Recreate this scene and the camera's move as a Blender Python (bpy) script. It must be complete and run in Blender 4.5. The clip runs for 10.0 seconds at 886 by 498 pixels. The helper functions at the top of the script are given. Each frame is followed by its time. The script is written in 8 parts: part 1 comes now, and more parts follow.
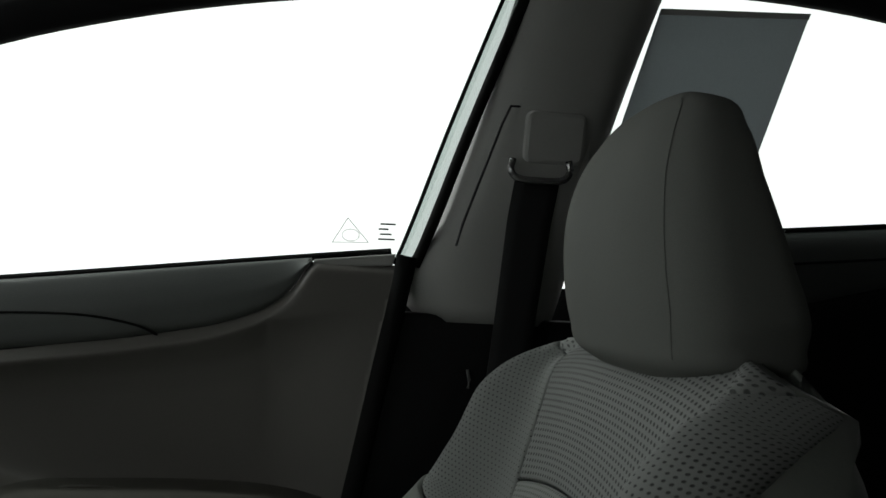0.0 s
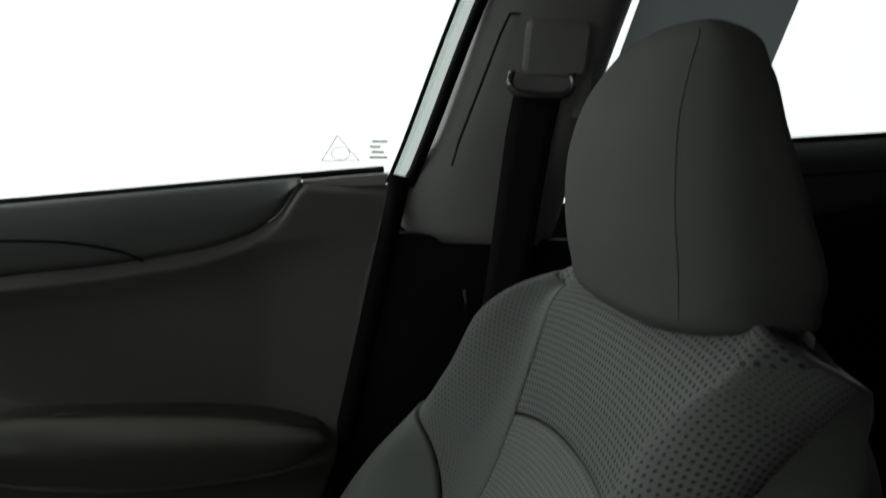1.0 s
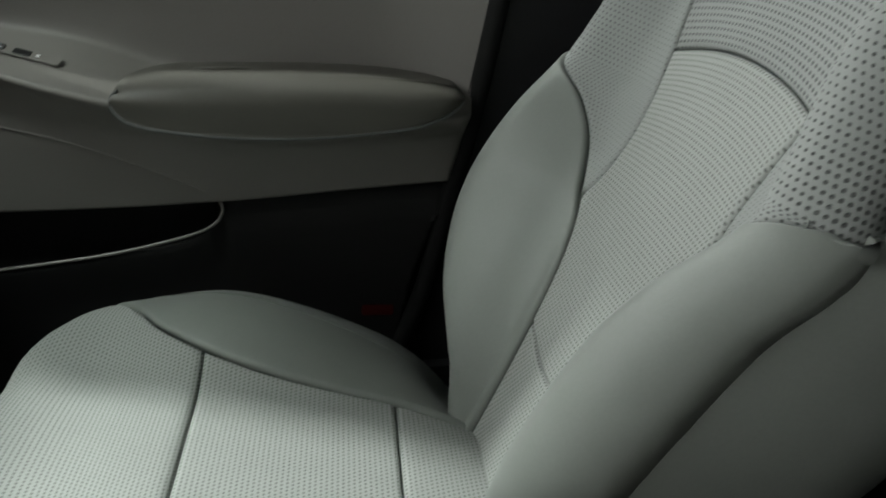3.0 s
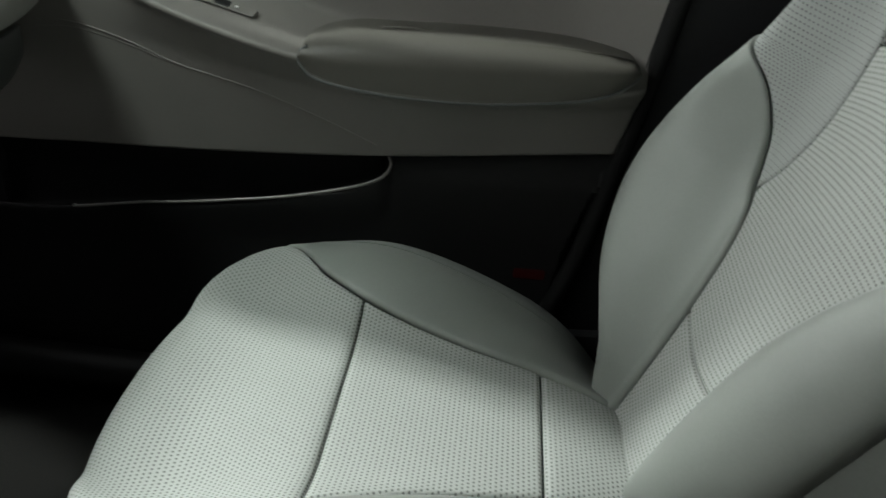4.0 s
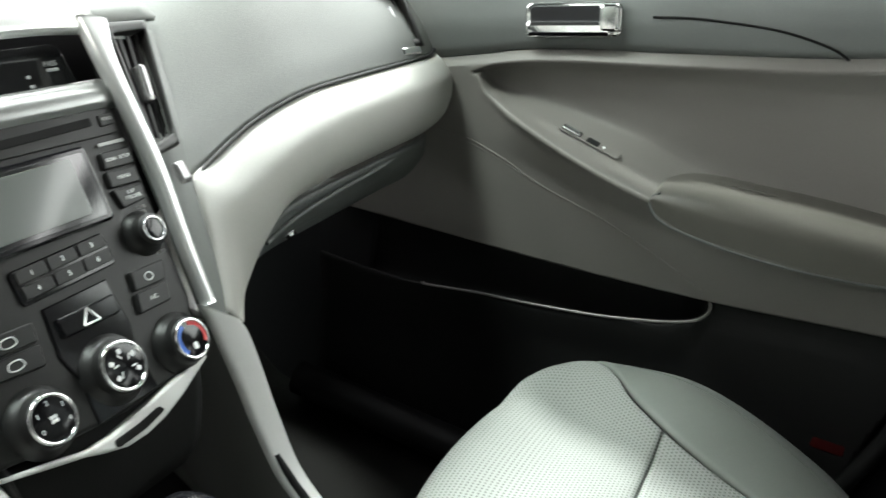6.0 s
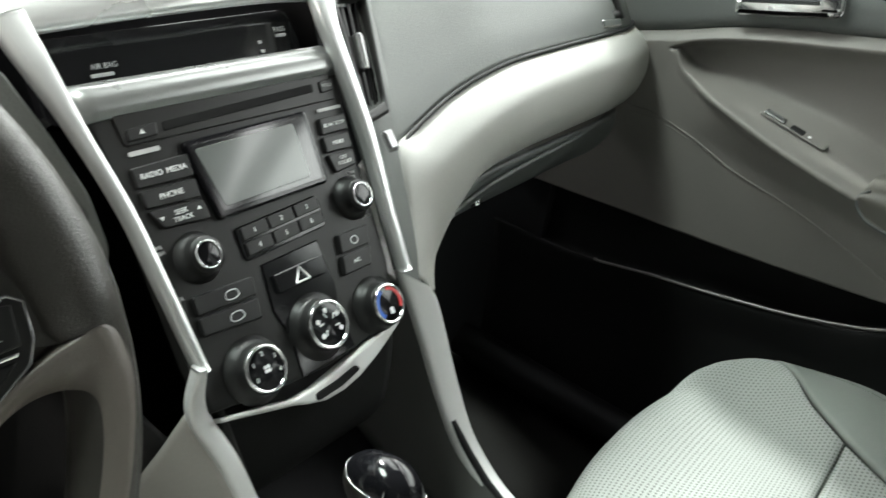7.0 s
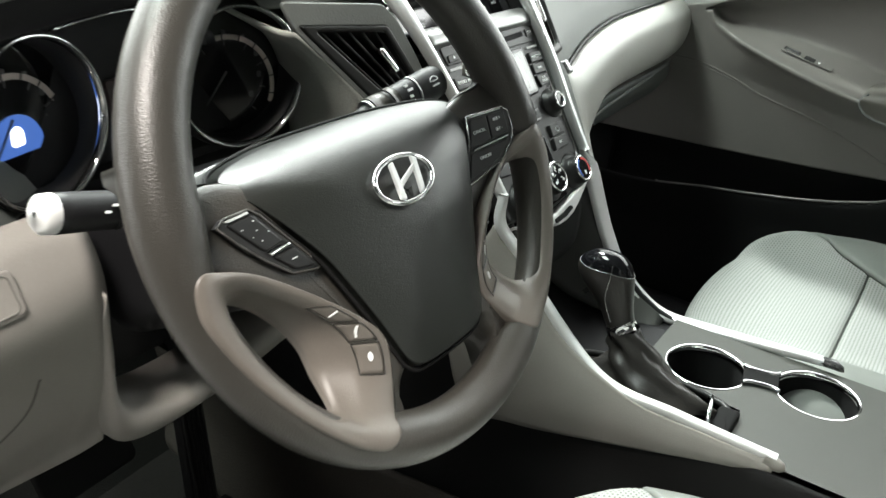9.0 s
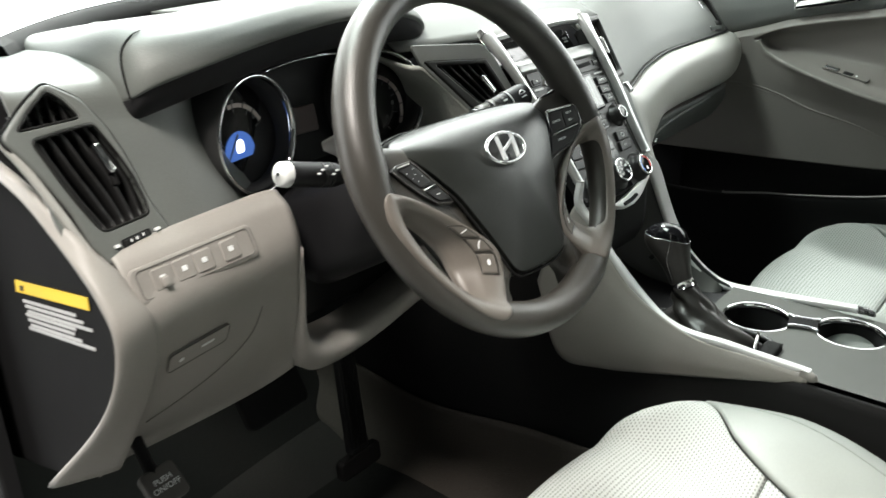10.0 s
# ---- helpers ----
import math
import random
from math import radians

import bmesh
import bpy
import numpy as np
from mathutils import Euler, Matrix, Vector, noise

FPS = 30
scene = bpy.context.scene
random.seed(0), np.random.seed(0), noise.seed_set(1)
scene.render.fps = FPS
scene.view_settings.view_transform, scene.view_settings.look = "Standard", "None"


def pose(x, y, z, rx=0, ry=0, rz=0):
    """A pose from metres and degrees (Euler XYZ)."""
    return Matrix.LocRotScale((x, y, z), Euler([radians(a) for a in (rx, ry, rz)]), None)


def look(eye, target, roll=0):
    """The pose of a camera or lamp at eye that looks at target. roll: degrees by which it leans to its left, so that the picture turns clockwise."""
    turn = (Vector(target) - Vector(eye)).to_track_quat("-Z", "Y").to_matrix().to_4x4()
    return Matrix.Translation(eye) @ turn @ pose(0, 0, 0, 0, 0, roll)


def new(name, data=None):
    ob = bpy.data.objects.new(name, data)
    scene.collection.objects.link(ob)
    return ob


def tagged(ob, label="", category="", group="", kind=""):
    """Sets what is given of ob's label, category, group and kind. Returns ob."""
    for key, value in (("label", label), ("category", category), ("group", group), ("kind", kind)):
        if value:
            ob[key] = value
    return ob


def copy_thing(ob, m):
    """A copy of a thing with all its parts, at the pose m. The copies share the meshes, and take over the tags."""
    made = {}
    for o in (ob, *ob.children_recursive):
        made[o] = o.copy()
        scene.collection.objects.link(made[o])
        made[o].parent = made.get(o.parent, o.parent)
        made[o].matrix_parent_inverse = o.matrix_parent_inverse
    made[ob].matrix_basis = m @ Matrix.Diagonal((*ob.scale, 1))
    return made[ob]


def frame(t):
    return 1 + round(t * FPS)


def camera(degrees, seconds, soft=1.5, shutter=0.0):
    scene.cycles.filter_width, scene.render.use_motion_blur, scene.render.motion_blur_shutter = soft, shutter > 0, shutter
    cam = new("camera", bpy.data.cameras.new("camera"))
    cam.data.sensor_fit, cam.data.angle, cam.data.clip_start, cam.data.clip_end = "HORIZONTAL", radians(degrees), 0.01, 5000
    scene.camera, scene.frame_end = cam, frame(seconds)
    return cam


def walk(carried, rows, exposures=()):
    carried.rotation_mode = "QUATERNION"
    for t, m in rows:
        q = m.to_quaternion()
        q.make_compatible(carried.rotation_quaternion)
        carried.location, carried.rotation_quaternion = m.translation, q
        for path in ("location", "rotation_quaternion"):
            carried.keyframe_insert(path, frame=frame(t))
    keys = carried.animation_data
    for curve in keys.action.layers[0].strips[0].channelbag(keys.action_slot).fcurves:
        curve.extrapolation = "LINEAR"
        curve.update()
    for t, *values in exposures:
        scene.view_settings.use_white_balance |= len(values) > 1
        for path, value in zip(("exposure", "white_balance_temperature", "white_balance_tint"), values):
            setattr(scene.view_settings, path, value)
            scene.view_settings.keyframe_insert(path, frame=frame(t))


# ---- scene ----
EXPOSURES = [(0.0, -0.7), (0.5, -0.9), (1.0, -0.8), (1.3, -0.1), (1.6, 0.75), (2.0, 1.2), (2.5, 1.2), (3.0, 1.2), (4.5, 1.55), (5.0, 1.95), (5.5, 2.3), (7.0, 2.1), (8.5, 2.1), (10.0, 1.9)]
cam = camera(56.47, 10.0, soft=1.5, shutter=0.35)
PATH = [  # seconds, eye, yaw, pitch, roll
    (0.0, -0.2684, -0.4636, 0.7827, -99.65, 1.72, 3.83),
    (0.5, -0.2144, -0.4782, 0.7891, -100.04, 1.36, 5.09),
    (1.0, -0.2277, -0.4708, 0.8379, -100.31, -7.26, 3.38),
    (1.5, -0.226, -0.4595, 0.7995, -100.25, -12.17, 3.69),
    (2.0, -0.2333, -0.4384, 0.776, -100.39, -17.26, 2.43),
    (2.5, -0.241, -0.4061, 0.7482, -100.44, -20.77, 2.53),
    (3.0, -0.2351, -0.3853, 0.7227, -97.36, -23.9, 2.83),
    (3.2, -0.2344, -0.3755, 0.7187, -95.58, -25.16, 2.99),
    (4.3, -0.2337, -0.3563, 0.7633, -83.63, -27.71, 4.38),
    (4.5, -0.2368, -0.3492, 0.7614, -81.62, -25.73, 4.78),
    (5.0, -0.2681, -0.3321, 0.7897, -77.18, -22.91, 5.94),
    (5.5, -0.3099, -0.3251, 0.8077, -71.83, -22.64, 6.81),
    (6.8, -0.3443, -0.2748, 0.8163, -57.77, -26.51, 8.47),
    (7.0, -0.3469, -0.2726, 0.8213, -55.42, -27.71, 8.24),
    (7.5, -0.3762, -0.2653, 0.8196, -51.14, -29.19, 7.65),
    (8.0, -0.4616, -0.2519, 0.8053, -51.38, -30.2, 6.77),
    (8.5, -0.6379, -0.2582, 0.8101, -56.62, -29.23, 6.33),
    (9.0, -0.7739, -0.3014, 0.8246, -57.42, -26.46, 4.17),
    (9.5, -0.8851, -0.3954, 0.8339, -52.55, -23.37, 0.63),
    (10.0, -1.0025, -0.4565, 0.834, -50.12, -22.0, -1.44),
]


def aimed(x, y, z, yaw, pitch, roll):
    """A camera pose: yaw to the left of straight ahead, pitch up, roll leaning left."""
    return pose(x, y, z, 90, 0, yaw) @ pose(0, 0, 0, pitch) @ pose(0, 0, 0, 0, 0, roll)


walk(cam, [(t, aimed(*row)) for t, *row in PATH], EXPOSURES)


# ---- light ----
world = bpy.data.worlds.new("hall_light")
scene.world = world
world.use_nodes = True
wn = world.node_tree.nodes
wn["Background"].inputs[0].default_value = (0.93, 1.0, 0.97, 1)
wn["Background"].inputs[1].default_value = 0.013


def lamp(name, eye, target, size_x, size_y, power, colour):
    data = bpy.data.lights.new(name, "AREA")
    data.shape, data.size, data.size_y, data.energy, data.color = "RECTANGLE", size_x, size_y, power, colour
    ob = new(name, data)
    ob.matrix_world = look(eye, target)
    return ob


lamp("hall_ceiling_lamp", (1.27, 2.25, 3.75), (0.45, -0.25, 0.3), 0.20, 0.6, 92, (0.925, 1.0, 0.955))
lamp("hall_ceiling_lamp", (-0.7, 1.5, 4.0), (0.2, 0.2, 0.6), 1.4, 0.8, 48, (0.89, 1.0, 0.94))
lamp("hall_ceiling_lamp", (-2.0, -0.35, 3.5), (-0.3, 0.1, 0.5), 1.0, 0.5, 64, (1.0, 0.94, 0.87))

# ---- materials ----


def material(name, colour, rough=0.6, metal=0.0, grain=0.0, grain_size=400.0, blotch=0.12, blotch_size=9.0, bump=0.0, bump_size=900.0, coat=0.0, spec=0.5):
    """A surface with fine grain, slow stains and a fine relief."""
    m = bpy.data.materials.new(name)
    m.use_nodes = True
    n, l = m.node_tree.nodes, m.node_tree.links
    b = n["Principled BSDF"]
    b.inputs["Roughness"].default_value, b.inputs["Metallic"].default_value = rough, metal
    b.inputs["Coat Weight"].default_value = coat
    b.inputs["Coat Roughness"].default_value = 0.08
    b.inputs["Specular IOR Level"].default_value = spec
    at = n.new("ShaderNodeTexCoord")
    slow, fine = n.new("ShaderNodeTexNoise"), n.new("ShaderNodeTexNoise")
    slow.inputs["Scale"].default_value, slow.inputs["Detail"].default_value = blotch_size, 6
    fine.inputs["Scale"].default_value, fine.inputs["Detail"].default_value = grain_size, 3
    l.new(at.outputs["Object"], slow.inputs["Vector"])
    l.new(at.outputs["Object"], fine.inputs["Vector"])
    mix = n.new("ShaderNodeMath")
    mix.operation = "MULTIPLY_ADD"
    l.new(slow.outputs["Fac"], mix.inputs[0])
    mix.inputs[1].default_value, mix.inputs[2].default_value = 2 * blotch, 1 - blotch
    mix2 = n.new("ShaderNodeMath")
    mix2.operation = "MULTIPLY_ADD"
    l.new(fine.outputs["Fac"], mix2.inputs[0])
    mix2.inputs[1].default_value, mix2.inputs[2].default_value = 2 * grain, 1 - grain
    both = n.new("ShaderNodeMath")
    both.operation = "MULTIPLY"
    l.new(mix.outputs[0], both.inputs[0])
    l.new(mix2.outputs[0], both.inputs[1])
    tint = n.new("ShaderNodeMix")
    tint.data_type, tint.blend_type = "RGBA", "MULTIPLY"
    tint.inputs["Factor"].default_value = 1
    tint.inputs["A"].default_value = (*colour, 1)
    l.new(both.outputs[0], tint.inputs["B"])
    l.new(tint.outputs["Result"], b.inputs["Base Color"])
    ro = n.new("ShaderNodeMath")
    ro.operation = "MULTIPLY_ADD"
    l.new(slow.outputs["Fac"], ro.inputs[0])
    ro.inputs[1].default_value, ro.inputs[2].default_value = 0.16, rough - 0.08
    l.new(ro.outputs[0], b.inputs["Roughness"])
    if bump:
        rel, bu = n.new("ShaderNodeTexNoise"), n.new("ShaderNodeBump")
        rel.inputs["Scale"].default_value, rel.inputs["Detail"].default_value = bump_size, 2
        l.new(at.outputs["Object"], rel.inputs["Vector"])
        bu.inputs["Strength"].default_value, bu.inputs["Distance"].default_value = bump, 0.001
        l.new(rel.outputs["Fac"], bu.inputs["Height"])
        l.new(bu.outputs["Normal"], b.inputs["Normal"])
    return m


def mesh_fabric(name, colour, pitch, hole, hole_size, stretch=1.0, grow=None):
    """A knitted spacer fabric: rows of small dark openings, laid in the surface's own UV metres; grow gives the stretch across which they open up."""
    m = material(name, colour, 0.85, grain=0.16, grain_size=1500, blotch=0.06, spec=0.2)
    n, l = m.node_tree.nodes, m.node_tree.links
    b = n["Principled BSDF"]
    uv = n.new("ShaderNodeUVMap")
    sep = n.new("ShaderNodeSeparateXYZ")
    l.new(uv.outputs["UV"], sep.inputs[0])

    def math_node(op, a, b_=None, c=None):
        k = n.new("ShaderNodeMath")
        k.operation = op
        for i, v in enumerate((a, b_, c)):
            if v is None:
                continue
            if isinstance(v, (int, float)):
                k.inputs[i].default_value = v
            else:
                l.new(v, k.inputs[i])
        return k.outputs[0]

    rows = math_node("DIVIDE", sep.outputs["Y"], pitch * stretch)
    odd = math_node("MULTIPLY", math_node("FLOORED_MODULO", math_node("FLOOR", rows), 2.0), 0.5)
    cols = math_node("ADD", math_node("DIVIDE", sep.outputs["X"], pitch), odd)
    fx = math_node("SUBTRACT", math_node("FRACT", cols), 0.5)
    fy = math_node("SUBTRACT", math_node("FRACT", rows), 0.5)
    dist = math_node("SQRT", math_node("ADD", math_node("MULTIPLY", fx, fx), math_node("MULTIPLY", fy, fy)))
    ramp = n.new("ShaderNodeMapRange")
    if grow:
        wide = n.new("ShaderNodeMapRange")
        l.new(sep.outputs["X"], wide.inputs["Value"])
        wide.inputs["From Min"].default_value, wide.inputs["From Max"].default_value = grow
        wide.inputs["To Min"].default_value, wide.inputs["To Max"].default_value = 1.7, 0.85
        dist = math_node("MULTIPLY", dist, wide.outputs[0])
    l.new(dist, ramp.inputs["Value"])
    ramp.inputs["From Min"].default_value, ramp.inputs["From Max"].default_value = hole_size * 0.6, hole_size
    old = b.inputs["Base Color"].links[0].from_socket
    mixc = n.new("ShaderNodeMix")
    mixc.data_type = "RGBA"
    l.new(ramp.outputs[0], mixc.inputs["Factor"])
    mixc.inputs["A"].default_value = (*[c * hole for c in colour], 1)
    l.new(old, mixc.inputs["B"])
    l.new(mixc.outputs["Result"], b.inputs["Base Color"])
    bu = n.new("ShaderNodeBump")
    bu.inputs["Strength"].default_value, bu.inputs["Distance"].default_value = 0.6, 0.0012
    l.new(ramp.outputs[0], bu.inputs["Height"])
    l.new(bu.outputs["Normal"], b.inputs["Normal"])
    return m


VINYL = material("grey_vinyl", (0.20, 0.212, 0.197), 0.5, grain=0.05, bump=0.12, bump_size=700, spec=0.4)
SIDE = material("grey_seat_side", (0.15, 0.161, 0.146), 0.65, grain=0.08, bump=0.15, bump_size=700)
INSERT = mesh_fabric("light_knit", (0.335, 0.348, 0.330), 0.0047, 0.45, 0.30)
KNIT = mesh_fabric("grey_knit", (0.27, 0.28, 0.272), 0.0056, 0.38, 0.32)
COARSE = mesh_fabric("coarse_mesh", (0.27, 0.28, 0.272), 0.0046, 0.32, 0.28, 1.1, (0.14, 0.26))
CLOTH = material("headrest_cloth", (0.15, 0.155, 0.143), 0.9, grain=0.2, grain_size=1800, bump=0.3, bump_size=1500, spec=0.2)
DOOR_GREY = material("door_grey_plastic", (0.148, 0.140, 0.128), 0.55, grain=0.06, bump=0.15, bump_size=800, blotch=0.06)
ARM = material("armrest_vinyl", (0.078, 0.074, 0.063), 0.55, grain=0.06, bump=0.15, bump_size=800)
DOOR_DARK = material("door_dark_plastic", (0.085, 0.091, 0.088), 0.5, grain=0.08, bump=0.2, bump_size=800)
TRIM_UP = material("door_upper_plastic", (0.125, 0.134, 0.128), 0.5, grain=0.08, bump=0.2, bump_size=800)
DOOR_LOW = material("door_lower_plastic", (0.012, 0.012, 0.012), 0.7, grain=0.08, bump=0.2, bump_size=700, spec=0.15)
TRIM_GREY = material("pillar_trim", (0.405, 0.405, 0.392), 0.65, grain=0.05, bump=0.1, bump_size=900)
BLACK = material("black_plastic", (0.010, 0.010, 0.011), 0.5, grain=0.1, bump=0.1, spec=0.25)
RUBBER = material("black_rubber", (0.008, 0.008, 0.008), 0.8, grain=0.1, spec=0.15)
SHELL = material("dark_shell", (0.016, 0.016, 0.017), 0.85, grain=0.1, spec=0.15)
CARPET = material("dark_carpet", (0.012, 0.0118, 0.011), 0.95, grain=0.5, grain_size=900, bump=0.8, bump_size=500, spec=0.1)
MAT_CARPET = material("floor_mat_carpet", (0.026, 0.0245, 0.023), 0.95, grain=0.5, grain_size=900, bump=0.8, bump_size=500, spec=0.1)
DASH = material("dash_top_grey", (0.112, 0.120, 0.112), 0.5, grain=0.08, bump=0.25, bump_size=600)
DASH_LIGHT = material("dash_light_grey", (0.36, 0.36, 0.335), 0.45, grain=0.05, bump=0.15, bump_size=700)
LOWER = material("knee_panel_grey", (0.27, 0.254, 0.234), 0.5, grain=0.05, bump=0.15, bump_size=700)
SILVER = material("silver_paint", (0.62, 0.63, 0.62), 0.30, 0.6, grain=0.03, blotch=0.03)
SHELF = material("hood_satin", (0.24, 0.245, 0.24), 0.30, 0.6, grain=0.03, blotch=0.03)
GUN = material("gunmetal_silver", (0.30, 0.30, 0.30), 0.24, 0.85, grain=0.03, blotch=0.03)
SATIN = material("satin_silver", (0.60, 0.60, 0.59), 0.38, 0.15, grain=0.03, blotch=0.03)
CHROME = material("chrome", (0.80, 0.80, 0.80), 0.06, 1.0, blotch=0.02)
STACK = material("stack_black", (0.012, 0.012, 0.0115), 0.38, grain=0.05, spec=0.28)
PIANO = material("gloss_black", (0.005, 0.005, 0.006), 0.10, grain=0.0, spec=0.35)
KEY = material("button_black", (0.012, 0.012, 0.012), 0.40, grain=0.05, spec=0.28)
LCD = material("lcd_grey", (0.09, 0.10, 0.093), 0.18, grain=0.0, coat=0.5)
SMOKE = material("smoked_window", (0.006, 0.006, 0.007), 0.10, coat=0.5)
INK = material("white_print", (0.75, 0.76, 0.76), 0.5)
INK_GREY = material("grey_print", (0.42, 0.42, 0.42), 0.5)
RED = material("red_print", (0.6, 0.03, 0.03), 0.4)
BLUE = material("blue_print", (0.03, 0.12, 0.5), 0.4)
WHEEL = material("wheel_skin", (0.036, 0.0335, 0.029), 0.34, grain=0.08, bump=0.3, bump_size=900)
PAD = material("wheel_pad", (0.013, 0.0145, 0.0128), 0.34, grain=0.06, bump=0.25, bump_size=1000, spec=0.4)
SPOKE = material("spoke_grey", (0.13, 0.115, 0.10), 0.42, grain=0.05, bump=0.15, bump_size=900)
BELT = material("belt_webbing", (0.012, 0.012, 0.013), 0.8, grain=0.3, grain_size=1500)
PAPER = material("shade_sheet", (0.30, 0.31, 0.32), 0.8, grain=0.15, grain_size=300)
pn, pl = PAPER.node_tree.nodes, PAPER.node_tree.links
through_, both_ = pn.new("ShaderNodeBsdfTranslucent"), pn.new("ShaderNodeMixShader")
through_.inputs[0].default_value, both_.inputs[0].default_value = (0.45, 0.48, 0.49, 1), 0.5
pl.new(pn["Principled BSDF"].outputs[0], both_.inputs[1])
pl.new(through_.outputs[0], both_.inputs[2])
pl.new(both_.outputs[0], pn["Material Output"].inputs[0])
PAPER_EDGE = material("sheet_edge", (0.55, 0.55, 0.55), 0.8)
YELLOW = material("yellow_label", (0.75, 0.5, 0.02), 0.5)
HEADLINER = material("headliner_cloth", (0.20, 0.20, 0.20), 0.9, grain=0.15, grain_size=900)
CONCRETE = material("hall_floor", (0.14, 0.138, 0.132), 0.5, grain=0.2, grain_size=60)


def glass_material():
    m = bpy.data.materials.new("window_glass")
    m.use_nodes = True
    n, l = m.node_tree.nodes, m.node_tree.links
    n.remove(n["Principled BSDF"])
    clear, shine, mix = n.new("ShaderNodeBsdfTransparent"), n.new("ShaderNodeBsdfGlossy"), n.new("ShaderNodeMixShader")
    clear.inputs[0].default_value = (0.94, 0.96, 0.95, 1)
    shine.inputs["Roughness"].default_value = 0.02
    mix.inputs[0].default_value = 0.028
    l.new(clear.outputs[0], mix.inputs[1])
    l.new(shine.outputs[0], mix.inputs[2])
    l.new(mix.outputs[0], n["Material Output"].inputs[0])
    return m


GLASS = glass_material()

# ---- ways to build ----


def mesh_of(name, verts, faces, mat, smooth=True, uvs=None):
    me = bpy.data.meshes.new(name)
    me.from_pydata([tuple(v) for v in verts], [], faces)
    if uvs is not None:
        lay = me.uv_layers.new(name="UVMap")
        idx = np.empty(len(me.loops), dtype=np.int32)
        me.loops.foreach_get("vertex_index", idx)
        lay.data.foreach_set("uv", np.asarray(uvs, dtype=np.float32)[idx].ravel())
    me.materials.append(mat)
    me.polygons.foreach_set("use_smooth", [smooth] * len(me.polygons))
    me.update()
    return me


def part(name, data, parent=None, label=""):
    """Links a mesh as one object, under a thing where one is given."""
    ob = new(name, data)
    ob.parent = parent
    if label:
        ob["label"] = label
    return ob


def thing(name, label, category, at=(0, 0, 0), group="", kind=""):
    ob = new(name)
    ob.empty_display_size = 0.05
    ob.location = at
    return tagged(ob, label, category, group, kind)


def spline(points, count, closed=False):
    """Catmull-Rom through the given points."""
    p = np.asarray(points, float)
    m = len(p)
    if closed:
        ts = np.arange(count) * m / count
    else:
        ts = np.linspace(0, m - 1, count)
    k = np.minimum(np.floor(ts).astype(int), m - 1 if closed else m - 2)
    u = (ts - k)[:, None]

    def at(i):
        if closed:
            return p[i % m]
        q = p[np.clip(i, 0, m - 1)]
        lo, hi = i < 0, i > m - 1
        q = np.where(lo[:, None], 2 * p[0] - p[1], q)
        return np.where(hi[:, None], 2 * p[-1] - p[-2], q)

    a, b, c, d = at(k - 1), at(k), at(k + 1), at(k + 2)
    return 0.5 * (2 * b + (c - a) * u + (2 * a - 5 * b + 4 * c - d) * u**2 + (3 * b - a - 3 * c + d) * u**3)


def curve1(xs, ys):
    """A smooth function through (xs, ys), xs rising."""
    xs, ys = np.asarray(xs, float), np.asarray(ys, float)
    slope = np.gradient(ys, xs)

    def f(x):
        x = np.asarray(x, float)
        xc = np.clip(x, xs[0], xs[-1])
        k = np.clip(np.searchsorted(xs, xc) - 1, 0, len(xs) - 2)
        h = xs[k + 1] - xs[k]
        t = (xc - xs[k]) / h
        return (2 * t**3 - 3 * t**2 + 1) * ys[k] + (t**3 - 2 * t**2 + t) * h * slope[k] + (3 * t**2 - 2 * t**3) * ys[k + 1] + (t**3 - t**2) * h * slope[k + 1]

    return f


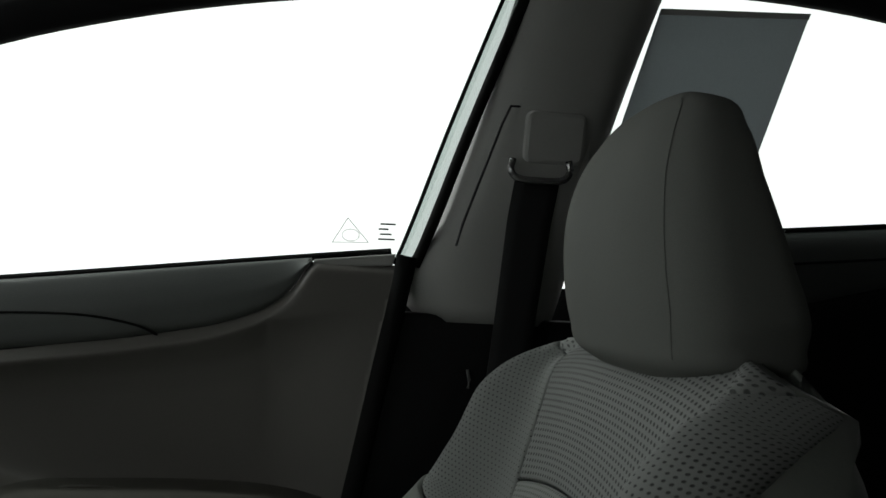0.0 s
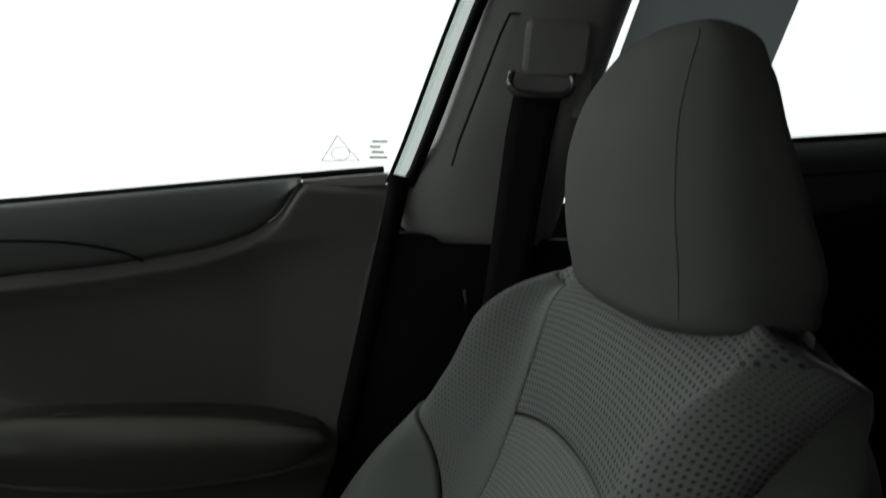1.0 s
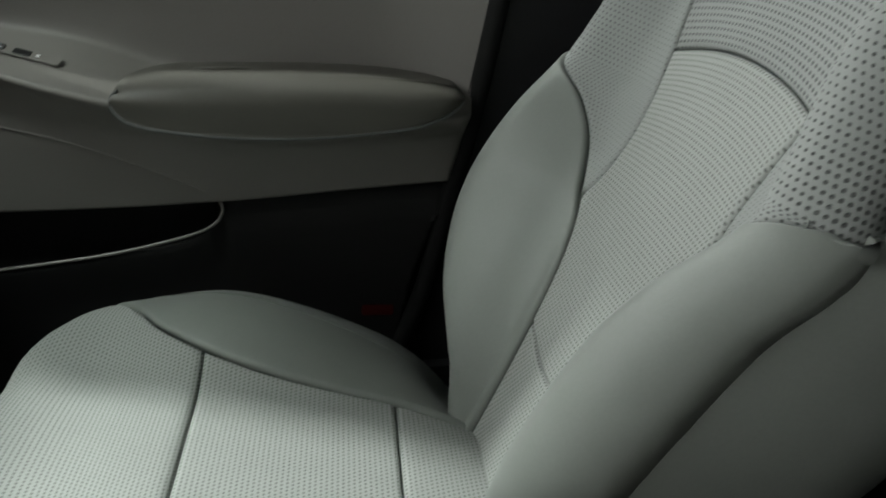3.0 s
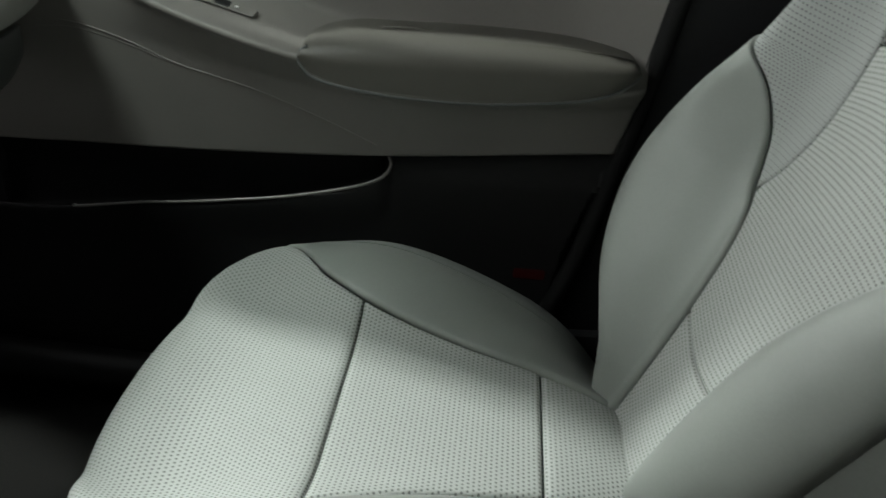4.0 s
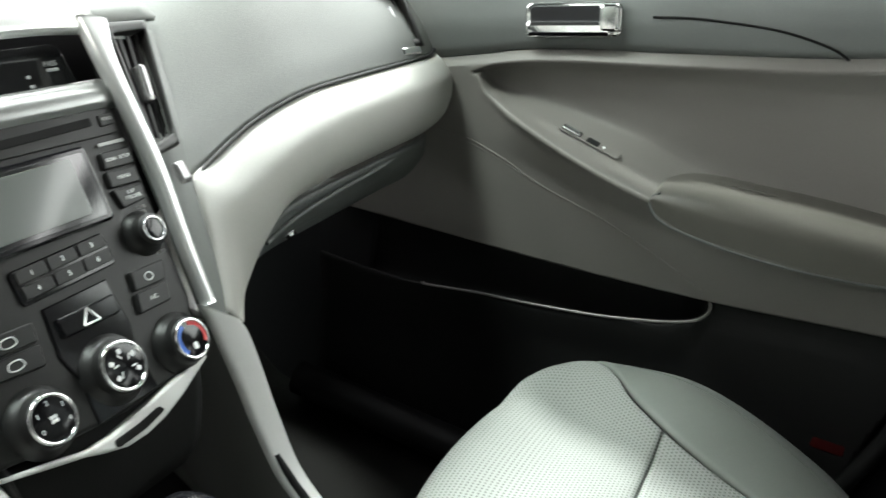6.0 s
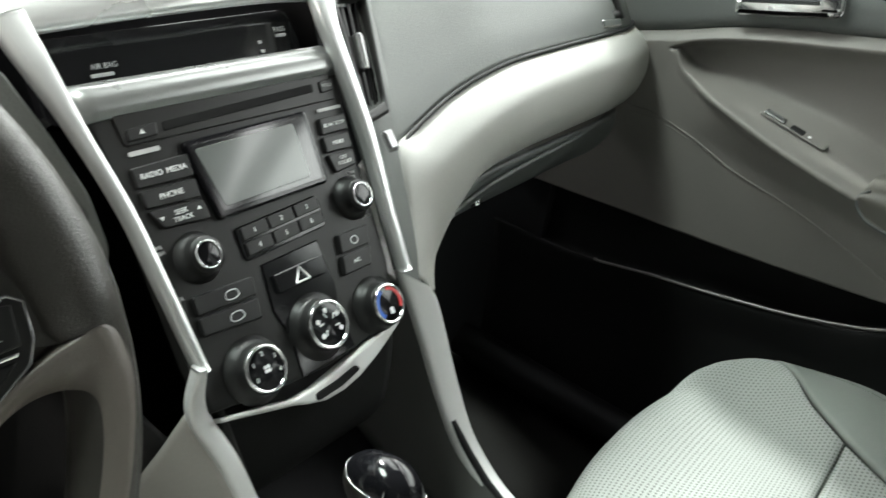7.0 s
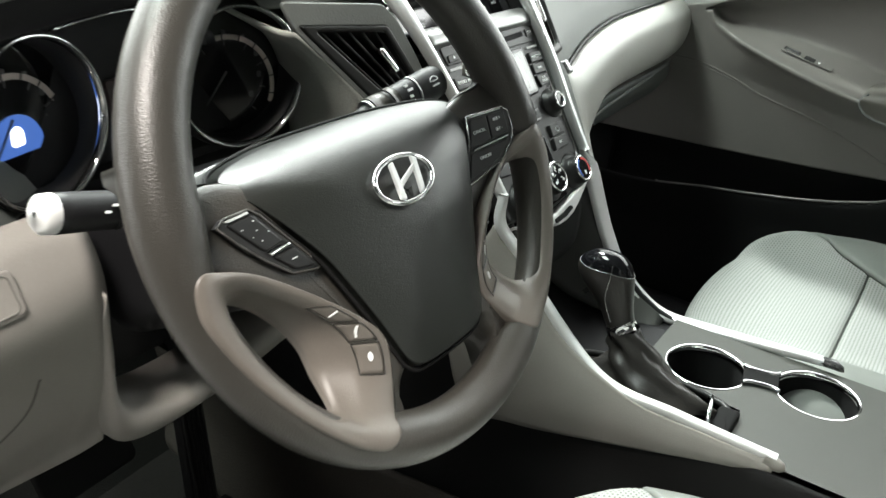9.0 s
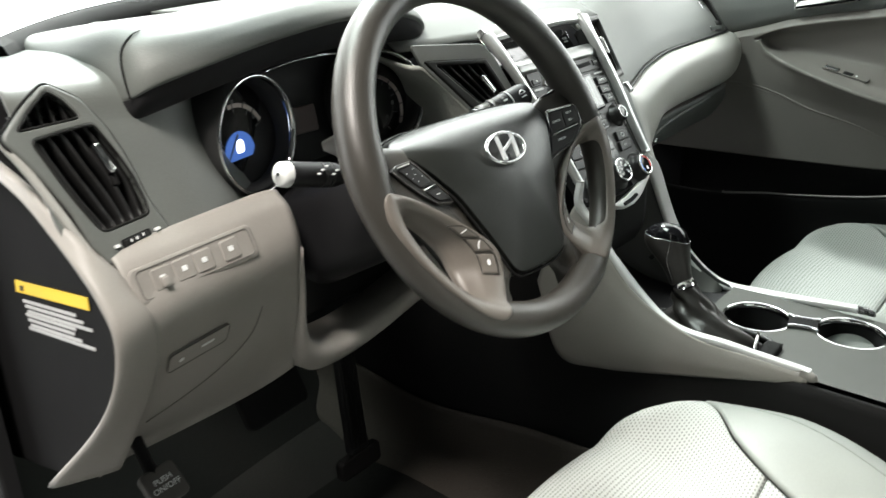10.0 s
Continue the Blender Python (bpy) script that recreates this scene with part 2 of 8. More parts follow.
def grid_mesh(name, pts, mat, closed_u=False, closed_v=False, flip=False, thick=0.0, across=None, caps=False):
    """A sheet from an array of points [nu, nv, 3]; thick gives it a second side along its normals."""
    pts = np.asarray(pts, float)
    nu, nv = pts.shape[:2]
    verts = pts.reshape(-1, 3)
    iu, iv = np.meshgrid(np.arange(nu if closed_u else nu - 1), np.arange(nv if closed_v else nv - 1), indexing="ij")
    a = (iu * nv + iv).ravel()
    b = (((iu + 1) % nu) * nv + iv).ravel()
    c = (((iu + 1) % nu) * nv + (iv + 1) % nv).ravel()
    d = (iu * nv + (iv + 1) % nv).ravel()
    faces = np.stack([a, d, c, b] if flip else [a, b, c, d], 1)
    du = np.zeros((nu, nv))
    dv = np.zeros((nu, nv))
    du[1:] = np.cumsum(np.linalg.norm(np.diff(pts, axis=0), axis=2), axis=0)
    dv[:, 1:] = np.cumsum(np.linalg.norm(np.diff(pts, axis=1), axis=2), axis=1)
    uvs = np.stack([du.mean(1, keepdims=True) + 0 * du, dv.mean(0, keepdims=True) + 0 * dv], -1).reshape(-1, 2)
    if across is not None:
        uvs[:, 0] = np.asarray(across).ravel()
    flist = faces.tolist()
    if thick:
        gu, gv = np.gradient(pts, axis=0), np.gradient(pts, axis=1)
        nrm = np.cross(gu, gv)
        nrm /= np.maximum(np.linalg.norm(nrm, axis=2, keepdims=True), 1e-9)
        if flip:
            nrm = -nrm
        back = (pts - thick * nrm).reshape(-1, 3)
        off = nu * nv
        verts = np.vstack([verts, back])
        uvs = np.vstack([uvs, uvs])
        flist += (faces[:, ::-1] + off).tolist()
        rim = []
        if not closed_v:
            rim += [(i * nv, (i + 1) % nu * nv, 0) for i in range(nu if closed_u else nu - 1)]
            rim += [(((i + 1) % nu) * nv + nv - 1, i * nv + nv - 1, 0) for i in range(nu if closed_u else nu - 1)]
        if not closed_u:
            rim += [(j + 1, j, 0) for j in range(nv - 1)]
            rim += [((nu - 1) * nv + j, (nu - 1) * nv + j + 1, 0) for j in range(nv - 1)]
        for p, q, _ in rim:
            flist.append([q, p, p + off, q + off] if not flip else [p, q, q + off, p + off])
    if caps:
        ring = list(range(nv))
        flist.append(ring[::-1] if not flip else ring)
        ring = [(nu - 1) * nv + j for j in range(nv)]
        flist.append(ring if not flip else ring[::-1])
    return mesh_of(name, verts, flist, mat, True, uvs)


def tube(name, path, radius, mat, around=12, closed=False, squash=1.0, up=(0, 0, 1)):
    """A round bar along a path; radius may be one number or one for each point."""
    p = np.asarray(path, float)
    r = np.broadcast_to(np.asarray(radius, float), (len(p),))
    if closed:
        t = np.roll(p, -1, 0) - np.roll(p, 1, 0)
    else:
        t = np.gradient(p, axis=0)
    t /= np.linalg.norm(t, axis=1, keepdims=True)
    upv = np.asarray(up, float)
    s = np.cross(t, upv)
    s /= np.maximum(np.linalg.norm(s, axis=1, keepdims=True), 1e-6)
    w = np.cross(s, t)
    ang = np.linspace(0, 2 * np.pi, around, endpoint=False)
    pts = p[:, None] + r[:, None, None] * (np.cos(ang)[None, :, None] * s[:, None] + squash * np.sin(ang)[None, :, None] * w[:, None])
    return grid_mesh(name, pts, mat, closed_u=closed, closed_v=True, caps=not closed)


def frame_of(o, u, v):
    """A matrix with its x along u, y along v, z out of both."""
    u, v = Vector(u).normalized(), Vector(v).normalized()
    n = u.cross(v).normalized()
    v = n.cross(u)
    m = Matrix((u, v, n)).transposed().to_4x4()
    m.translation = o
    return m


def slab(name, outline, depth, mat, bevel=0.001, m=None, segments=2, smooth=False, base=0.0, hole=None):
    """A flat plate of that outline (x, y), its top at base + depth, with a rounded top edge, laid by the matrix m."""
    pts = np.asarray(outline, float)
    area = 0.5 * np.sum(pts[:, 0] * np.roll(pts[:, 1], -1) - np.roll(pts[:, 0], -1) * pts[:, 1])
    if area < 0:
        pts = pts[::-1]
    k = len(pts)
    e = np.roll(pts, -1, 0) - pts
    e /= np.maximum(np.linalg.norm(e, axis=1, keepdims=True), 1e-9)
    nr = np.stack([-e[:, 1], e[:, 0]], 1)
    mit = nr + np.roll(nr, 1, 0)
    mit /= np.maximum((mit * nr).sum(1, keepdims=True), 0.4)
    rings = [(0.0, base), (0.0, base + depth - bevel)]
    for i in range(1, segments + 1):
        a = i / segments * math.pi / 2
        rings.append((bevel * (1 - math.cos(a)), base + depth - bevel + bevel * math.sin(a)))
    verts, faces = [], []
    for ins, z in rings:
        q = pts + mit * ins
        verts += [(x, y, z) for x, y in q]
    for r in range(len(rings) - 1):
        for i in range(k):
            j = (i + 1) % k
            faces.append((r * k + i, r * k + j, (r + 1) * k + j, (r + 1) * k + i))
    faces.append(tuple((len(rings) - 1) * k + i for i in range(k)))
    faces.append(tuple(range(k))[::-1])
    if m is not None:
        verts = [m @ Vector(v) for v in verts]
    return mesh_of(name, verts, faces, mat, smooth)


def holed_plate(name, outline, holes, depth, mat, bevel=0.0015, m=None, base=0.0):
    """A flat plate with openings and rounded edges, its back at base, laid by the matrix m."""
    cu = bpy.data.curves.new(name, "CURVE")
    cu.dimensions, cu.fill_mode = "2D", "BOTH"
    cu.extrude, cu.bevel_depth, cu.bevel_resolution, cu.offset = depth / 2 - bevel, bevel, 2, -bevel
    for ring in [outline] + list(holes):
        sp = cu.splines.new("POLY")
        sp.points.add(len(ring) - 1)
        for p, q in zip(sp.points, ring):
            p.co = (q[0], q[1], 0, 1)
        sp.use_cyclic_u = True
    ob = bpy.data.objects.new(name, cu)
    bpy.context.collection.objects.link(ob)
    me = bpy.data.meshes.new_from_object(ob.evaluated_get(bpy.context.evaluated_depsgraph_get()))
    bpy.data.objects.remove(ob)
    bpy.data.curves.remove(cu)
    me.transform((m if m is not None else Matrix()) @ Matrix.Translation((0, 0, base + depth / 2)))
    me.materials.clear()
    me.materials.append(mat)
    me.name = name
    return me


def opened(me, ring):
    """Cuts an opening of that outline (x, z) out of a sheet that faces backwards."""
    bm_ = bmesh.new()
    bm_.from_mesh(me)
    gone = []
    for f in bm_.faces:
        c = f.calc_center_median()
        inside = False
        for (x0, z0), (x1, z1) in zip(ring, ring[1:] + ring[:1]):
            if (z0 > c.z) != (z1 > c.z) and c.x < x0 + (c.z - z0) / (z1 - z0) * (x1 - x0):
                inside = not inside
        if inside and c.y < 0.33:
            gone.append(f)
    bmesh.ops.delete(bm_, geom=gone, context="FACES")
    bm_.to_mesh(me)
    bm_.free()
    return me


def rounded(x0, y0, x1, y1, r, n=4):
    """A rectangle's outline with round corners."""
    out = []
    for cx, cy, a0 in ((x1 - r, y1 - r, 0), (x0 + r, y1 - r, 90), (x0 + r, y0 + r, 180), (x1 - r, y0 + r, 270)):
        for i in range(n + 1):
            a = radians(a0 + 90 * i / n)
            out.append((cx + r * math.cos(a), cy + r * math.sin(a)))
    return out


def disc(cx, cy, r, n=32, ry=None):
    ry = r if ry is None else ry
    return [(cx + r * math.cos(2 * math.pi * i / n), cy + ry * math.sin(2 * math.pi * i / n)) for i in range(n)]


def lathe(name, profile, mat, m=None, n=40):
    """A turned body: profile of (radius, height) round the matrix's z."""
    pr = np.asarray(profile, float)
    a = np.linspace(0, 2 * np.pi, n, endpoint=False)
    pts = np.stack([pr[:, 0, None] * np.cos(a), pr[:, 0, None] * np.sin(a), pr[:, 1, None] + 0 * a], -1)
    if m is not None:
        mm = np.array(m)
        pts = pts @ mm[:3, :3].T + mm[:3, 3]
    return grid_mesh(name, pts, mat, closed_v=True, flip=True)


def shifted(m, x=0, y=0, z=0):
    return m @ Matrix.Translation((x, y, z))


def words(name, text, size, mat, m, parent, align="CENTER"):
    """Raised print in the built-in letters, turned into a mesh."""
    cu = bpy.data.curves.new(name, "FONT")
    cu.body, cu.size, cu.align_x, cu.align_y, cu.extrude = text, size, align, "CENTER", 0.0002
    ob = bpy.data.objects.new(name, cu)
    me = bpy.data.meshes.new_from_object(ob)
    bpy.data.objects.remove(ob)
    me.materials.clear()
    me.materials.append(mat)
    me.transform(m)
    return part(name, me, parent)

# ---- the shell of the car ----
ground = part("ground", slab("ground", [(-60, -60), (60, -60), (60, 60), (-60, 60)], 0.1, CONCRETE, 0.01, Matrix.Translation((0, 0, -0.50))))
tagged(ground, "plain grey concrete floor under the car", "ground", kind="structure")


def sheet(rows, count_u, count_v):
    """A smooth sheet through rows of control points."""
    rows = [spline(r, count_v) for r in rows]
    cols = np.stack(rows, 0)
    return np.stack([spline(cols[:, j], count_u) for j in range(count_v)], 1)



# A self-lit backdrop: its emission stands in for the brightness beyond the windows.
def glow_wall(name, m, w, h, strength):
    mt = bpy.data.materials.new("emissive_white_backdrop")
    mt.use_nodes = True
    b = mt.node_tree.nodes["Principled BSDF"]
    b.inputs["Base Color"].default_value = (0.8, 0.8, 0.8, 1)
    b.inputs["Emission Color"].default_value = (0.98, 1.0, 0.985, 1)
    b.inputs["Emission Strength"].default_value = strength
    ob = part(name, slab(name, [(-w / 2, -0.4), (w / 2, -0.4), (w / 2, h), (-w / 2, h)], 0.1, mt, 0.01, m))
    return tagged(ob, "glowing white backdrop in place of the bright hall outside", "backdrop", kind="structure")


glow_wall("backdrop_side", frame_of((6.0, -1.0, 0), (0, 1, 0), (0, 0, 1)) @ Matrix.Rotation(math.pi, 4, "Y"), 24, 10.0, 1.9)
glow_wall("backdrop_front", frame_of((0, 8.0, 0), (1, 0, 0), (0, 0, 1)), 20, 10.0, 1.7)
for k, y0 in ((-1, 0.46), (1, 0.27)):
    kick = part("wall_kick", slab("wall_kick", [(y0, -0.06), (0.86, -0.06), (0.86, 0.66), (y0, 0.66)], 0.02, SHELL, 0.004, Matrix(((0, 0, k, k * 0.706), (1, 0, 0, 0), (0, 1, 0, 0), (0, 0, 0, 1)))))
    tagged(kick, "black kick panel beside the footwell", "kick panel", kind="structure")

side_wall = part("wall_side", slab("wall_side", [(-1.95, -0.12), (0.9, -0.12), (0.9, 0.66), (0.3, 0.66), (-0.5, 0.74), (-1.2, 0.82), (-1.95, 0.85)], 0.02, SHELL, 0.004, Matrix(((0, 0, 1, 0.742), (1, 0, 0, 0), (0, 1, 0, 0), (0, 0, 0, 1)))))
tagged(side_wall, "dark outer panel of the car's closed side", "side panel", kind="structure")

left_wall = part("wall_left", slab("wall_left", [(-1.95, -0.12), (-0.62, -0.12), (-0.64, 0.78), (-1.95, 0.86)], 0.03, SHELL, 0.004, Matrix(((0, 0, -1, -0.700), (1, 0, 0, 0), (0, 1, 0, 0), (0, 0, 0, 1)))))
tagged(left_wall, "dark inside of the closed rear door behind the driver", "side panel", kind="structure")
left_post = part("b_pillar", tube("b_pillar", spline([(-0.715, -0.70, 0.0), (-0.71, -0.70, 0.75), (-0.665, -0.76, 0.98), (-0.61, -0.80, 1.15)], 20), 0.055, TRIM_GREY, 12))
tagged(left_post, "grey pillar beside the driver's seat", "pillar", kind="structure")

floor = part("floor", grid_mesh("floor", sheet([
    [(-0.72, 0.75, 0.22), (-0.3, 0.75, 0.22), (0.3, 0.75, 0.22), (0.72, 0.75, 0.22)],
    [(-0.72, 0.50, 0.0), (-0.3, 0.52, 0.0), (0.3, 0.52, 0.0), (0.72, 0.5, 0.0)],
    [(-0.72, 0.30, -0.05), (-0.3, 0.3, -0.05), (0.3, 0.3, -0.05), (0.72, 0.3, -0.05)],
    [(-0.72, -0.5, -0.05), (-0.3, -0.5, -0.05), (0.3, -0.5, -0.05), (0.72, -0.5, -0.05)],
    [(-0.72, -1.9, -0.05), (-0.3, -1.9, -0.05), (0.3, -1.9, -0.05), (0.72, -1.9, -0.05)]], 30, 20), CARPET, thick=0.03, flip=True))
tagged(floor, "black carpeted car floor", "car floor", kind="structure")

roof = part("ceiling", grid_mesh("ceiling", sheet([
    [(-0.60, 0.05, 1.12), (-0.3, 0.14, 1.17), (0.3, 0.14, 1.17), (0.60, 0.05, 1.12)],
    [(-0.61, -0.5, 1.155), (-0.3, -0.5, 1.21), (0.3, -0.5, 1.21), (0.61, -0.5, 1.155)],
    [(-0.61, -1.1, 1.145), (-0.3, -1.1, 1.205), (0.3, -1.1, 1.205), (0.61, -1.1, 1.145)],
    [(-0.55, -1.7, 1.08), (-0.3, -1.7, 1.12), (0.3, -1.7, 1.12), (0.55, -1.7, 1.08)]], 24, 16), HEADLINER, thick=-0.04))
tagged(roof, "grey cloth headliner of the car roof", "headliner", kind="structure")

rear_wall = part("wall_rear", slab("wall_rear", rounded(-0.72, -0.05, 0.72, 0.80, 0.08), 0.04, SHELL, 0.01, frame_of((0, -1.90, 0), (-1, 0, 0), (0, 0.12, 1))))
tagged(rear_wall, "dark rear bulkhead of the cabin", "bulkhead", kind="structure")
front_wall = part("wall_front", slab("wall_front", rounded(-0.74, 0.0, 0.74, 0.66, 0.05), 0.04, SHELL, 0.01, frame_of((0, 0.80, 0), (1, 0, 0), (0, 0, 1))))
tagged(front_wall, "dark firewall behind the footwells", "firewall", kind="structure")

BELT_LINE = curve1([-1.6, -1.2, -1.05, -0.57, -0.14, 0.10, 0.40], [0.93, 0.879, 0.862, 0.803, 0.743, 0.711, 0.68])


def glass_x(z):
    """How far out the side glass stands at a height."""
    return 0.712 - 0.22 * (z - 0.75)


windscreen = part("window_front", grid_mesh("window_front", sheet([
    [(-0.70, 0.44, 0.72), (-0.35, 0.75, 0.70), (0, 0.86, 0.70), (0.35, 0.75, 0.70), (0.70, 0.44, 0.72)],
    [(-0.60, 0.06, 1.11), (-0.3, 0.14, 1.165), (0, 0.16, 1.175), (0.3, 0.14, 1.165), (0.60, 0.06, 1.11)]], 8, 16), GLASS, thick=0.005))
windscreen.visible_shadow = False
tagged(windscreen, "clear laminated windscreen", "windscreen", kind="structure")
for side in (-1, 1):
    post = part("a_pillar", tube("a_pillar", spline([(side * 0.715, 0.55, 0.71), (side * 0.695, 0.42, 0.83), (side * 0.650, 0.24, 0.97), (side * 0.610, 0.06, 1.12), (side * 0.62, -0.25, 1.15)], 24), 0.048, TRIM_GREY, 14))
    tagged(post, "grey windscreen pillar trim", "pillar", kind="structure")
cowl = part("cowl", tube("cowl", [(x, 0.845 - x * x, 0.708) for x in np.linspace(-0.64, 0.64, 40)], 0.019, RUBBER, 8))
tagged(cowl, "black seal along the windscreen base", "windscreen seal", kind="structure")
rear_glass = part("window_rear", grid_mesh("window_rear", sheet([
    [(-0.62, -1.92, 0.82), (0, -1.98, 0.83), (0.62, -1.92, 0.82)], [(-0.52, -1.66, 1.09), (0, -1.70, 1.12), (0.52, -1.66, 1.09)]], 6, 8), GLASS, thick=0.005))
rear_glass.visible_shadow = False
tagged(rear_glass, "clear rear screen", "rear window", kind="structure")


# ---- the passenger door ----
DOOR = thing("door_1", "closed grey front passenger door with long armrest and dark upper trim", "car door", (0.70, -0.2, 0.1))
DOOR.location = (0, 0, 0)


def rear_edge(z):
    """The door card's rear end at a height."""
    return curve1([0.0, 0.288, 0.372, 0.517, 0.65, 0.79, 0.85], [-0.44, -0.470, -0.497, -0.531, -0.548, -0.575, -0.59])(z)


FRONT = 0.34
DARK_LOW = curve1([-0.478, -0.470, -0.458, -0.43, -0.398, -0.307, -0.184, -0.10, 0.026, 0.07, 0.12, 0.205, 0.4], [0.789, 0.778, 0.758, 0.732, 0.717, 0.694, 0.674, 0.661, 0.6415, 0.632, 0.617, 0.594, 0.54])
RIDGE = curve1([-0.60, -0.52, -0.40, -0.28, -0.149, -0.047, 0.028, 0.088, 0.111, 0.121, 0.131, 0.2, 0.4], [0.487, 0.487, 0.485, 0.490, 0.506, 0.5275, 0.547, 0.564, 0.575, 0.588, 0.595, 0.612, 0.62])
MAIN_LOW = curve1([-0.6, -0.49, -0.24, 0.0, 0.18, 0.4], [0.407, 0.401, 0.378, 0.362, 0.354, 0.35])
LEDGE = curve1([-0.60, -0.54, -0.50, -0.40, -0.149, -0.047, 0.028, 0.088, 0.115, 0.131, 0.2, 0.4], [0.0, 0.006, 0.03, 0.052, 0.062, 0.048, 0.030, 0.012, 0.004, 0.0, 0.0, 0.0])


def door_card(name, rows, ys, mat, label="", nv=24, thick=0.004):
    """A strip of the door card: for each y a profile of (x, z), made smooth; rows(y) gives the profile."""
    pts = []
    for y in ys:
        prof = rows(float(y))
        q = np.array([(x, y, z) for x, z in prof])
        # even steps along the profile, its corners softened
        at = np.concatenate([[0], np.cumsum(np.linalg.norm(np.diff(q, axis=0), axis=1))])
        at = 0.5 * at / at[-1] + 0.5 * np.linspace(0, 1, len(at))
        p = np.stack([np.interp(np.linspace(0, 1, 2 * nv), at, q[:, c]) for c in range(3)], 1)
        for _ in range(10):
            p[1:-1] = 0.25 * p[:-2] + 0.5 * p[1:-1] + 0.25 * p[2:]
        p[:, 1] = np.maximum(p[:, 1], [rear_edge(float(z)) for z in p[:, 2]])
        pts.append(p)
    return part(name, grid_mesh(name, np.array(pts), mat, thick=thick, flip=True), DOOR, label)


def top_profile(y):
    b, d = float(BELT_LINE(y)), float(DARK_LOW(y))
    d = min(d, b - 0.004)
    h = b - d
    return [(0.712, b + 0.002), (0.700, b), (0.694, b - 0.25 * h), (0.690, b - 0.55 * h), (0.694, d + 0.1 * h), (0.701, d)]


RECESS_TOP = curve1([-0.60, -0.45, -0.347, -0.227, -0.097, 0.042, 0.101, 0.131, 0.2, 0.4], [0.745, 0.720, 0.700, 0.676, 0.654, 0.624, 0.607, 0.594, 0.61, 0.65])
RECESS_LOW = curve1([-0.60, -0.494, -0.38, -0.249, -0.179, -0.106, -0.032, 0.043, 0.105, 0.131, 0.2, 0.4], [0.508, 0.510, 0.518, 0.520, 0.527, 0.549, 0.562, 0.571, 0.577, 0.593, 0.608, 0.64])


def ease(t):
    t = min(max(t, 0.0), 1.0)
    return t * t * (3 - 2 * t)


def main_profile(y):
    """From the upper trim down: a pale band, the scooped recess, its ledge and ridge, the lower panel."""
    d, r, lo, e = float(min(DARK_LOW(y), BELT_LINE(y))), float(RIDGE(y)), float(MAIN_LOW(y)), float(LEDGE(y))
    k = ease((0.134 - y) / 0.026)
    lip = k * (0.25 + 0.75 * ease((0.134 - y) / 0.10))
    back = k * ease((y + 0.57) / 0.14)
    t = min(float(RECESS_TOP(y)), d - 0.016)
    r = min(r, t - 0.009)
    c = min(max(float(RECESS_LOW(y)), r + 0.0045), t - 0.003)
    f = lambda q: t - q * (t - c)
    deep = 0.685 + 0.026 * back
    g = lambda q: 0.685 + q * (deep - 0.685)
    return [(0.700, d), (0.692, d - 0.005), (0.687, d - 0.010), (0.685, 0.5 * (d - 0.010 + t + 0.002)), (0.685, t + 0.002), (g(0.06), f(0.01)), (g(0.30), f(0.06)), (g(0.62), f(0.15)), (g(0.86), f(0.30)), (g(0.97), f(0.55)), (deep, f(0.85)), (deep - 0.002 * k, c),
            (0.5 * (deep + 0.685 - lip * (0.009 + e)), 0.45 * c + 0.55 * (r + 0.003)), (0.685 - lip * (0.006 + e), r + 0.003), (0.685 - lip * (0.011 + e), r + 0.001), (0.685 - lip * (0.012 + e), r - 0.004), (0.685 - lip * (0.008 + 0.90 * e), r - 0.012), (0.684 - 0.58 * e, r - 0.30 * (r - lo)), (0.684 - 0.35 * e, r - 0.7 * (r - lo)), (0.684 - 0.2 * e, lo)]


DY = np.concatenate([np.linspace(FRONT, 0.17, 12), np.linspace(0.165, 0.06, 44), np.linspace(0.056, -0.20, 60), np.linspace(-0.204, -0.26, 28), np.linspace(-0.266, -0.60, 60)])
door_card("upper_trim", top_profile, DY[DY > -0.4775], TRIM_UP, "dark grey upper door trim")
door_card("main_panel", main_profile, DY, DOOR_GREY, "warm grey moulded door panel with a scooped recess", nv=96)



def low_profile(y):
    """The lower panel: a map pocket ahead of y = -0.244, a plain face behind it."""
    t, e = float(MAIN_LOW(y)), 0.3 * float(LEDGE(y))
    l = float(LIP(y))
    w = ease((y + 0.248) / 0.020)
    pocket = [(0.688 - 0.2 * e, t), (0.716, t - 0.004), (0.724, 0.5 * (t + l)), (0.720, l - 0.02), (0.694, l - 0.022), (0.678, l - 0.002), (0.672, l), (0.671, l - 0.008), (0.682, l - 0.06), (0.688, 0.18), (0.690, 0.03)]
    plain = [(0.688 - 0.2 * e, t), (0.689, t - 0.006), (0.688, t - 0.012), (0.687, t - 0.018), (0.686, t - 0.024), (0.684, t - 0.030), (0.682, t - 0.036), (0.680, t - 0.045), (0.682, t - 0.10), (0.688, 0.18), (0.690, 0.03)]
    return [(w * a[0] + (1 - w) * b[0], w * a[1] + (1 - w) * b[1]) for a, b in zip(pocket, plain)]


LIP = curve1([-0.30, -0.25, -0.244, -0.235, -0.222, -0.12, 0.022, 0.071, 0.156, 0.4], [0.372, 0.370, 0.362, 0.350, 0.341, 0.313, 0.291, 0.286, 0.272, 0.27])
door_card("lower_panel", low_profile, DY, DOOR_LOW, "black lower door panel with map pocket", nv=66)
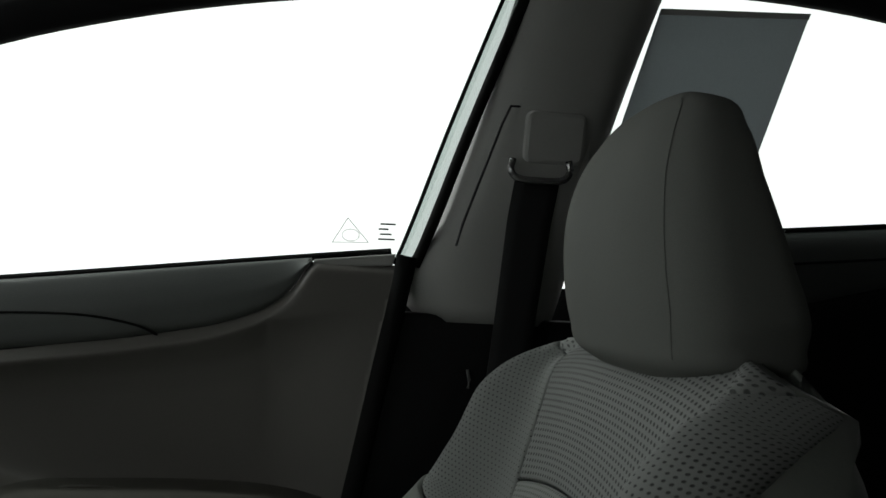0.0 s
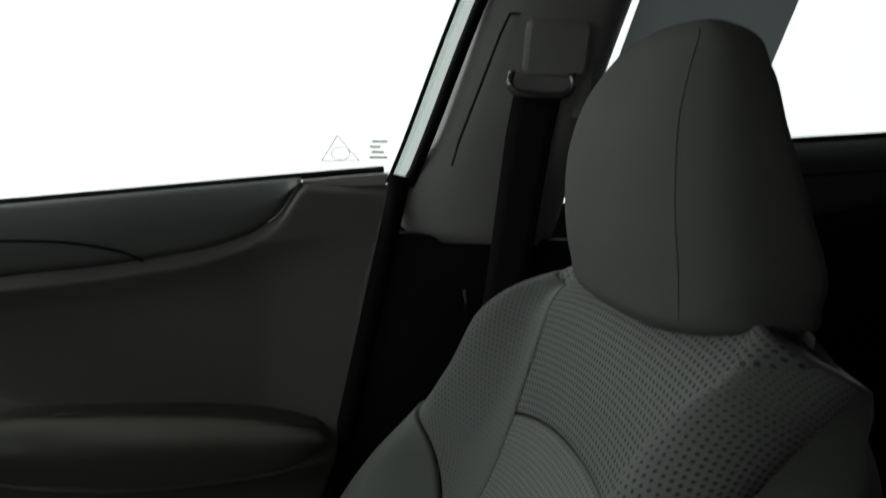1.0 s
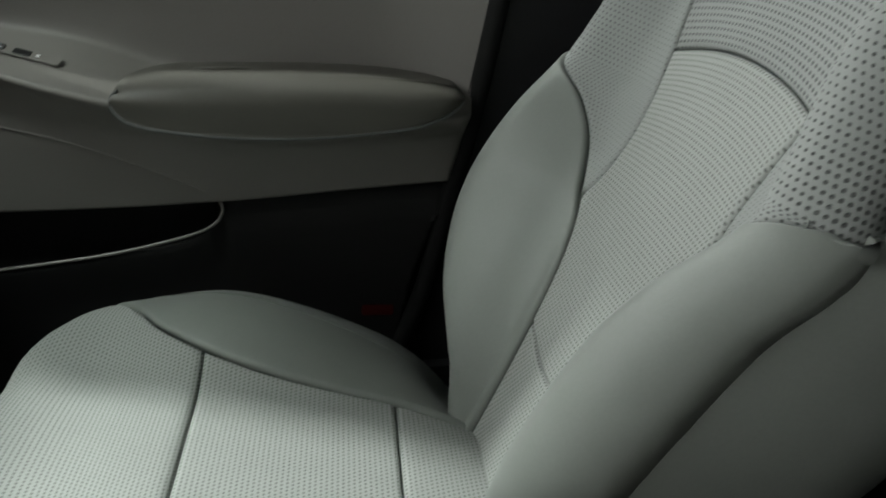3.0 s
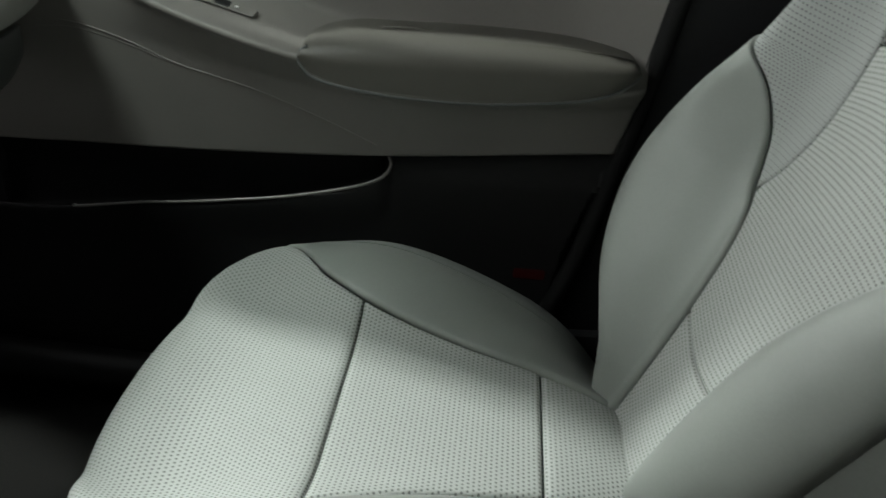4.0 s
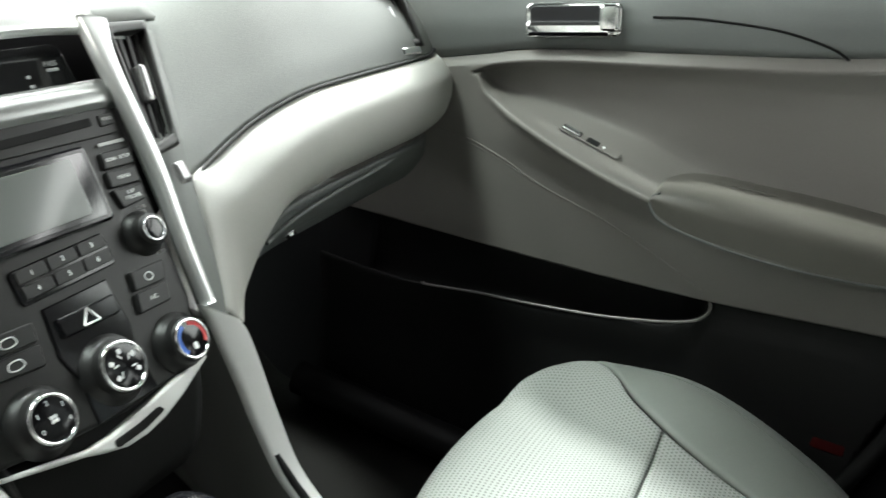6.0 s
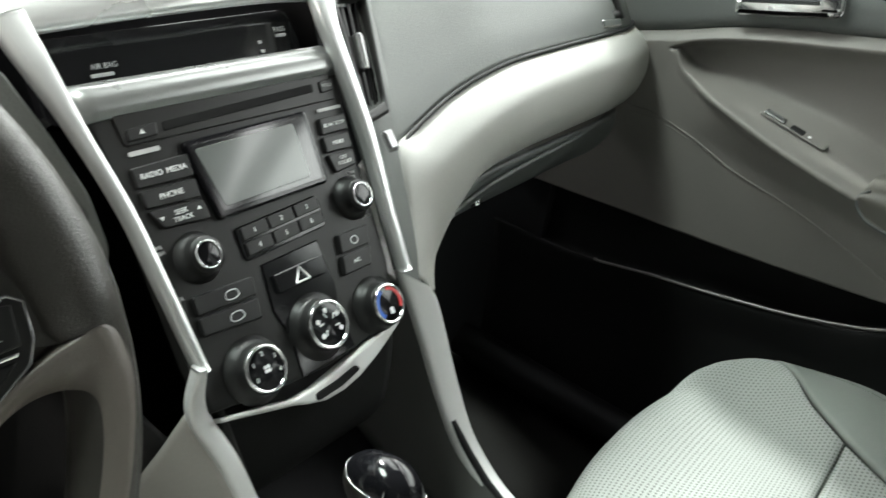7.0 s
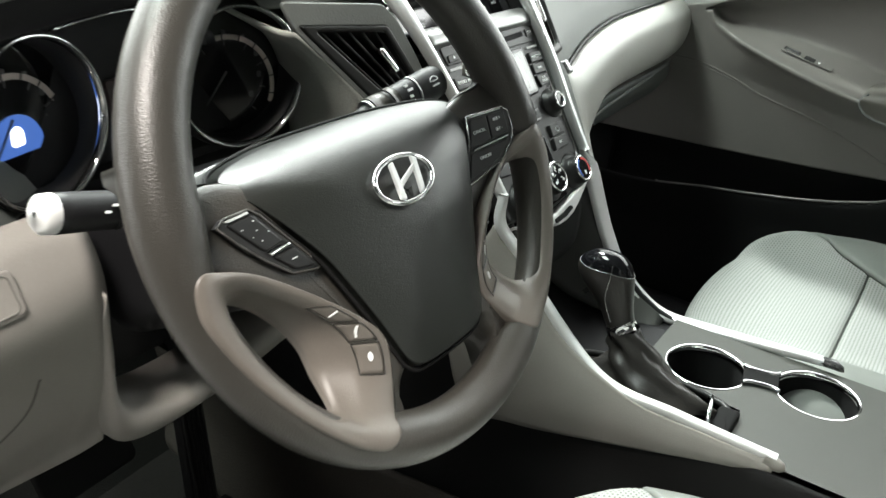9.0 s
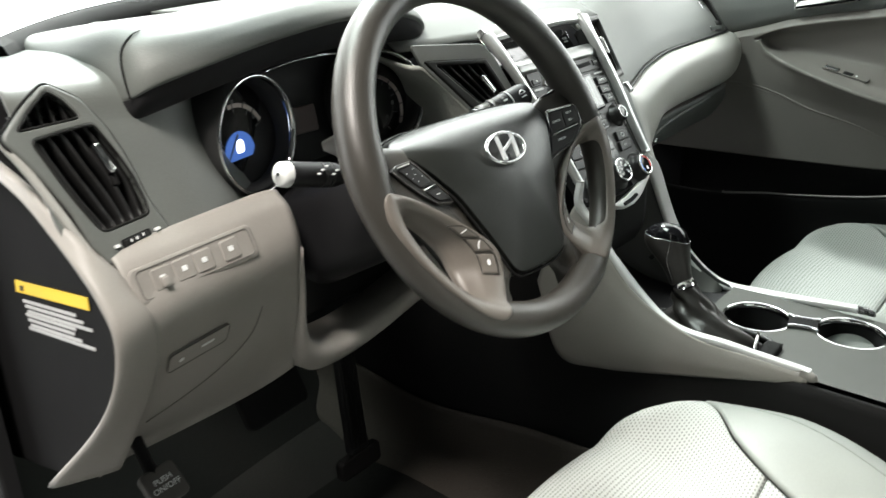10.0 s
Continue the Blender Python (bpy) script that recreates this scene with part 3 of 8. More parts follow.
lip_path = spline([(0.672, 0.158, 0.2745), (0.6715, 0.150, 0.2725), (0.671, 0.071, 0.286), (0.671, 0.022, 0.2915), (0.671, -0.05, 0.3015), (0.671, -0.12, 0.3135), (0.671, -0.19, 0.331), (0.672, -0.224, 0.343), (0.674, -0.239, 0.354), (0.677, -0.244, 0.366), (0.680, -0.240, 0.376)], 60)
part("pocket_lip", tube("pocket_lip", lip_path, 0.0019, DOOR_GREY, 8), DOOR, "thin pale edge of the map pocket")


def panel_x(y, z):
    """How far in the main panel stands at a height below its ridge."""
    p = sorted((b, a) for a, b in main_profile(y)[14:])
    return float(np.interp(z, [q[0] for q in p], [q[1] for q in p]))


wing = spline([(0.173, 0.504), (0.125, 0.503), (0.062, 0.490), (0.0, 0.470), (-0.084, 0.452), (-0.161, 0.424), (-0.228, 0.392)], 50)
part("wing_line", tube("wing_line", [(panel_x(y, z) - 0.0002, y, z) for y, z in wing], 0.0010, DOOR_GREY, 8), DOOR, "raised crease across the door panel")
part("wing_line", tube("wing_line", [(panel_x(y, z) - 0.0002, y, z - 0.008 + 0.006 * i / 24) for i, (y, z) in enumerate(wing[:25])], 0.0004, DOOR_GREY, 8), DOOR)


def armrest():
    """A padded cap on the ledge with a soft crown and a clear lower edge."""
    key = [-0.150, -0.153, -0.160, -0.175, -0.267, -0.363, -0.453, -0.492, -0.510, -0.516]
    top = curve1(key[::-1], [0.512, 0.519, 0.523, 0.526, 0.531, 0.532, 0.527, 0.521, 0.515, 0.508][::-1])
    bot = curve1(key[::-1], [0.502, 0.496, 0.490, 0.484, 0.473, 0.472, 0.479, 0.489, 0.498, 0.504][::-1])
    pts = []
    for y in -0.333 + 0.183 * np.cos(np.linspace(0, math.pi, 70)):
        a, b = float(top(y)), float(bot(y))
        w = math.sqrt(max(0.0, 1 - abs((y + 0.333) / 0.184) ** 6))
        e = float(LEDGE(y))
        xo = 0.671 - e - 0.004 * w
        h = a - b
        ring = [(0.716, a - 0.3 * h), (0.716, a - 0.002), (0.67 - 0.3 * e, a), (xo + 0.026, a - 0.03 * h), (xo + 0.008, a - 0.14 * h), (xo + 0.0005, a - 0.32 * h), (xo, a - 0.50 * h), (xo + 0.004, a - 0.80 * h), (xo + 0.006, b + 0.06 * h), (xo + 0.012, b), (0.690, b)]
        pts.append(spline([(x, y, z) for x, z in ring], 40, True))
    return grid_mesh("armrest", np.array(pts), ARM, closed_v=True, caps=True)


part("armrest", armrest(), DOOR, "padded taupe vinyl armrest")
pad_low = [(-0.160, 0.519), (-0.152, 0.512), (-0.150, 0.503), (-0.155, 0.494), (-0.168, 0.485), (-0.20, 0.4785), (-0.267, 0.4725), (-0.363, 0.4715), (-0.453, 0.4785), (-0.492, 0.4885), (-0.510, 0.4980), (-0.515, 0.505)]
pad_line = [(0.6755 - float(LEDGE(y)) - 0.004 * math.sqrt(max(0.0, 1 - abs((y + 0.333) / 0.184) ** 6)), y, z) for y, z in spline(pad_low, 70)]
part("pad_seam", tube("pad_seam", pad_line, 0.0017, DOOR_DARK, 6), DOOR)
part("grab_slot", tube("grab_slot", spline([(0.668, -0.205, 0.5215), (0.668, -0.235, 0.5300), (0.668, -0.27, 0.5315), (0.668, -0.305, 0.5260)], 24), [0.0006, *([0.0026] * 22), 0.0006], ARM, 8), DOOR, "shallow finger grip line")

# window switch, flush in the ledge
sw = frame_of((0.6640, -0.045, 0.5457), (-0.12, -1, -0.22), (0.917, 0, 0.399))
plate = part("window_switch", slab("window_switch", rounded(-0.038, -0.0065, 0.050, 0.0065, 0.003), 0.0012, DOOR_GREY, 0.0008, sw), DOOR, "small window switch with lock button")
part("switch_rocker", slab("switch_rocker", rounded(-0.034, -0.0045, -0.006, 0.0045, 0.002), 0.0036, GUN, 0.0015, sw), plate, "grey window rocker")
part("rocker_line", slab("rocker_line", rounded(-0.030, -0.0008, -0.010, 0.0008, 0.0005, 2), 0.0055, DOOR_DARK, 0.0003, sw), plate)
part("switch_well", slab("switch_well", rounded(0.002, -0.005, 0.020, 0.005, 0.002), 0.0020, KEY, 0.0008, sw), plate, "dark switch well")
part("switch_dot", slab("switch_dot", disc(0.027, 0.0, 0.0020, 10), 0.0022, INK, 0.0003, sw), plate)

trim_line = spline([(-0.09, 0.702), (-0.14, 0.709), (-0.21, 0.712), (-0.25, 0.710), (-0.29, 0.703), (-0.312, 0.694)], 40)
part("trim_groove", tube("trim_groove", [(0.6905, y, z) for y, z in trim_line], 0.0016, RUBBER, 6), DOOR)
part("reflector", slab("reflector", rounded(-0.020, -0.008, 0.020, 0.008, 0.003), 0.002, material("dark_red", (0.05, 0.004, 0.004), 0.4), 0.001, frame_of((0.687, -0.425, 0.228), (0, -1, 0), (0, 0, 1))), DOOR, "small red reflector low on the door")

# inner door handle
hm = frame_of((0.689, 0.006, 0.681), (0, -1, 0.18), (0.10, 0.16, 0.98))
bez = part("handle_bezel", slab("handle_bezel", rounded(-0.062, -0.019, 0.062, 0.022, 0.008), 0.004, CHROME, 0.002, hm), DOOR, "chrome handle surround")
part("handle_cup", slab("handle_cup", rounded(-0.056, -0.010, 0.036, 0.018, 0.006), 0.005, BLACK, 0.001, hm), bez)
part("door_handle", slab("door_handle", rounded(0.036, -0.014, 0.060, 0.020, 0.005), 0.012, CHROME, 0.004, hm), bez, "chrome lever")
part("handle_lip", slab("handle_lip", rounded(-0.061, -0.020, 0.052, 0.000, 0.006), 0.011, CHROME, 0.006, hm), bez)


def glass_sheet(y0, y1, low, top, cut=None, n=20):
    ys = np.linspace(y0, y1, n)
    pts = []
    for y in ys:
        a, b = float(low(y)), float(top(y))
        pts.append([(glass_x(z) + 0.004, y, z) for z in np.linspace(a, max(b, a + 0.002), 8)])
    return np.array(pts)


WIN_TOP = curve1([-0.70, -0.664, -0.55, -0.389, -0.25, -0.138, 0.0, 0.12, 0.25], [1.10, 1.098, 1.088, 1.063, 1.030, 0.995, 0.935, 0.87, 0.78])
win_rear = curve1([0.75, 0.803, 0.956, 1.097, 1.2], [-0.555, -0.574, -0.620, -0.665, -0.70])
pane = glass_sheet(0.25, -0.69, lambda y: float(BELT_LINE(y)) - 0.01, WIN_TOP)
for row in pane:
    row[:, 1] = np.maximum(row[:, 1], win_rear(row[:, 2]) - 0.01)
g = part("window_glass", grid_mesh("window_glass", pane, GLASS, thick=0.004), DOOR, "clear side glass")
g.visible_shadow = False
top_path = [(glass_x(float(WIN_TOP(y))) - 0.004, y, float(WIN_TOP(y)) + 0.022) for y in np.linspace(0.25, -0.66, 30)]
part("window_frame", tube("window_frame", top_path, 0.024, SHELL, 10), DOOR, "dark upper window frame")
side_path = [(glass_x(float(z)) - 0.002, float(win_rear(z)) - 0.012, float(z)) for z in np.linspace(0.79, 1.12, 14)]
part("frame_rear", tube("frame_rear", [(x, y + 0.010, z) for x, y, z in side_path], 0.0026, RUBBER, 8), DOOR, "thin dark window channel")
EDGE_GLASS = bpy.data.materials.new("shaded_glass_edge")
EDGE_GLASS.use_nodes = True
eg = EDGE_GLASS.node_tree.nodes["Principled BSDF"]
eg.inputs["Base Color"].default_value, eg.inputs["Roughness"].default_value = (0.50, 0.56, 0.54, 1), 0.25
eg.inputs["Transmission Weight"].default_value, eg.inputs["IOR"].default_value = 0.85, 1.05
edge_strip = np.array([[(x - 0.001, y + 0.009 - 0.004 * i, z) for i in range(6)] for x, y, z in side_path])
part("glass_edge", grid_mesh("glass_edge", edge_strip, EDGE_GLASS, thick=0.002), DOOR, "grey-green strip of shaded glass in the channel")
part("rubber_seal", tube("rubber_seal", [(x - 0.010, y - 0.013, z) for x, y, z in side_path], 0.007, RUBBER, 8), DOOR)
part("belt_seal", tube("belt_seal", [(0.712, float(y), float(BELT_LINE(y)) + 0.002) for y in np.linspace(0.3, -0.568, 30)], 0.0045, RUBBER, 8), DOOR)
part("corner_cap", slab("corner_cap", [(-0.478, 0.7895), (-0.572, 0.8025), (-0.569, 0.788), (-0.476, 0.780)], 0.006, TRIM_GREY, 0.002, frame_of((0.700, 0, 0), (0, 1, 0), (0, 0, 1)) @ Matrix.Rotation(math.pi, 4, "Y") @ Matrix.Scale(-1, 4, (1, 0, 0))), DOOR, "pale cap at the window corner")

# glass etching: a warning triangle and faint lines
gm = frame_of((glass_x(0.81) - 0.001, -0.518, 0.812), (0, -1, 0.04), (-0.22, 0, 1))
tri_pts = [(-0.021, 0.0), (0.021, 0.001), (-0.004, 0.029)]
for a in range(3):
    p, q = np.array(tri_pts[a]), np.array(tri_pts[(a + 1) % 3])
    part("etched_line", tube("etched_line", [gm @ Vector((*p, 0.001)), gm @ Vector((*q, 0.001))], 0.0004, INK_GREY, 6), g)
ring_pts = [gm @ Vector((0.0 + 0.010 * math.cos(a), 0.009 + 0.007 * math.sin(a), 0.001)) for a in np.linspace(0, 2 * math.pi, 20, endpoint=False)]
part("etched_ring", tube("etched_ring", ring_pts, 0.0004, INK_GREY, 6, closed=True), g)
for k in range(4):
    part("etched_bar", slab("etched_bar", rounded(0.032 + 0.002 * (k % 2), 0.004 + 0.006 * k, 0.052 - 0.004 * (k % 3), 0.0062 + 0.006 * k, 0.0008, 2), 0.0004, INK_GREY, 0.0001, gm), g)

# ---- pillar between the doors ----
PIL = thing("pillar_trim", "grey upper pillar trim over a black lower cover", "pillar trim", kind="structure")


def pillar():
    zs = np.linspace(0.728, 1.16, 24)
    left = curve1([0.728, 0.744, 0.85, 0.966, 1.10, 1.16], [-0.612, -0.594, -0.626, -0.657, -0.686, -0.70])
    right = curve1([0.728, 0.744, 0.85, 0.961, 1.12, 1.16], [-0.768, -0.772, -0.790, -0.812, -0.853, -0.865])
    pts = []
    for z in zs:
        l, r, gx = float(left(z)), float(right(z)), glass_x(z)
        w = l - r
        pts.append(spline([(gx + 0.006, l, z), (gx - 0.012, l - 0.06 * w, z), (gx - 0.026, l - 0.25 * w, z), (gx - 0.030, l - 0.5 * w, z), (gx - 0.026, l - 0.8 * w, z), (gx - 0.010, l - 0.96 * w, z), (gx + 0.006, r, z)], 24))
    return np.array(pts)


pp = pillar()
part("upper_trim", grid_mesh("upper_trim", pp, TRIM_GREY, thick=0.004), PIL, "grey plastic upper trim")


def pil_at(y, z, lift=0.0):
    return Vector((glass_x(z) - 0.030 - lift, y, z))


part("lower_trim", slab("lower_trim", [(-0.585, 0.735), (-0.80, 0.735), (-0.80, 0.0), (-0.44, 0.0), (-0.50, 0.30), (-0.55, 0.55)], 0.02, BLACK, 0.004, Matrix(((0, 0, -1, 0.712), (1, 0, 0, 0), (0, 1, 0, 0), (0, 0, 0, 1)))), PIL, "black lower pillar cover")
part("door_seal", tube("door_seal", spline([(0.690, -0.585, 0.80), (0.688, -0.560, 0.65), (0.688, -0.535, 0.50), (0.688, -0.505, 0.36), (0.688, -0.47, 0.22), (0.688, -0.40, 0.10), (0.688, -0.2, 0.03), (0.688, 0.3, 0.02)], 40), 0.012, RUBBER, 10), PIL, "black rubber door seal")
part("trim_line", tube("trim_line", [pil_at(y, z, -0.004 + 0.006 * k) for k, (y, z) in enumerate([(-0.700, 0.978), (-0.683, 0.976), (-0.674, 0.955), (-0.640, 0.84), (-0.634, 0.815)])], 0.0016, BLACK, 6), PIL)
part("clip", tube("clip", [(0.688, -0.665, 0.672), (0.688, -0.668, 0.66), (0.688, -0.667, 0.65)], 0.002, INK_GREY, 6), PIL)

# seat belt
SB = thing("seat_belt", "black seat belt hanging from a metal ring on the pillar", "seat belt", (0, 0, 0))
gm2 = frame_of(pil_at(-0.738, 0.947, -0.004), (0, -1, 0.02), (-0.22, 0.30, 1))
part("height_slide", slab("height_slide", rounded(-0.036, -0.030, 0.036, 0.030, 0.010), 0.012, TRIM_GREY, 0.005, gm2), SB, "grey height slide cover")
part("slide_back", slab("slide_back", rounded(-0.048, -0.075, 0.046, 0.040, 0.014), 0.003, TRIM_GREY, 0.002, gm2), SB)
ringp = [pil_at(-0.690, 0.918, 0.012), pil_at(-0.688, 0.905, 0.016), pil_at(-0.697, 0.896, 0.018), pil_at(-0.722, 0.895, 0.018), pil_at(-0.748, 0.897, 0.018), pil_at(-0.757, 0.907, 0.016), pil_at(-0.755, 0.920, 0.012)]
part("guide_ring", tube("guide_ring", spline(ringp, 24), 0.0042, GUN, 8), SB, "dark metal belt guide")
belt_rows = []
for z, x, y0, y1 in ((0.897, 0.648, -0.697, -0.750), (0.85, 0.655, -0.693, -0.745), (0.74, 0.672, -0.690, -0.739), (0.60, 0.690, -0.684, -0.733), (0.35, 0.70, -0.675, -0.724), (0.02, 0.70, -0.665, -0.714)):
    belt_rows.append([(x, y, z) for y in np.linspace(y0, y1, 5)])
part("webbing", grid_mesh("webbing", np.array(belt_rows), BELT, thick=0.003, flip=True), SB, "black woven webbing")

# ---- rear door ----
RD = thing("door_2", "closed rear door with dark belt trim and clear glass", "car door", (0, 0, 0))
DY2 = np.linspace(-0.80, -1.75, 30)
REAR_LOW = curve1([-1.7, -1.22, -1.11, -0.8], [0.84, 0.797, 0.772, 0.70])
rows = np.array([spline([(0.705, y, float(BELT_LINE(y))), (0.695, y, float(BELT_LINE(y)) - 0.012), (0.690, y, 0.5 * float(BELT_LINE(y) + REAR_LOW(y))), (0.694, y, float(REAR_LOW(y)))], 10) for y in DY2])
part("upper_trim", grid_mesh("upper_trim", rows, DOOR_DARK, thick=0.004, flip=True), RD, "dark grey upper trim")
rows = np.array([spline([(0.692, y, float(REAR_LOW(y))), (0.684, y, float(REAR_LOW(y)) - 0.01), (0.690, y, 0.55), (0.688, y, 0.3), (0.69, y, 0.0)], 12) for y in DY2])
part("main_panel", grid_mesh("main_panel", rows, DOOR_LOW, thick=0.004, flip=True), RD, "dark rear door panel")
part("trim_seam", tube("trim_seam", [(0.690, float(y), float(BELT_LINE(y)) - 0.040) for y in np.linspace(-0.85, -1.6, 12)], 0.002, BLACK, 6), RD)
REAR_TOP = curve1([-1.75, -1.4, -1.147, -0.968, -0.85, -0.78], [0.98, 1.09, 1.126, 1.132, 1.125, 1.118])
rg = part("window_glass", grid_mesh("window_glass", glass_sheet(-0.79, -1.74, lambda y: float(BELT_LINE(y)) - 0.01, REAR_TOP), GLASS, thick=0.004), RD, "clear rear side glass")
rg.visible_shadow = False
part("window_frame", tube("window_frame", [(glass_x(float(REAR_TOP(y))) - 0.004, float(y), float(REAR_TOP(y)) + 0.020) for y in np.linspace(-0.76, -1.75, 24)], 0.022, SHELL, 10), RD, "dark window frame")
part("belt_seal", tube("belt_seal", [(0.708, float(y), float(BELT_LINE(y)) + 0.003) for y in np.linspace(-0.8, -1.7, 16)], 0.004, RUBBER, 6), RD)

# price sheet on the rear glass
SHEET = thing("paper_sheet", "grey printed sheet hanging inside the rear side glass", "paper sheet", (0, 0, 0))
corner = [(-0.853, 1.106), (-1.040, 1.121), (-0.985, 0.87), (-0.800, 0.86)]
verts = [(glass_x(z) - 0.006, y, z) for y, z in corner] + [(glass_x(z) - 0.0075, y, z) for y, z in corner]
part("sheet", mesh_of("sheet", verts, [(0, 1, 2, 3), (7, 6, 5, 4), (0, 4, 5, 1), (1, 5, 6, 2), (2, 6, 7, 3), (3, 7, 4, 0)], PAPER, False), SHEET)
edge = [(glass_x(z) - 0.0085, y, z) for y, z in [(-0.853, 1.106), (-1.040, 1.121), (-1.0385, 1.114), (-0.8525, 1.099)]]
part("top_edge", mesh_of("top_edge", edge + [(x - 0.0008, y, z) for x, y, z in edge], [(0, 1, 2, 3), (7, 6, 5, 4), (0, 4, 5, 1), (1, 5, 6, 2), (2, 6, 7, 3), (3, 7, 4, 0)], PAPER_EDGE, False), SHEET, "pale top edge")

# ---- seats ----
SEAT_X = 0.36
STITCH = material("grey_thread", (0.15, 0.16, 0.15), 0.8)


def patch(name, fn, ca, cb, lo, hi, mat, parent, puff=0.005, nu=26, nv=34, label="", thick=0.006, edge=0.008):
    """A sewn panel on the surface fn(a, s), between the lines ca(s) and cb(s) and the ends lo(q) and hi(q), swollen between its seams."""
    q, p = np.meshgrid(np.linspace(0, 1, nu), np.linspace(0, 1, nv), indexing="ij")
    # crowd samples towards the seams
    q, p = 0.5 - 0.5 * np.cos(math.pi * (0.12 + 0.76 * q)) / math.cos(math.pi * 0.12), 0.5 - 0.5 * np.cos(math.pi * (0.08 + 0.84 * p)) / math.cos(math.pi * 0.08)
    s = lo(q) + (hi(q) - lo(q)) * p
    a = ca(s) + (cb(s) - ca(s)) * q
    pts = fn(a, s)
    gu, gv = np.gradient(pts, axis=0), np.gradient(pts, axis=1)
    n = np.cross(gu, gv)
    n /= np.maximum(np.linalg.norm(n, axis=2, keepdims=True), 1e-9)
    wu = np.linalg.norm(gu, axis=2).sum(0, keepdims=True)
    wv = np.linalg.norm(gv, axis=2).sum(1, keepdims=True)
    d = np.minimum(np.minimum(q, 1 - q) * wu, np.minimum(p, 1 - p) * wv)
    t = np.clip(d / edge, 0, 1)
    lift = -0.003 + puff * np.sqrt(np.clip(1 - (1 - t) ** 2, 0, 1))
    walked = np.abs(a[:1]) + np.vstack([np.zeros((1, nv)), np.cumsum(np.linalg.norm(np.diff(pts, axis=0), axis=2), axis=0)])
    if n[nu // 2, nv // 2] @ np.array([0, 0.7, 0.7]) < 0:
        n = -n
        flip = True
    else:
        flip = False
    return part(name, grid_mesh(name, pts + n * lift[..., None], mat, thick=thick, flip=flip, across=a if mat in (INSERT, KNIT) else walked if mat is COARSE else None), parent, label)


def const(v):
    return lambda q: np.full_like(np.asarray(q, float), v)


BACK_W = curve1([0.10, 0.16, 0.20, 0.24, 0.28, 0.32, 0.38, 0.44, 0.50, 0.55, 0.58, 0.62, 0.66, 0.69, 0.71, 0.725, 0.738, 0.748, 0.757], [0.085, 0.090, 0.098, 0.115, 0.150, 0.190, 0.224, 0.238, 0.241, 0.246, 0.238, 0.227, 0.224, 0.220, 0.213, 0.205, 0.196, 0.188, 0.178])
BACK_C = curve1([0.10, 0.20, 0.28, 0.36, 0.467, 0.54, 0.61, 0.67, 0.73, 0.757], [0.07, 0.075, 0.080, 0.092, 0.113, 0.118, 0.104, 0.118, 0.126, 0.060])
BOLSTER = curve1([0.10, 0.20, 0.27, 0.34, 0.44, 0.50, 0.55, 0.60, 0.66, 0.72, 0.757], [0.0, 0.004, 0.022, 0.060, 0.078, 0.067, 0.046, 0.043, 0.045, 0.026, 0.010])


# seams of the backrest: the centre panels' edge, with a hook where the mesh shoulder ends, and the bolster's upper edge
BACK_SEAM = curve1([0.10, 0.20, 0.278, 0.338, 0.378, 0.42, 0.448, 0.458, 0.464, 0.474, 0.488, 0.505, 0.53, 0.555, 0.585, 0.609, 0.635, 0.66, 0.685, 0.705, 0.722, 0.735, 0.745, 0.757], [0.054, 0.061, 0.068, 0.076, 0.084, 0.097, 0.112, 0.119, 0.1195, 0.115, 0.110, 0.106, 0.104, 0.107, 0.114, 0.121, 0.127, 0.134, 0.143, 0.151, 0.160, 0.167, 0.172, 0.172])
MESH_OUT = curve1([0.450, 0.458, 0.480, 0.507, 0.529, 0.547, 0.560, 0.571], [0.113, 0.119, 0.134, 0.154, 0.177, 0.205, 0.230, 0.27])


def mesh_edge(s):
    return np.where(s < 0.570, np.minimum(MESH_OUT(s), BACK_W(s)), BACK_W(s))


def bolster_edge(s):
    return np.where(s < 0.458, BACK_SEAM(s), np.minimum(MESH_OUT(s), BACK_W(s) - 0.001))


def back_surface(a, s):
    """The backrest's face: a across from its middle, s the height."""
    w, c, b = BACK_W(s), BACK_C(s), BOLSTER(s)
    m = np.abs(a)
    high = np.clip((s - 0.46) / 0.08, 0, 1)
    c = c + 0.022 * high
    crest = np.maximum(c + 0.02, w - 0.045 + 0.012 * high)
    crest = np.minimum(crest, w - 0.020)
    rise = np.clip((m - c) / np.maximum(crest - c, 1e-3), 0, 1)
    rise = rise ** (1 + 0.5 * high)
    up = b * (rise * rise * (3 - 2 * rise)) - 0.016 * np.clip(1 - (m / (c + 0.035)) ** 4, 0, 1) * np.clip((0.70 - s) / 0.1, 0, 1)
    fall = np.clip((m - crest) / np.maximum(w - crest, 1e-3), 0, 1)
    up = up - (0.042 + 0.2 * b) * (1 - np.sqrt(np.clip(1 - fall**2, 0, 1)))
    up = up - 0.030 * np.clip((s - 0.69) / 0.067, 0, 1) ** 2
    y = -0.670 - (s - 0.61) * 0.466 + up * 0.906
    top = np.clip((s - 0.655) / 0.102, 0, 1) ** 1.4
    return np.stack([a, y, s + up * 0.30 - 0.036 * top * np.clip(m / 0.2, 0, 1.1) ** 3], -1)


def mirrored(f, k):
    return lambda s: k * f(s)


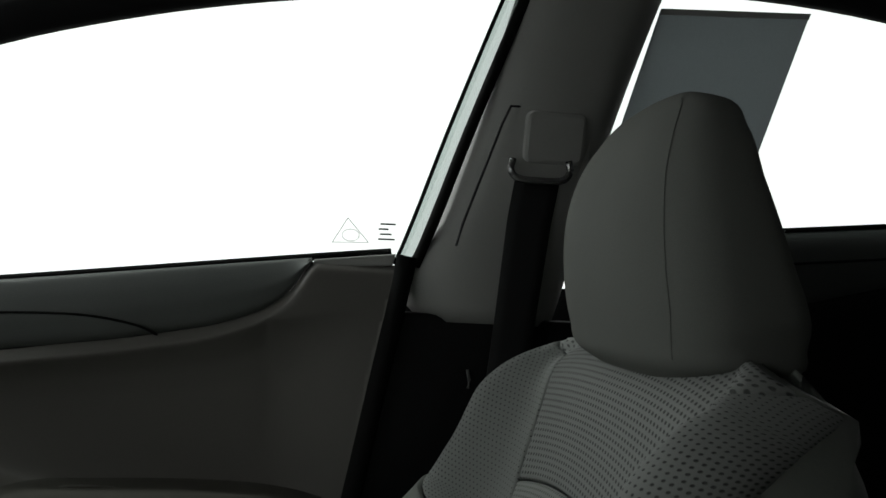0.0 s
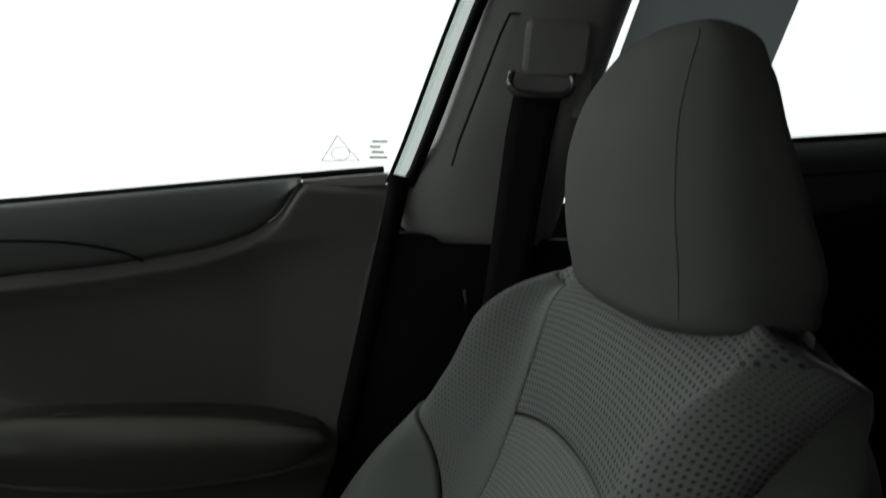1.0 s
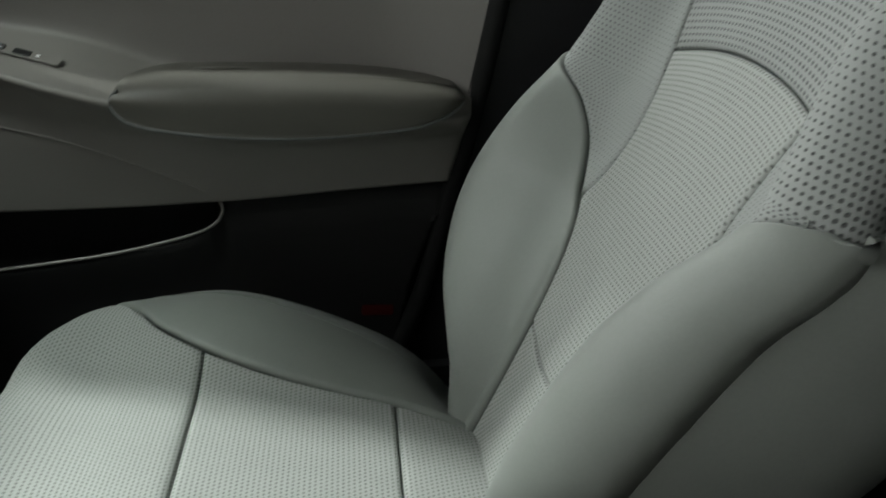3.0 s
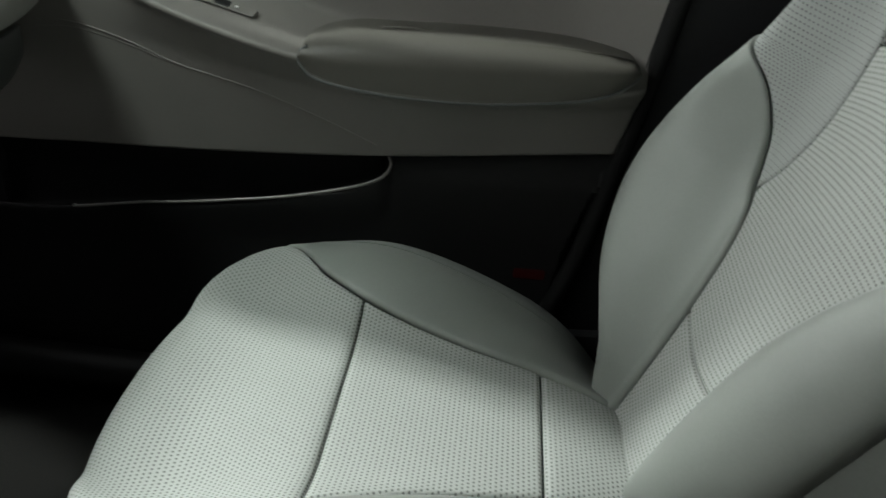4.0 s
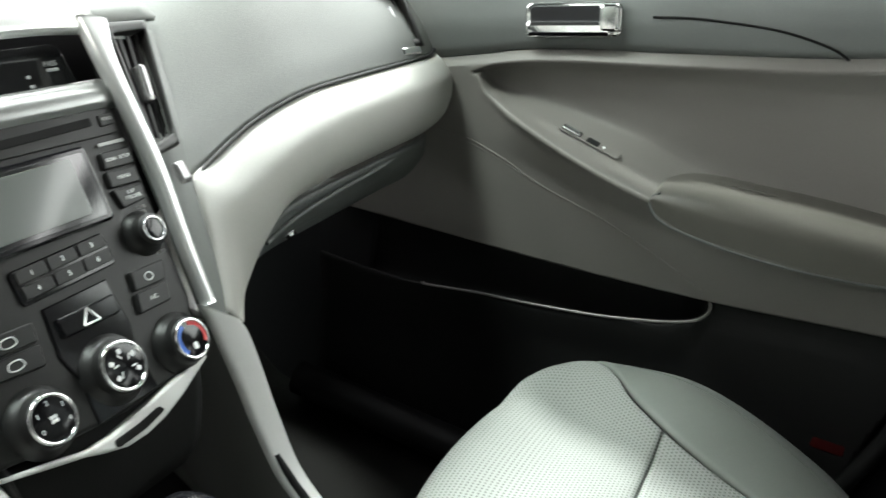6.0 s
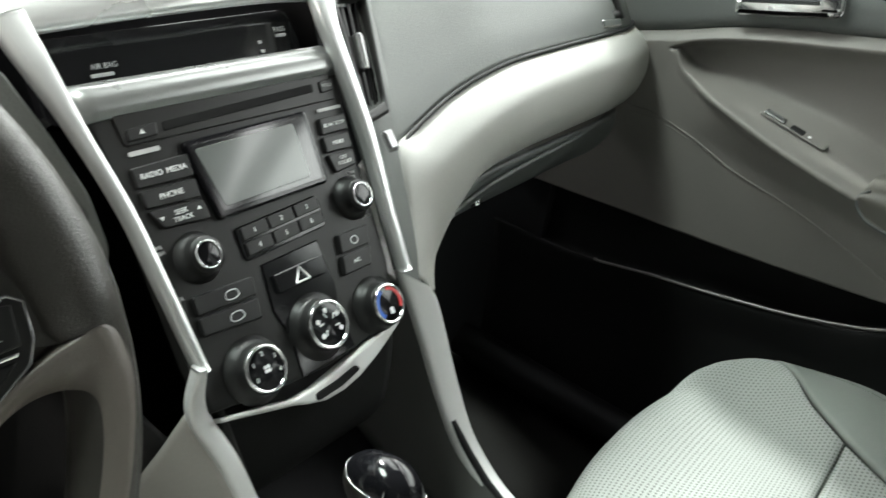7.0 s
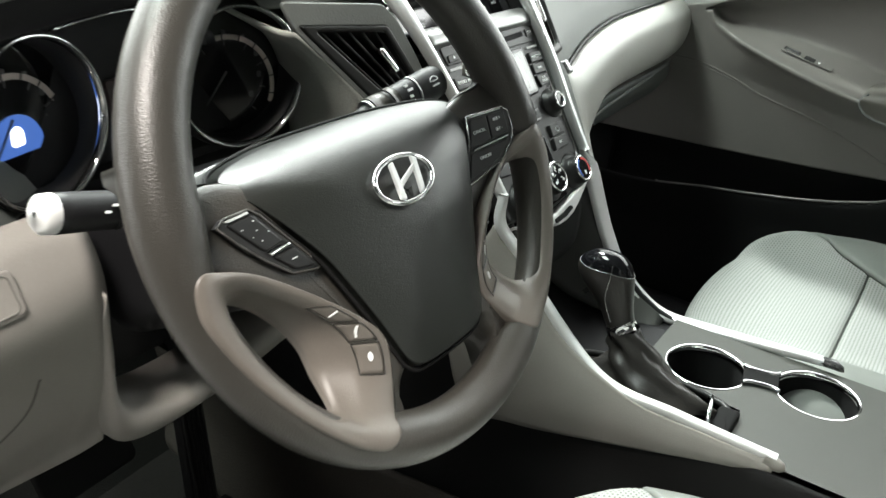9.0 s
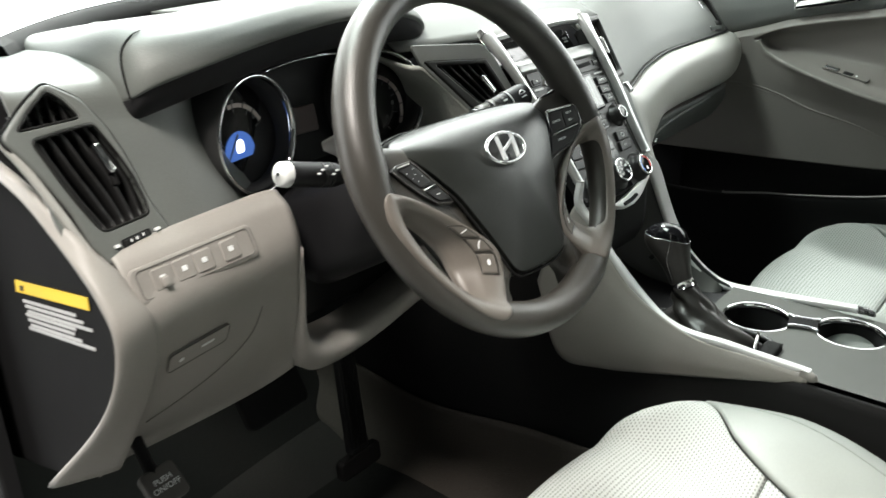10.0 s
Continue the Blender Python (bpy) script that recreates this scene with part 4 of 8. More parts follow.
def build_seat():
    seat = thing("car_seat", "light grey car seat with knit inserts and vinyl bolsters", "car seat", (SEAT_X, 0, 0), "front seats")
    back = part("backrest", back_body(), seat, "grey padded backrest")
    arc = lambda q: 0.600 + 0.016 * (1 - (2 * q - 1) ** 2)
    low = lambda q: 0.338 + 0.014 * np.abs(2 * q - 1) ** 2
    neg, pos = mirrored(BACK_SEAM, -1), BACK_SEAM
    patch("lower_insert", back_surface, neg, pos, low, arc, INSERT, back, 0.006, 44, 110, "pale knit insert")
    patch("hip_insert", back_surface, neg, pos, const(0.12), low, INSERT, back, 0.005, 44, 20, "pale knit insert")
    patch("upper_insert", back_surface, neg, pos, arc, const(0.757), KNIT, back, 0.005, 44, 30, "grey knit upper panel")
    for k in (-1, 1):
        patch("mesh_shoulder", back_surface, mirrored(BACK_SEAM, k), mirrored(mesh_edge, k), const(0.458), const(0.757), COARSE, back, 0.005, 34, 90, "dotted mesh panel, its openings coarser outwards")
        patch("side_bolster", back_surface, mirrored(bolster_edge, k), mirrored(BACK_W, k), const(0.14), const(0.570), VINYL, back, 0.008, 34, 110, "smooth grey-green vinyl bolster")
    cush = part("cushion", cushion_body(), seat, "grey padded seat cushion")
    neg, pos = mirrored(CUSH_C, -1), CUSH_C
    e1 = lambda q: 1.98 + 0.0 * q
    patch("front_insert", cushion_surface, neg, pos, e1, const(5.6), INSERT, cush, 0.006, 50, 50, "pale knit cushion front")
    patch("middle_insert", cushion_surface, neg, pos, const(1.0), e1, INSERT, cush, 0.006, 44, 30, "pale knit cushion middle")
    patch("rear_insert", cushion_surface, neg, pos, const(0.0), const(1.0), INSERT, cush, 0.005, 30, 20, "pale knit cushion rear")
    for k in (-1, 1):
        patch("side_bolster", cushion_surface, mirrored(CUSH_C, k), mirrored(CUSH_W, k), const(0.0), const(3.75), VINYL, cush, 0.008, 30, 60, "smooth grey-green vinyl bolster")
        shield = [(-0.60, 0.20), (-0.10, 0.17), (-0.07, 0.13), (-0.09, 0.05), (-0.55, 0.04), (-0.66, 0.12)]
        sm_ = Matrix(((0, 0, k, k * 0.245), (1, 0, 0, 0), (0, 1, 0, 0), (0, 0, 0, 1)))
        part("side_shield", slab("side_shield", shield, 0.02, SHELL, 0.006, sm_), seat, "dark plastic side cover")
        part("seat_rail", slab("seat_rail", rounded(-0.62, -0.05, -0.10, 0.05, 0.01), 0.03, SHELL, 0.004, Matrix(((0, 0, k, k * 0.17), (1, 0, 0, 0), (0, 1, 0, 0), (0, 0, 0, 1)))), seat)
    for k in (-1, 1):
        s_ = np.linspace(0.6, 3.3, 60)
        line = cushion_surface(k * (0.35 * CUSH_C(s_) + 0.65 * CUSH_W(s_)), s_) + np.array([0, 0, 0.0052])
        part("stitching", tube("stitching", line, 0.0008, STITCH, 5), cush)
        z_ = np.linspace(0.26, 0.565, 60)
        line = back_surface(k * (BACK_W(z_) - 0.011), z_) + np.array([0, 0.0030, 0.001])
        part("stitching", tube("stitching", line, 0.0008, STITCH, 5), back)
    head = part("headrest", headrest(), seat, "dark grey cloth headrest")
    for k in (-1, 1):
        zs = np.linspace(0.735, 0.925, 24)
        pts = []
        for z in zs:
            hw, hd, cy = head_size(z)
            a = radians(52)
            pts.append((k * hw * abs(math.cos(a)) ** 0.5, cy + hd * abs(math.sin(a)) ** 0.5 - 0.02 * (hw * abs(math.cos(a)) ** 0.5 / 0.13) ** 2, z))
        part("seam", tube("seam", np.array(pts), 0.0007, CLOTH, 6), head)
        part("post", tube("post", [(k * 0.07, -0.775, 0.74), (k * 0.07, -0.785, 0.69)], 0.006, CHROME, 10), seat)
    return seat


def back_body():
    rows = []
    zs = np.concatenate([np.linspace(0.10, 0.757, 40)])
    for z in zs:
        w = float(BACK_W(z))
        a = np.linspace(-w, w, 33)
        f = back_surface(a, np.full_like(a, z)) + np.array([0, -0.005, -0.002])
        yb = -0.670 - (z - 0.61) * 0.466 - 0.20 + 0.15 * min(1.0, max(0.0, (z - 0.56) / 0.19)) ** 1.3
        t = np.linspace(0, 1, 17)[1:-1]
        ang = math.pi * t
        bx = np.where(ang > math.pi / 2, 1.06 + 0.04 * min(1.0, max(0.0, (0.60 - z) / 0.12)), 0.96 + 0.07 * min(1.0, max(0.0, (z - 0.60) / 0.08))) * w * np.sign(np.cos(ang)) * np.abs(np.cos(ang)) ** 0.55
        ye = float(f[-1, 1])
        by = ye + (yb - ye) * np.sin(ang) ** 0.7
        ring = [tuple(p) for p in f] + [(x, y, z - 0.003 - 0.048 * max(0.0, (z - 0.66) / 0.097) * abs(x / w) ** 3) for x, y in zip(bx, by)]
        rows.append(ring)
    last = np.array(rows[-1])
    mid = last.mean(0)
    for k, lift in ((0.9, 0.004), (0.6, 0.010), (0.25, 0.012)):
        r = mid + (last - mid) * np.array([k, k, 0.3])
        r[:, 2] = mid[2] + (last[:, 2] - mid[2]) * k * k + lift * (1 - k)
        rows.append([tuple(p) for p in r])
    return grid_mesh("backrest", np.array(rows), SIDE, closed_v=True, caps=True, flip=False)


CUSH_Y = spline([(-0.526, 0.232), (-0.433, 0.251), (-0.240, 0.261), (-0.138, 0.256), (-0.073, 0.261), (-0.044, 0.241), (-0.056, 0.132)], 121)
CUSH_W = curve1([0, 1, 2, 3, 3.6, 4, 4.5, 5, 6], [0.221, 0.262, 0.291, 0.279, 0.259, 0.243, 0.227, 0.206, 0.186])
CUSH_UP = curve1([0, 1, 1.8, 2.4, 3, 3.6, 4.6], [-0.065, -0.011, 0.033, 0.030, 0.031, 0.027, 0.020])
CUSH_C = curve1([0, 1, 1.5, 2, 2.4, 2.7, 3, 3.4, 3.75, 4, 4.5, 5, 6], [0.061, 0.086, 0.109, 0.148, 0.184, 0.211, 0.230, 0.243, 0.250, 0.243, 0.227, 0.206, 0.186])


def cushion_surface(a, s):
    """The cushion's top: a across, s from 0 at the back to 6 below the front edge."""
    k = np.clip(s, 0, 6) * 20
    i = np.minimum(k.astype(int), 119)
    t = (k - i)[..., None]
    yz = CUSH_Y[i] * (1 - t) + CUSH_Y[i + 1] * t
    w, c = CUSH_W(s), CUSH_C(s)
    m = np.abs(a)
    crest = np.maximum(np.minimum(w - 0.055, 0.21), 0.02)
    rise = np.clip((m - 0.5 * c) / np.maximum(crest - 0.5 * c, 1e-3), 0, 1)
    up = CUSH_UP(s) * (rise * rise * (3 - 2 * rise))
    fall = np.clip((m - crest) / np.maximum(w - crest, 1e-3), 0, 1)
    drop = 0.048 * (1 - np.sqrt(np.clip(1 - fall**2, 0, 1)))
    back = 0.039 * (np.clip(m / 0.20, 0, 1.4)) ** 2.2 * np.clip((s - 2.4) / 2.2, 0, 1)
    return np.stack([a, yz[..., 0] - back, yz[..., 1] + up - drop], -1)


def cushion_body():
    rows = []
    for s in np.linspace(0, 6, 50):
        w = float(CUSH_W(s))
        a = np.linspace(-w, w, 33)
        f = cushion_surface(a, np.full_like(a, s)) + np.array([0, -0.004, -0.005])
        low = [(w, float(f[-1, 1]), float(f[-1, 2]) - 0.05), (w - 0.02, float(f[-1, 1]) - 0.01, 0.09), (0, float(f[16, 1]) - 0.02, 0.07), (-w + 0.02, float(f[0, 1]) - 0.01, 0.09), (-w, float(f[0, 1]), float(f[0, 2]) - 0.05)]
        rows.append([tuple(p) for p in f] + low)
    return grid_mesh("cushion", np.array(rows), SIDE, closed_v=True, caps=True, flip=False)


HEAD_W = curve1([0.718, 0.726, 0.75, 0.80, 0.86, 0.90, 0.925, 0.938], [0.085, 0.115, 0.132, 0.136, 0.124, 0.102, 0.072, 0.03])
HEAD_D = curve1([0.718, 0.726, 0.75, 0.80, 0.86, 0.90, 0.925, 0.938], [0.034, 0.046, 0.053, 0.050, 0.042, 0.033, 0.021, 0.007])
HEAD_Y = curve1([0.718, 0.76, 0.80, 0.86, 0.938], [-0.752, -0.745, -0.735, -0.731, -0.752])


def head_size(z):
    return float(HEAD_W(z)), float(HEAD_D(z)), float(HEAD_Y(z))


def headrest():
    rows = []
    for z in 0.826 + 0.108 * np.sin(np.linspace(-math.pi / 2, math.pi / 2, 40)):
        hw, hd, cy = head_size(float(z))
        a = np.linspace(0, 2 * math.pi, 56, endpoint=False)
        x = hw * np.sign(np.cos(a)) * np.abs(np.cos(a)) ** 0.5
        lean = np.where(np.sin(a) < 0, 1 - 0.4 * min(1.0, max(0.0, (float(z) - 0.79) / 0.11)), 1.0)
        y = cy + hd * lean * np.sign(np.sin(a)) * np.abs(np.sin(a)) ** 0.5 - 0.02 * (x / 0.13) ** 2
        rows.append(np.stack([x, y, np.full_like(x, z)], -1))
    return grid_mesh("headrest", np.array(rows), CLOTH, closed_v=True, caps=True)


passenger_seat = build_seat()
driver_seat = copy_thing(passenger_seat, Matrix.Translation((-0.39, -0.015, 0)))
passenger_seat["label"] = "light grey front passenger seat with knit inserts and vinyl bolsters"
driver_seat["label"] = "light grey driver's seat behind the steering wheel"

# ---- dashboard ----
DASHB = thing("dashboard", "two-tone grey dashboard with pale lower sweep", "dashboard", (0, 0, 0))


def base_y(x):
    return 0.83 - 1.0 * x * x


def upper_rows():
    """Passenger side: from the seam up over the crown to the glass."""
    rows = []
    for x, sy, sz in ((0.135, 0.126, 0.576), (0.18, 0.141, 0.580), (0.258, 0.158, 0.596), (0.347, 0.166, 0.608), (0.457, 0.172, 0.609), (0.60, 0.177, 0.609), (0.655, 0.182, 0.609), (0.70, 0.20, 0.609)):
        e = 1 - 0.6 * max(0.0, x - 0.5)
        by = base_y(min(x, 0.62))
        rows.append([(x, sy, sz), (x, sy + 0.020, sz + 0.030), (x, sy + 0.055, sz + 0.072 * e), (x, sy + 0.10, sz + 0.102 * e), (x, sy + 0.16, sz + 0.112 * e), (x, 0.5 * (by + sy + 0.16), 0.712), (x, by, 0.702)])
    return rows


part("upper_dash", grid_mesh("upper_dash", sheet(upper_rows(), 60, 50), DASH, thick=0.006), DASHB, "dark grey grained upper dash")


def sweep_rows():
    """The pale sweep: from the passenger's end along the seam and down beside the stack."""
    data = (((0.705, 0.205, 0.607), (0.705, 0.185, 0.515), 0.018), ((0.665, 0.182, 0.607), (0.668, 0.166, 0.520), 0.026), ((0.60, 0.177, 0.607), (0.60, 0.156, 0.516), 0.030), ((0.457, 0.172, 0.607), (0.46, 0.150, 0.515), 0.034),
            ((0.347, 0.165, 0.606), (0.37, 0.146, 0.514), 0.034), ((0.258, 0.157, 0.594), (0.29, 0.140, 0.507), 0.032), ((0.185, 0.141, 0.580), (0.236, 0.128, 0.482), 0.026), ((0.144, 0.123, 0.575), (0.196, 0.112, 0.462), 0.018),
            ((0.132, 0.094, 0.530), (0.165, 0.090, 0.466), 0.009), ((0.120, 0.068, 0.489), (0.136, 0.066, 0.472), 0.003))
    rows = []
    for a, b, bulge in data:
        a, b = np.array(a), np.array(b)
        out = np.array([0.15, -0.9, 0.25])
        curl = 1.0 if b[1] > 0.05 else 0.15
        rows.append([tuple(a), tuple(a + 0.12 * (b - a) + bulge * 0.55 * out), tuple(a + 0.35 * (b - a) + bulge * out), tuple(a + 0.7 * (b - a) + bulge * 0.85 * out), tuple(b), tuple(b + curl * np.array([0.0, 0.05, -0.012])), tuple(b + curl * np.array([0.02, 0.14, -0.01]))])
    return rows


part("lower_sweep", grid_mesh("lower_sweep", sheet(sweep_rows(), 100, 36), DASH_LIGHT, thick=0.005), DASHB, "pale grey lower dash sweep")
seam_path = spline([(x, y - 0.002, z + 0.001) for x, y, z in ((0.70, 0.20, 0.608), (0.655, 0.182, 0.608), (0.60, 0.177, 0.608), (0.457, 0.172, 0.608), (0.347, 0.165, 0.607), (0.258, 0.157, 0.595), (0.18, 0.140, 0.579), (0.142, 0.126, 0.572))], 50)
part("dash_seam", tube("dash_seam", seam_path, 0.0022, BLACK, 6), DASHB)
# glove box under the sweep, its grey darkened to stand in for underside shade
gl = [[(x, 0.152 + 0.01 * abs(k), z), (x, 0.166, z - 0.035), (x, 0.212, z - 0.080), (x, 0.33, z - 0.105)] for k, x, z in ((0, 0.27, 0.490), (0, 0.33, 0.503), (0, 0.45, 0.508), (0, 0.57, 0.512), (1, 0.62, 0.512))]
part("glove_box", grid_mesh("glove_box", sheet(gl, 24, 16), DOOR_DARK, thick=0.006), DASHB, "grey glove box lid")
lm = frame_of((0.345, 0.176, 0.458), (1, 0, 0.06), (0, -0.62, 0.78))
latch = part("glove_latch", slab("glove_latch", rounded(-0.045, -0.014, 0.045, 0.012, 0.006), 0.008, DOOR_DARK, 0.003, lm), DASHB, "grey glove box latch")
part("keyhole", lathe("keyhole", [(0.0, 0.012), (0.006, 0.012), (0.007, 0.008)], CHROME, shifted(lm, 0.0, -0.001), 16), latch)
part("lid_line", tube("lid_line", spline([(0.60, 0.158, 0.508), (0.50, 0.148, 0.500), (0.40, 0.146, 0.494), (0.33, 0.148, 0.485), (0.28, 0.152, 0.468)], 24), 0.003, DOOR_DARK, 6), DASHB)


def vent(name, label, corners, n, tab_at, frame_mat=SILVER, grow=0.008, parent=None):
    """A vent between four corners (lower left, lower right, upper right, upper left)."""
    c = [Vector(p) for p in corners]
    o = sum(c, Vector()) / 4
    m = frame_of(o, (c[1] - c[0]) + (c[2] - c[3]), (c[3] - c[0]) + (c[2] - c[1]))
    inv = m.inverted()
    loc = np.array([inv @ p for p in c])[:, :2]
    box = part(name, ring_plate(name, loc * (1 + 2 * grow / np.linalg.norm(loc, axis=1, keepdims=True)), loc, 0.006, frame_mat, m), parent, label)
    part("backing", slab("backing", loc, 0.002, RUBBER, 0.0005, shifted(m, 0, 0, -0.026)), box)
    for k in range(n):
        t = (k + 0.5) / n
        b, a = loc[0] + (loc[1] - loc[0]) * t, loc[3] + (loc[2] - loc[3]) * t
        part("vane", slab("vane", [(b[0] - 0.0022, b[1]), (b[0] + 0.0022, b[1]), (a[0] + 0.0022, a[1]), (a[0] - 0.0022, a[1])], 0.016, KEY, 0.0008, shifted(m, 0, 0, -0.018)), box)
    for t in (0.32, 0.66):
        b, a = loc[0] + (loc[3] - loc[0]) * t, loc[1] + (loc[2] - loc[1]) * t
        part("cross_vane", slab("cross_vane", [(b[0], b[1] - 0.001), (a[0], a[1] - 0.001), (a[0], a[1] + 0.001), (b[0], b[1] + 0.001)], 0.004, BLACK, 0.0005, shifted(m, 0, 0, -0.022)), box)
    if tab_at:
        u, v = tab_at
        b = loc[0] * (1 - u) * (1 - v) + loc[1] * u * (1 - v) + loc[2] * u * v + loc[3] * (1 - u) * v
        d = (loc[3] - loc[0]) * (1 - u) + (loc[2] - loc[1]) * u
        ang = math.atan2(-d[0], d[1])
        part("vent_tab", slab("vent_tab", rounded(-0.004, -0.016, 0.004, 0.016, 0.003), 0.010, GUN, 0.003, shifted(m, b[0], b[1], -0.004) @ Matrix.Rotation(ang, 4, "Z")), box, "bright vent tab")
    return box


def soft_outline(pts, r=0.003, n=4):
    """An outline with its corners rounded off."""
    out = []
    for i in range(len(pts)):
        a, b, c = (np.array(pts[j % len(pts)], float) for j in (i - 1, i, i + 1))
        da, dc = np.linalg.norm(a - b), np.linalg.norm(c - b)
        p, q = b + (a - b) * min(0.45, r / da), b + (c - b) * min(0.45, r / dc)
        out += [tuple((1 - t) ** 2 * p + 2 * t * (1 - t) * b + t * t * q) for t in np.linspace(0, 1, n)]
    return out


def duct(hole, m, parent, left, right, n, depth=0.026, proud=0.0, thin=0.0016, face=0.004):
    """The inside of a vent: black walls and backing, and vanes between its left and right sides, which run from top to bottom."""
    rim = np.array([[tuple(m @ Vector((x, y, z))) for x, y in hole] for z in (proud, proud - 0.004, -depth)])
    part("vent_wall", grid_mesh("vent_wall", rim, RUBBER, closed_v=True), parent, "black vent throat")
    part("backing", slab("backing", hole, 0.002, RUBBER, 0.0005, shifted(m, 0, 0, -depth - 0.002)), parent)
    lft, rgt = spline([tuple(p) + (0.0,) for p in left], 12), spline([tuple(p) + (0.0,) for p in right], 12)
    for k in range(n):
        t = (k + 0.5) / n
        c = lft + (rgt - lft) * t
        rows = [[tuple(m @ Vector((p[0] + d, p[1], z))) for d, z in ((-thin * 0.6, -depth * 0.8), (-thin, -face - 0.001), (-thin * 0.6, -face), (thin * 0.6, -face), (thin, -face - 0.001), (thin * 0.6, -depth * 0.8))] for p in c]
        part("vane", grid_mesh("vane", np.array(rows), KEY, closed_v=True, caps=True, flip=True), parent)
    for t in (0.3, 0.62):
        a, b = lft[int(t * 11)], rgt[int(t * 11)]
        part("cross_vane", slab("cross_vane", [(a[0], a[1] - 0.001), (b[0], b[1] - 0.001), (b[0], b[1] + 0.001), (a[0], a[1] + 0.001)], 0.004, BLACK, 0.0005, shifted(m, 0, 0, -depth * 0.85)), parent)


def vent_tab(m, a, b, parent, width=0.0065, proud=-0.001):
    """A bright tab on a vane, from a to b in the vent's plane."""
    a, b = np.array(a), np.array(b)
    d = b - a
    ln = np.linalg.norm(d)
    mm = shifted(m, *((a + b) / 2), proud - 0.004) @ Matrix.Rotation(math.atan2(-d[0], d[1]), 4, "Z")
    part("vent_tab", slab("vent_tab", rounded(-width / 2, -ln / 2, width / 2, ln / 2, width * 0.45), 0.009, CHROME, 0.0025, mm, 3, True), parent, "bright vent tab")


def ring_plate(name, outer, inner, height, mat, m, sink=0.024, count=48, square=True, lip=0.0015):
    """A plate with an opening: outer and inner outlines, its inner wall sunk."""
    def even(p):
        p = np.asarray(p, float)
        if not square:
            return spline(p, count, True)
        out = []
        k = len(p)
        per = count // k
        for i in range(k):
            for j in range(per):
                out.append(p[i] + (p[(i + 1) % k] - p[i]) * j / per)
        return np.array(out)

    o, i = even(outer), even(inner)
    ctr = i.mean(0)
    rings = [(o, 0.0), (o, height - lip), (o + (ctr - o) * 0.02, height), (i + (i - ctr) * 0.02, height), (i, height - lip), (i, -sink)]
    pts = np.array([[tuple(m @ Vector((x, y, z))) for x, y in r] for r, z in rings])
    return grid_mesh(name, pts, mat, closed_v=True, flip=True)


vent("vent_passenger", "slim upright end vent", [(0.592, 0.206, 0.628), (0.630, 0.193, 0.628), (0.627, 0.225, 0.676), (0.572, 0.240, 0.677)], 4, (0.5, 0.5), STACK, 0.007, DASHB)
pw = frame_of((0.603, 0.185, 0.617), (1, -0.12, 0), (0, 0.5, 0.8))
part("vent_wheel", slab("vent_wheel", rounded(-0.020, -0.005, 0.020, 0.005, 0.002), 0.006, CHROME, 0.002, pw), DASHB)

# ---- centre stack ----
ST = thing("centre_stack", "black centre stack with radio, climate knobs and silver side strips", "centre stack", (0, 0, 0))
SM = frame_of((0.003, 0.0614, 0.488), (1, 0, 0), (0, 0.56, 0.83))


def on_stack(name, outline, depth, mat, parent, bevel=0.0012, base=0.0, label="", smooth=False):
    return part(name, slab(name, outline, depth, mat, bevel, SM, 3, smooth, base), parent, label)


def quad(a, r=0.0015):
    """A four-cornered outline with small round corners."""
    a = np.asarray(a, float)
    out = []
    for i in range(4):
        p, q, s = a[i], a[i - 1], a[(i + 1) % 4]
        d1, d2 = (q - p) / np.linalg.norm(q - p), (s - p) / np.linalg.norm(s - p)
        for t in (1.0, 0.29, 0.0):
            pass
        out += [tuple(p + d1 * r), tuple(p + (d1 + d2) * r * 0.29), tuple(p + d2 * r)]
    return out


face = on_stack("face", [(-0.104, 0.182), (-0.100, 0.10), (-0.100, 0.02), (-0.098, -0.012), (-0.06, -0.018), (0.0, -0.022), (0.05, -0.018), (0.074, -0.008), (0.086, 0.03), (0.092, 0.10), (0.100, 0.182)], 0.012, STACK, ST, 0.003, -0.012, "black centre stack face")
# hood over the upper display
part("display_recess", slab("display_recess", quad([(-0.116, 0.182), (0.100, 0.182), (0.096, 0.238), (-0.112, 0.236)], 0.008), 0.01, SMOKE, 0.001, shifted(SM, 0, 0, -0.034)), ST, "smoked clock display")
shelf_rows = [[SM @ Vector((x, 0.176, 0.0)), SM @ Vector((x, 0.182, 0.0045)), SM @ Vector((x, 0.192, 0.0035)), SM @ Vector((x, 0.201, -0.006)), SM @ Vector((x, 0.205, -0.026))] for x in (-0.112, -0.05, 0.0, 0.05, 0.101)]
part("display_shelf", grid_mesh("display_shelf", sheet(shelf_rows, 16, 24), SHELF, thick=0.003), ST, "silver shelf under the clock")
dm = shifted(SM, 0, 0, -0.0236)
for x, y, w in ((-0.070, 0.209, 0.016), (-0.067, 0.203, 0.022), (0.060, 0.215, 0.003), (0.060, 0.208, 0.004), (0.082, 0.218, 0.010), (-0.036, 0.200, 0.003)):
    part("display_mark", slab("display_mark", rounded(x - w / 2, y - 0.0012, x + w / 2, y + 0.0012, 0.0006, 2), 0.0006, INK_GREY, 0.0002, dm), ST)
words("display_text", "PASS", 0.0055, INK_GREY, shifted(dm, 0.082, 0.2225, 0.0004), ST)
words("display_text", "AIR BAG", 0.005, INK_GREY, shifted(dm, -0.067, 0.2145, 0.0004), ST)

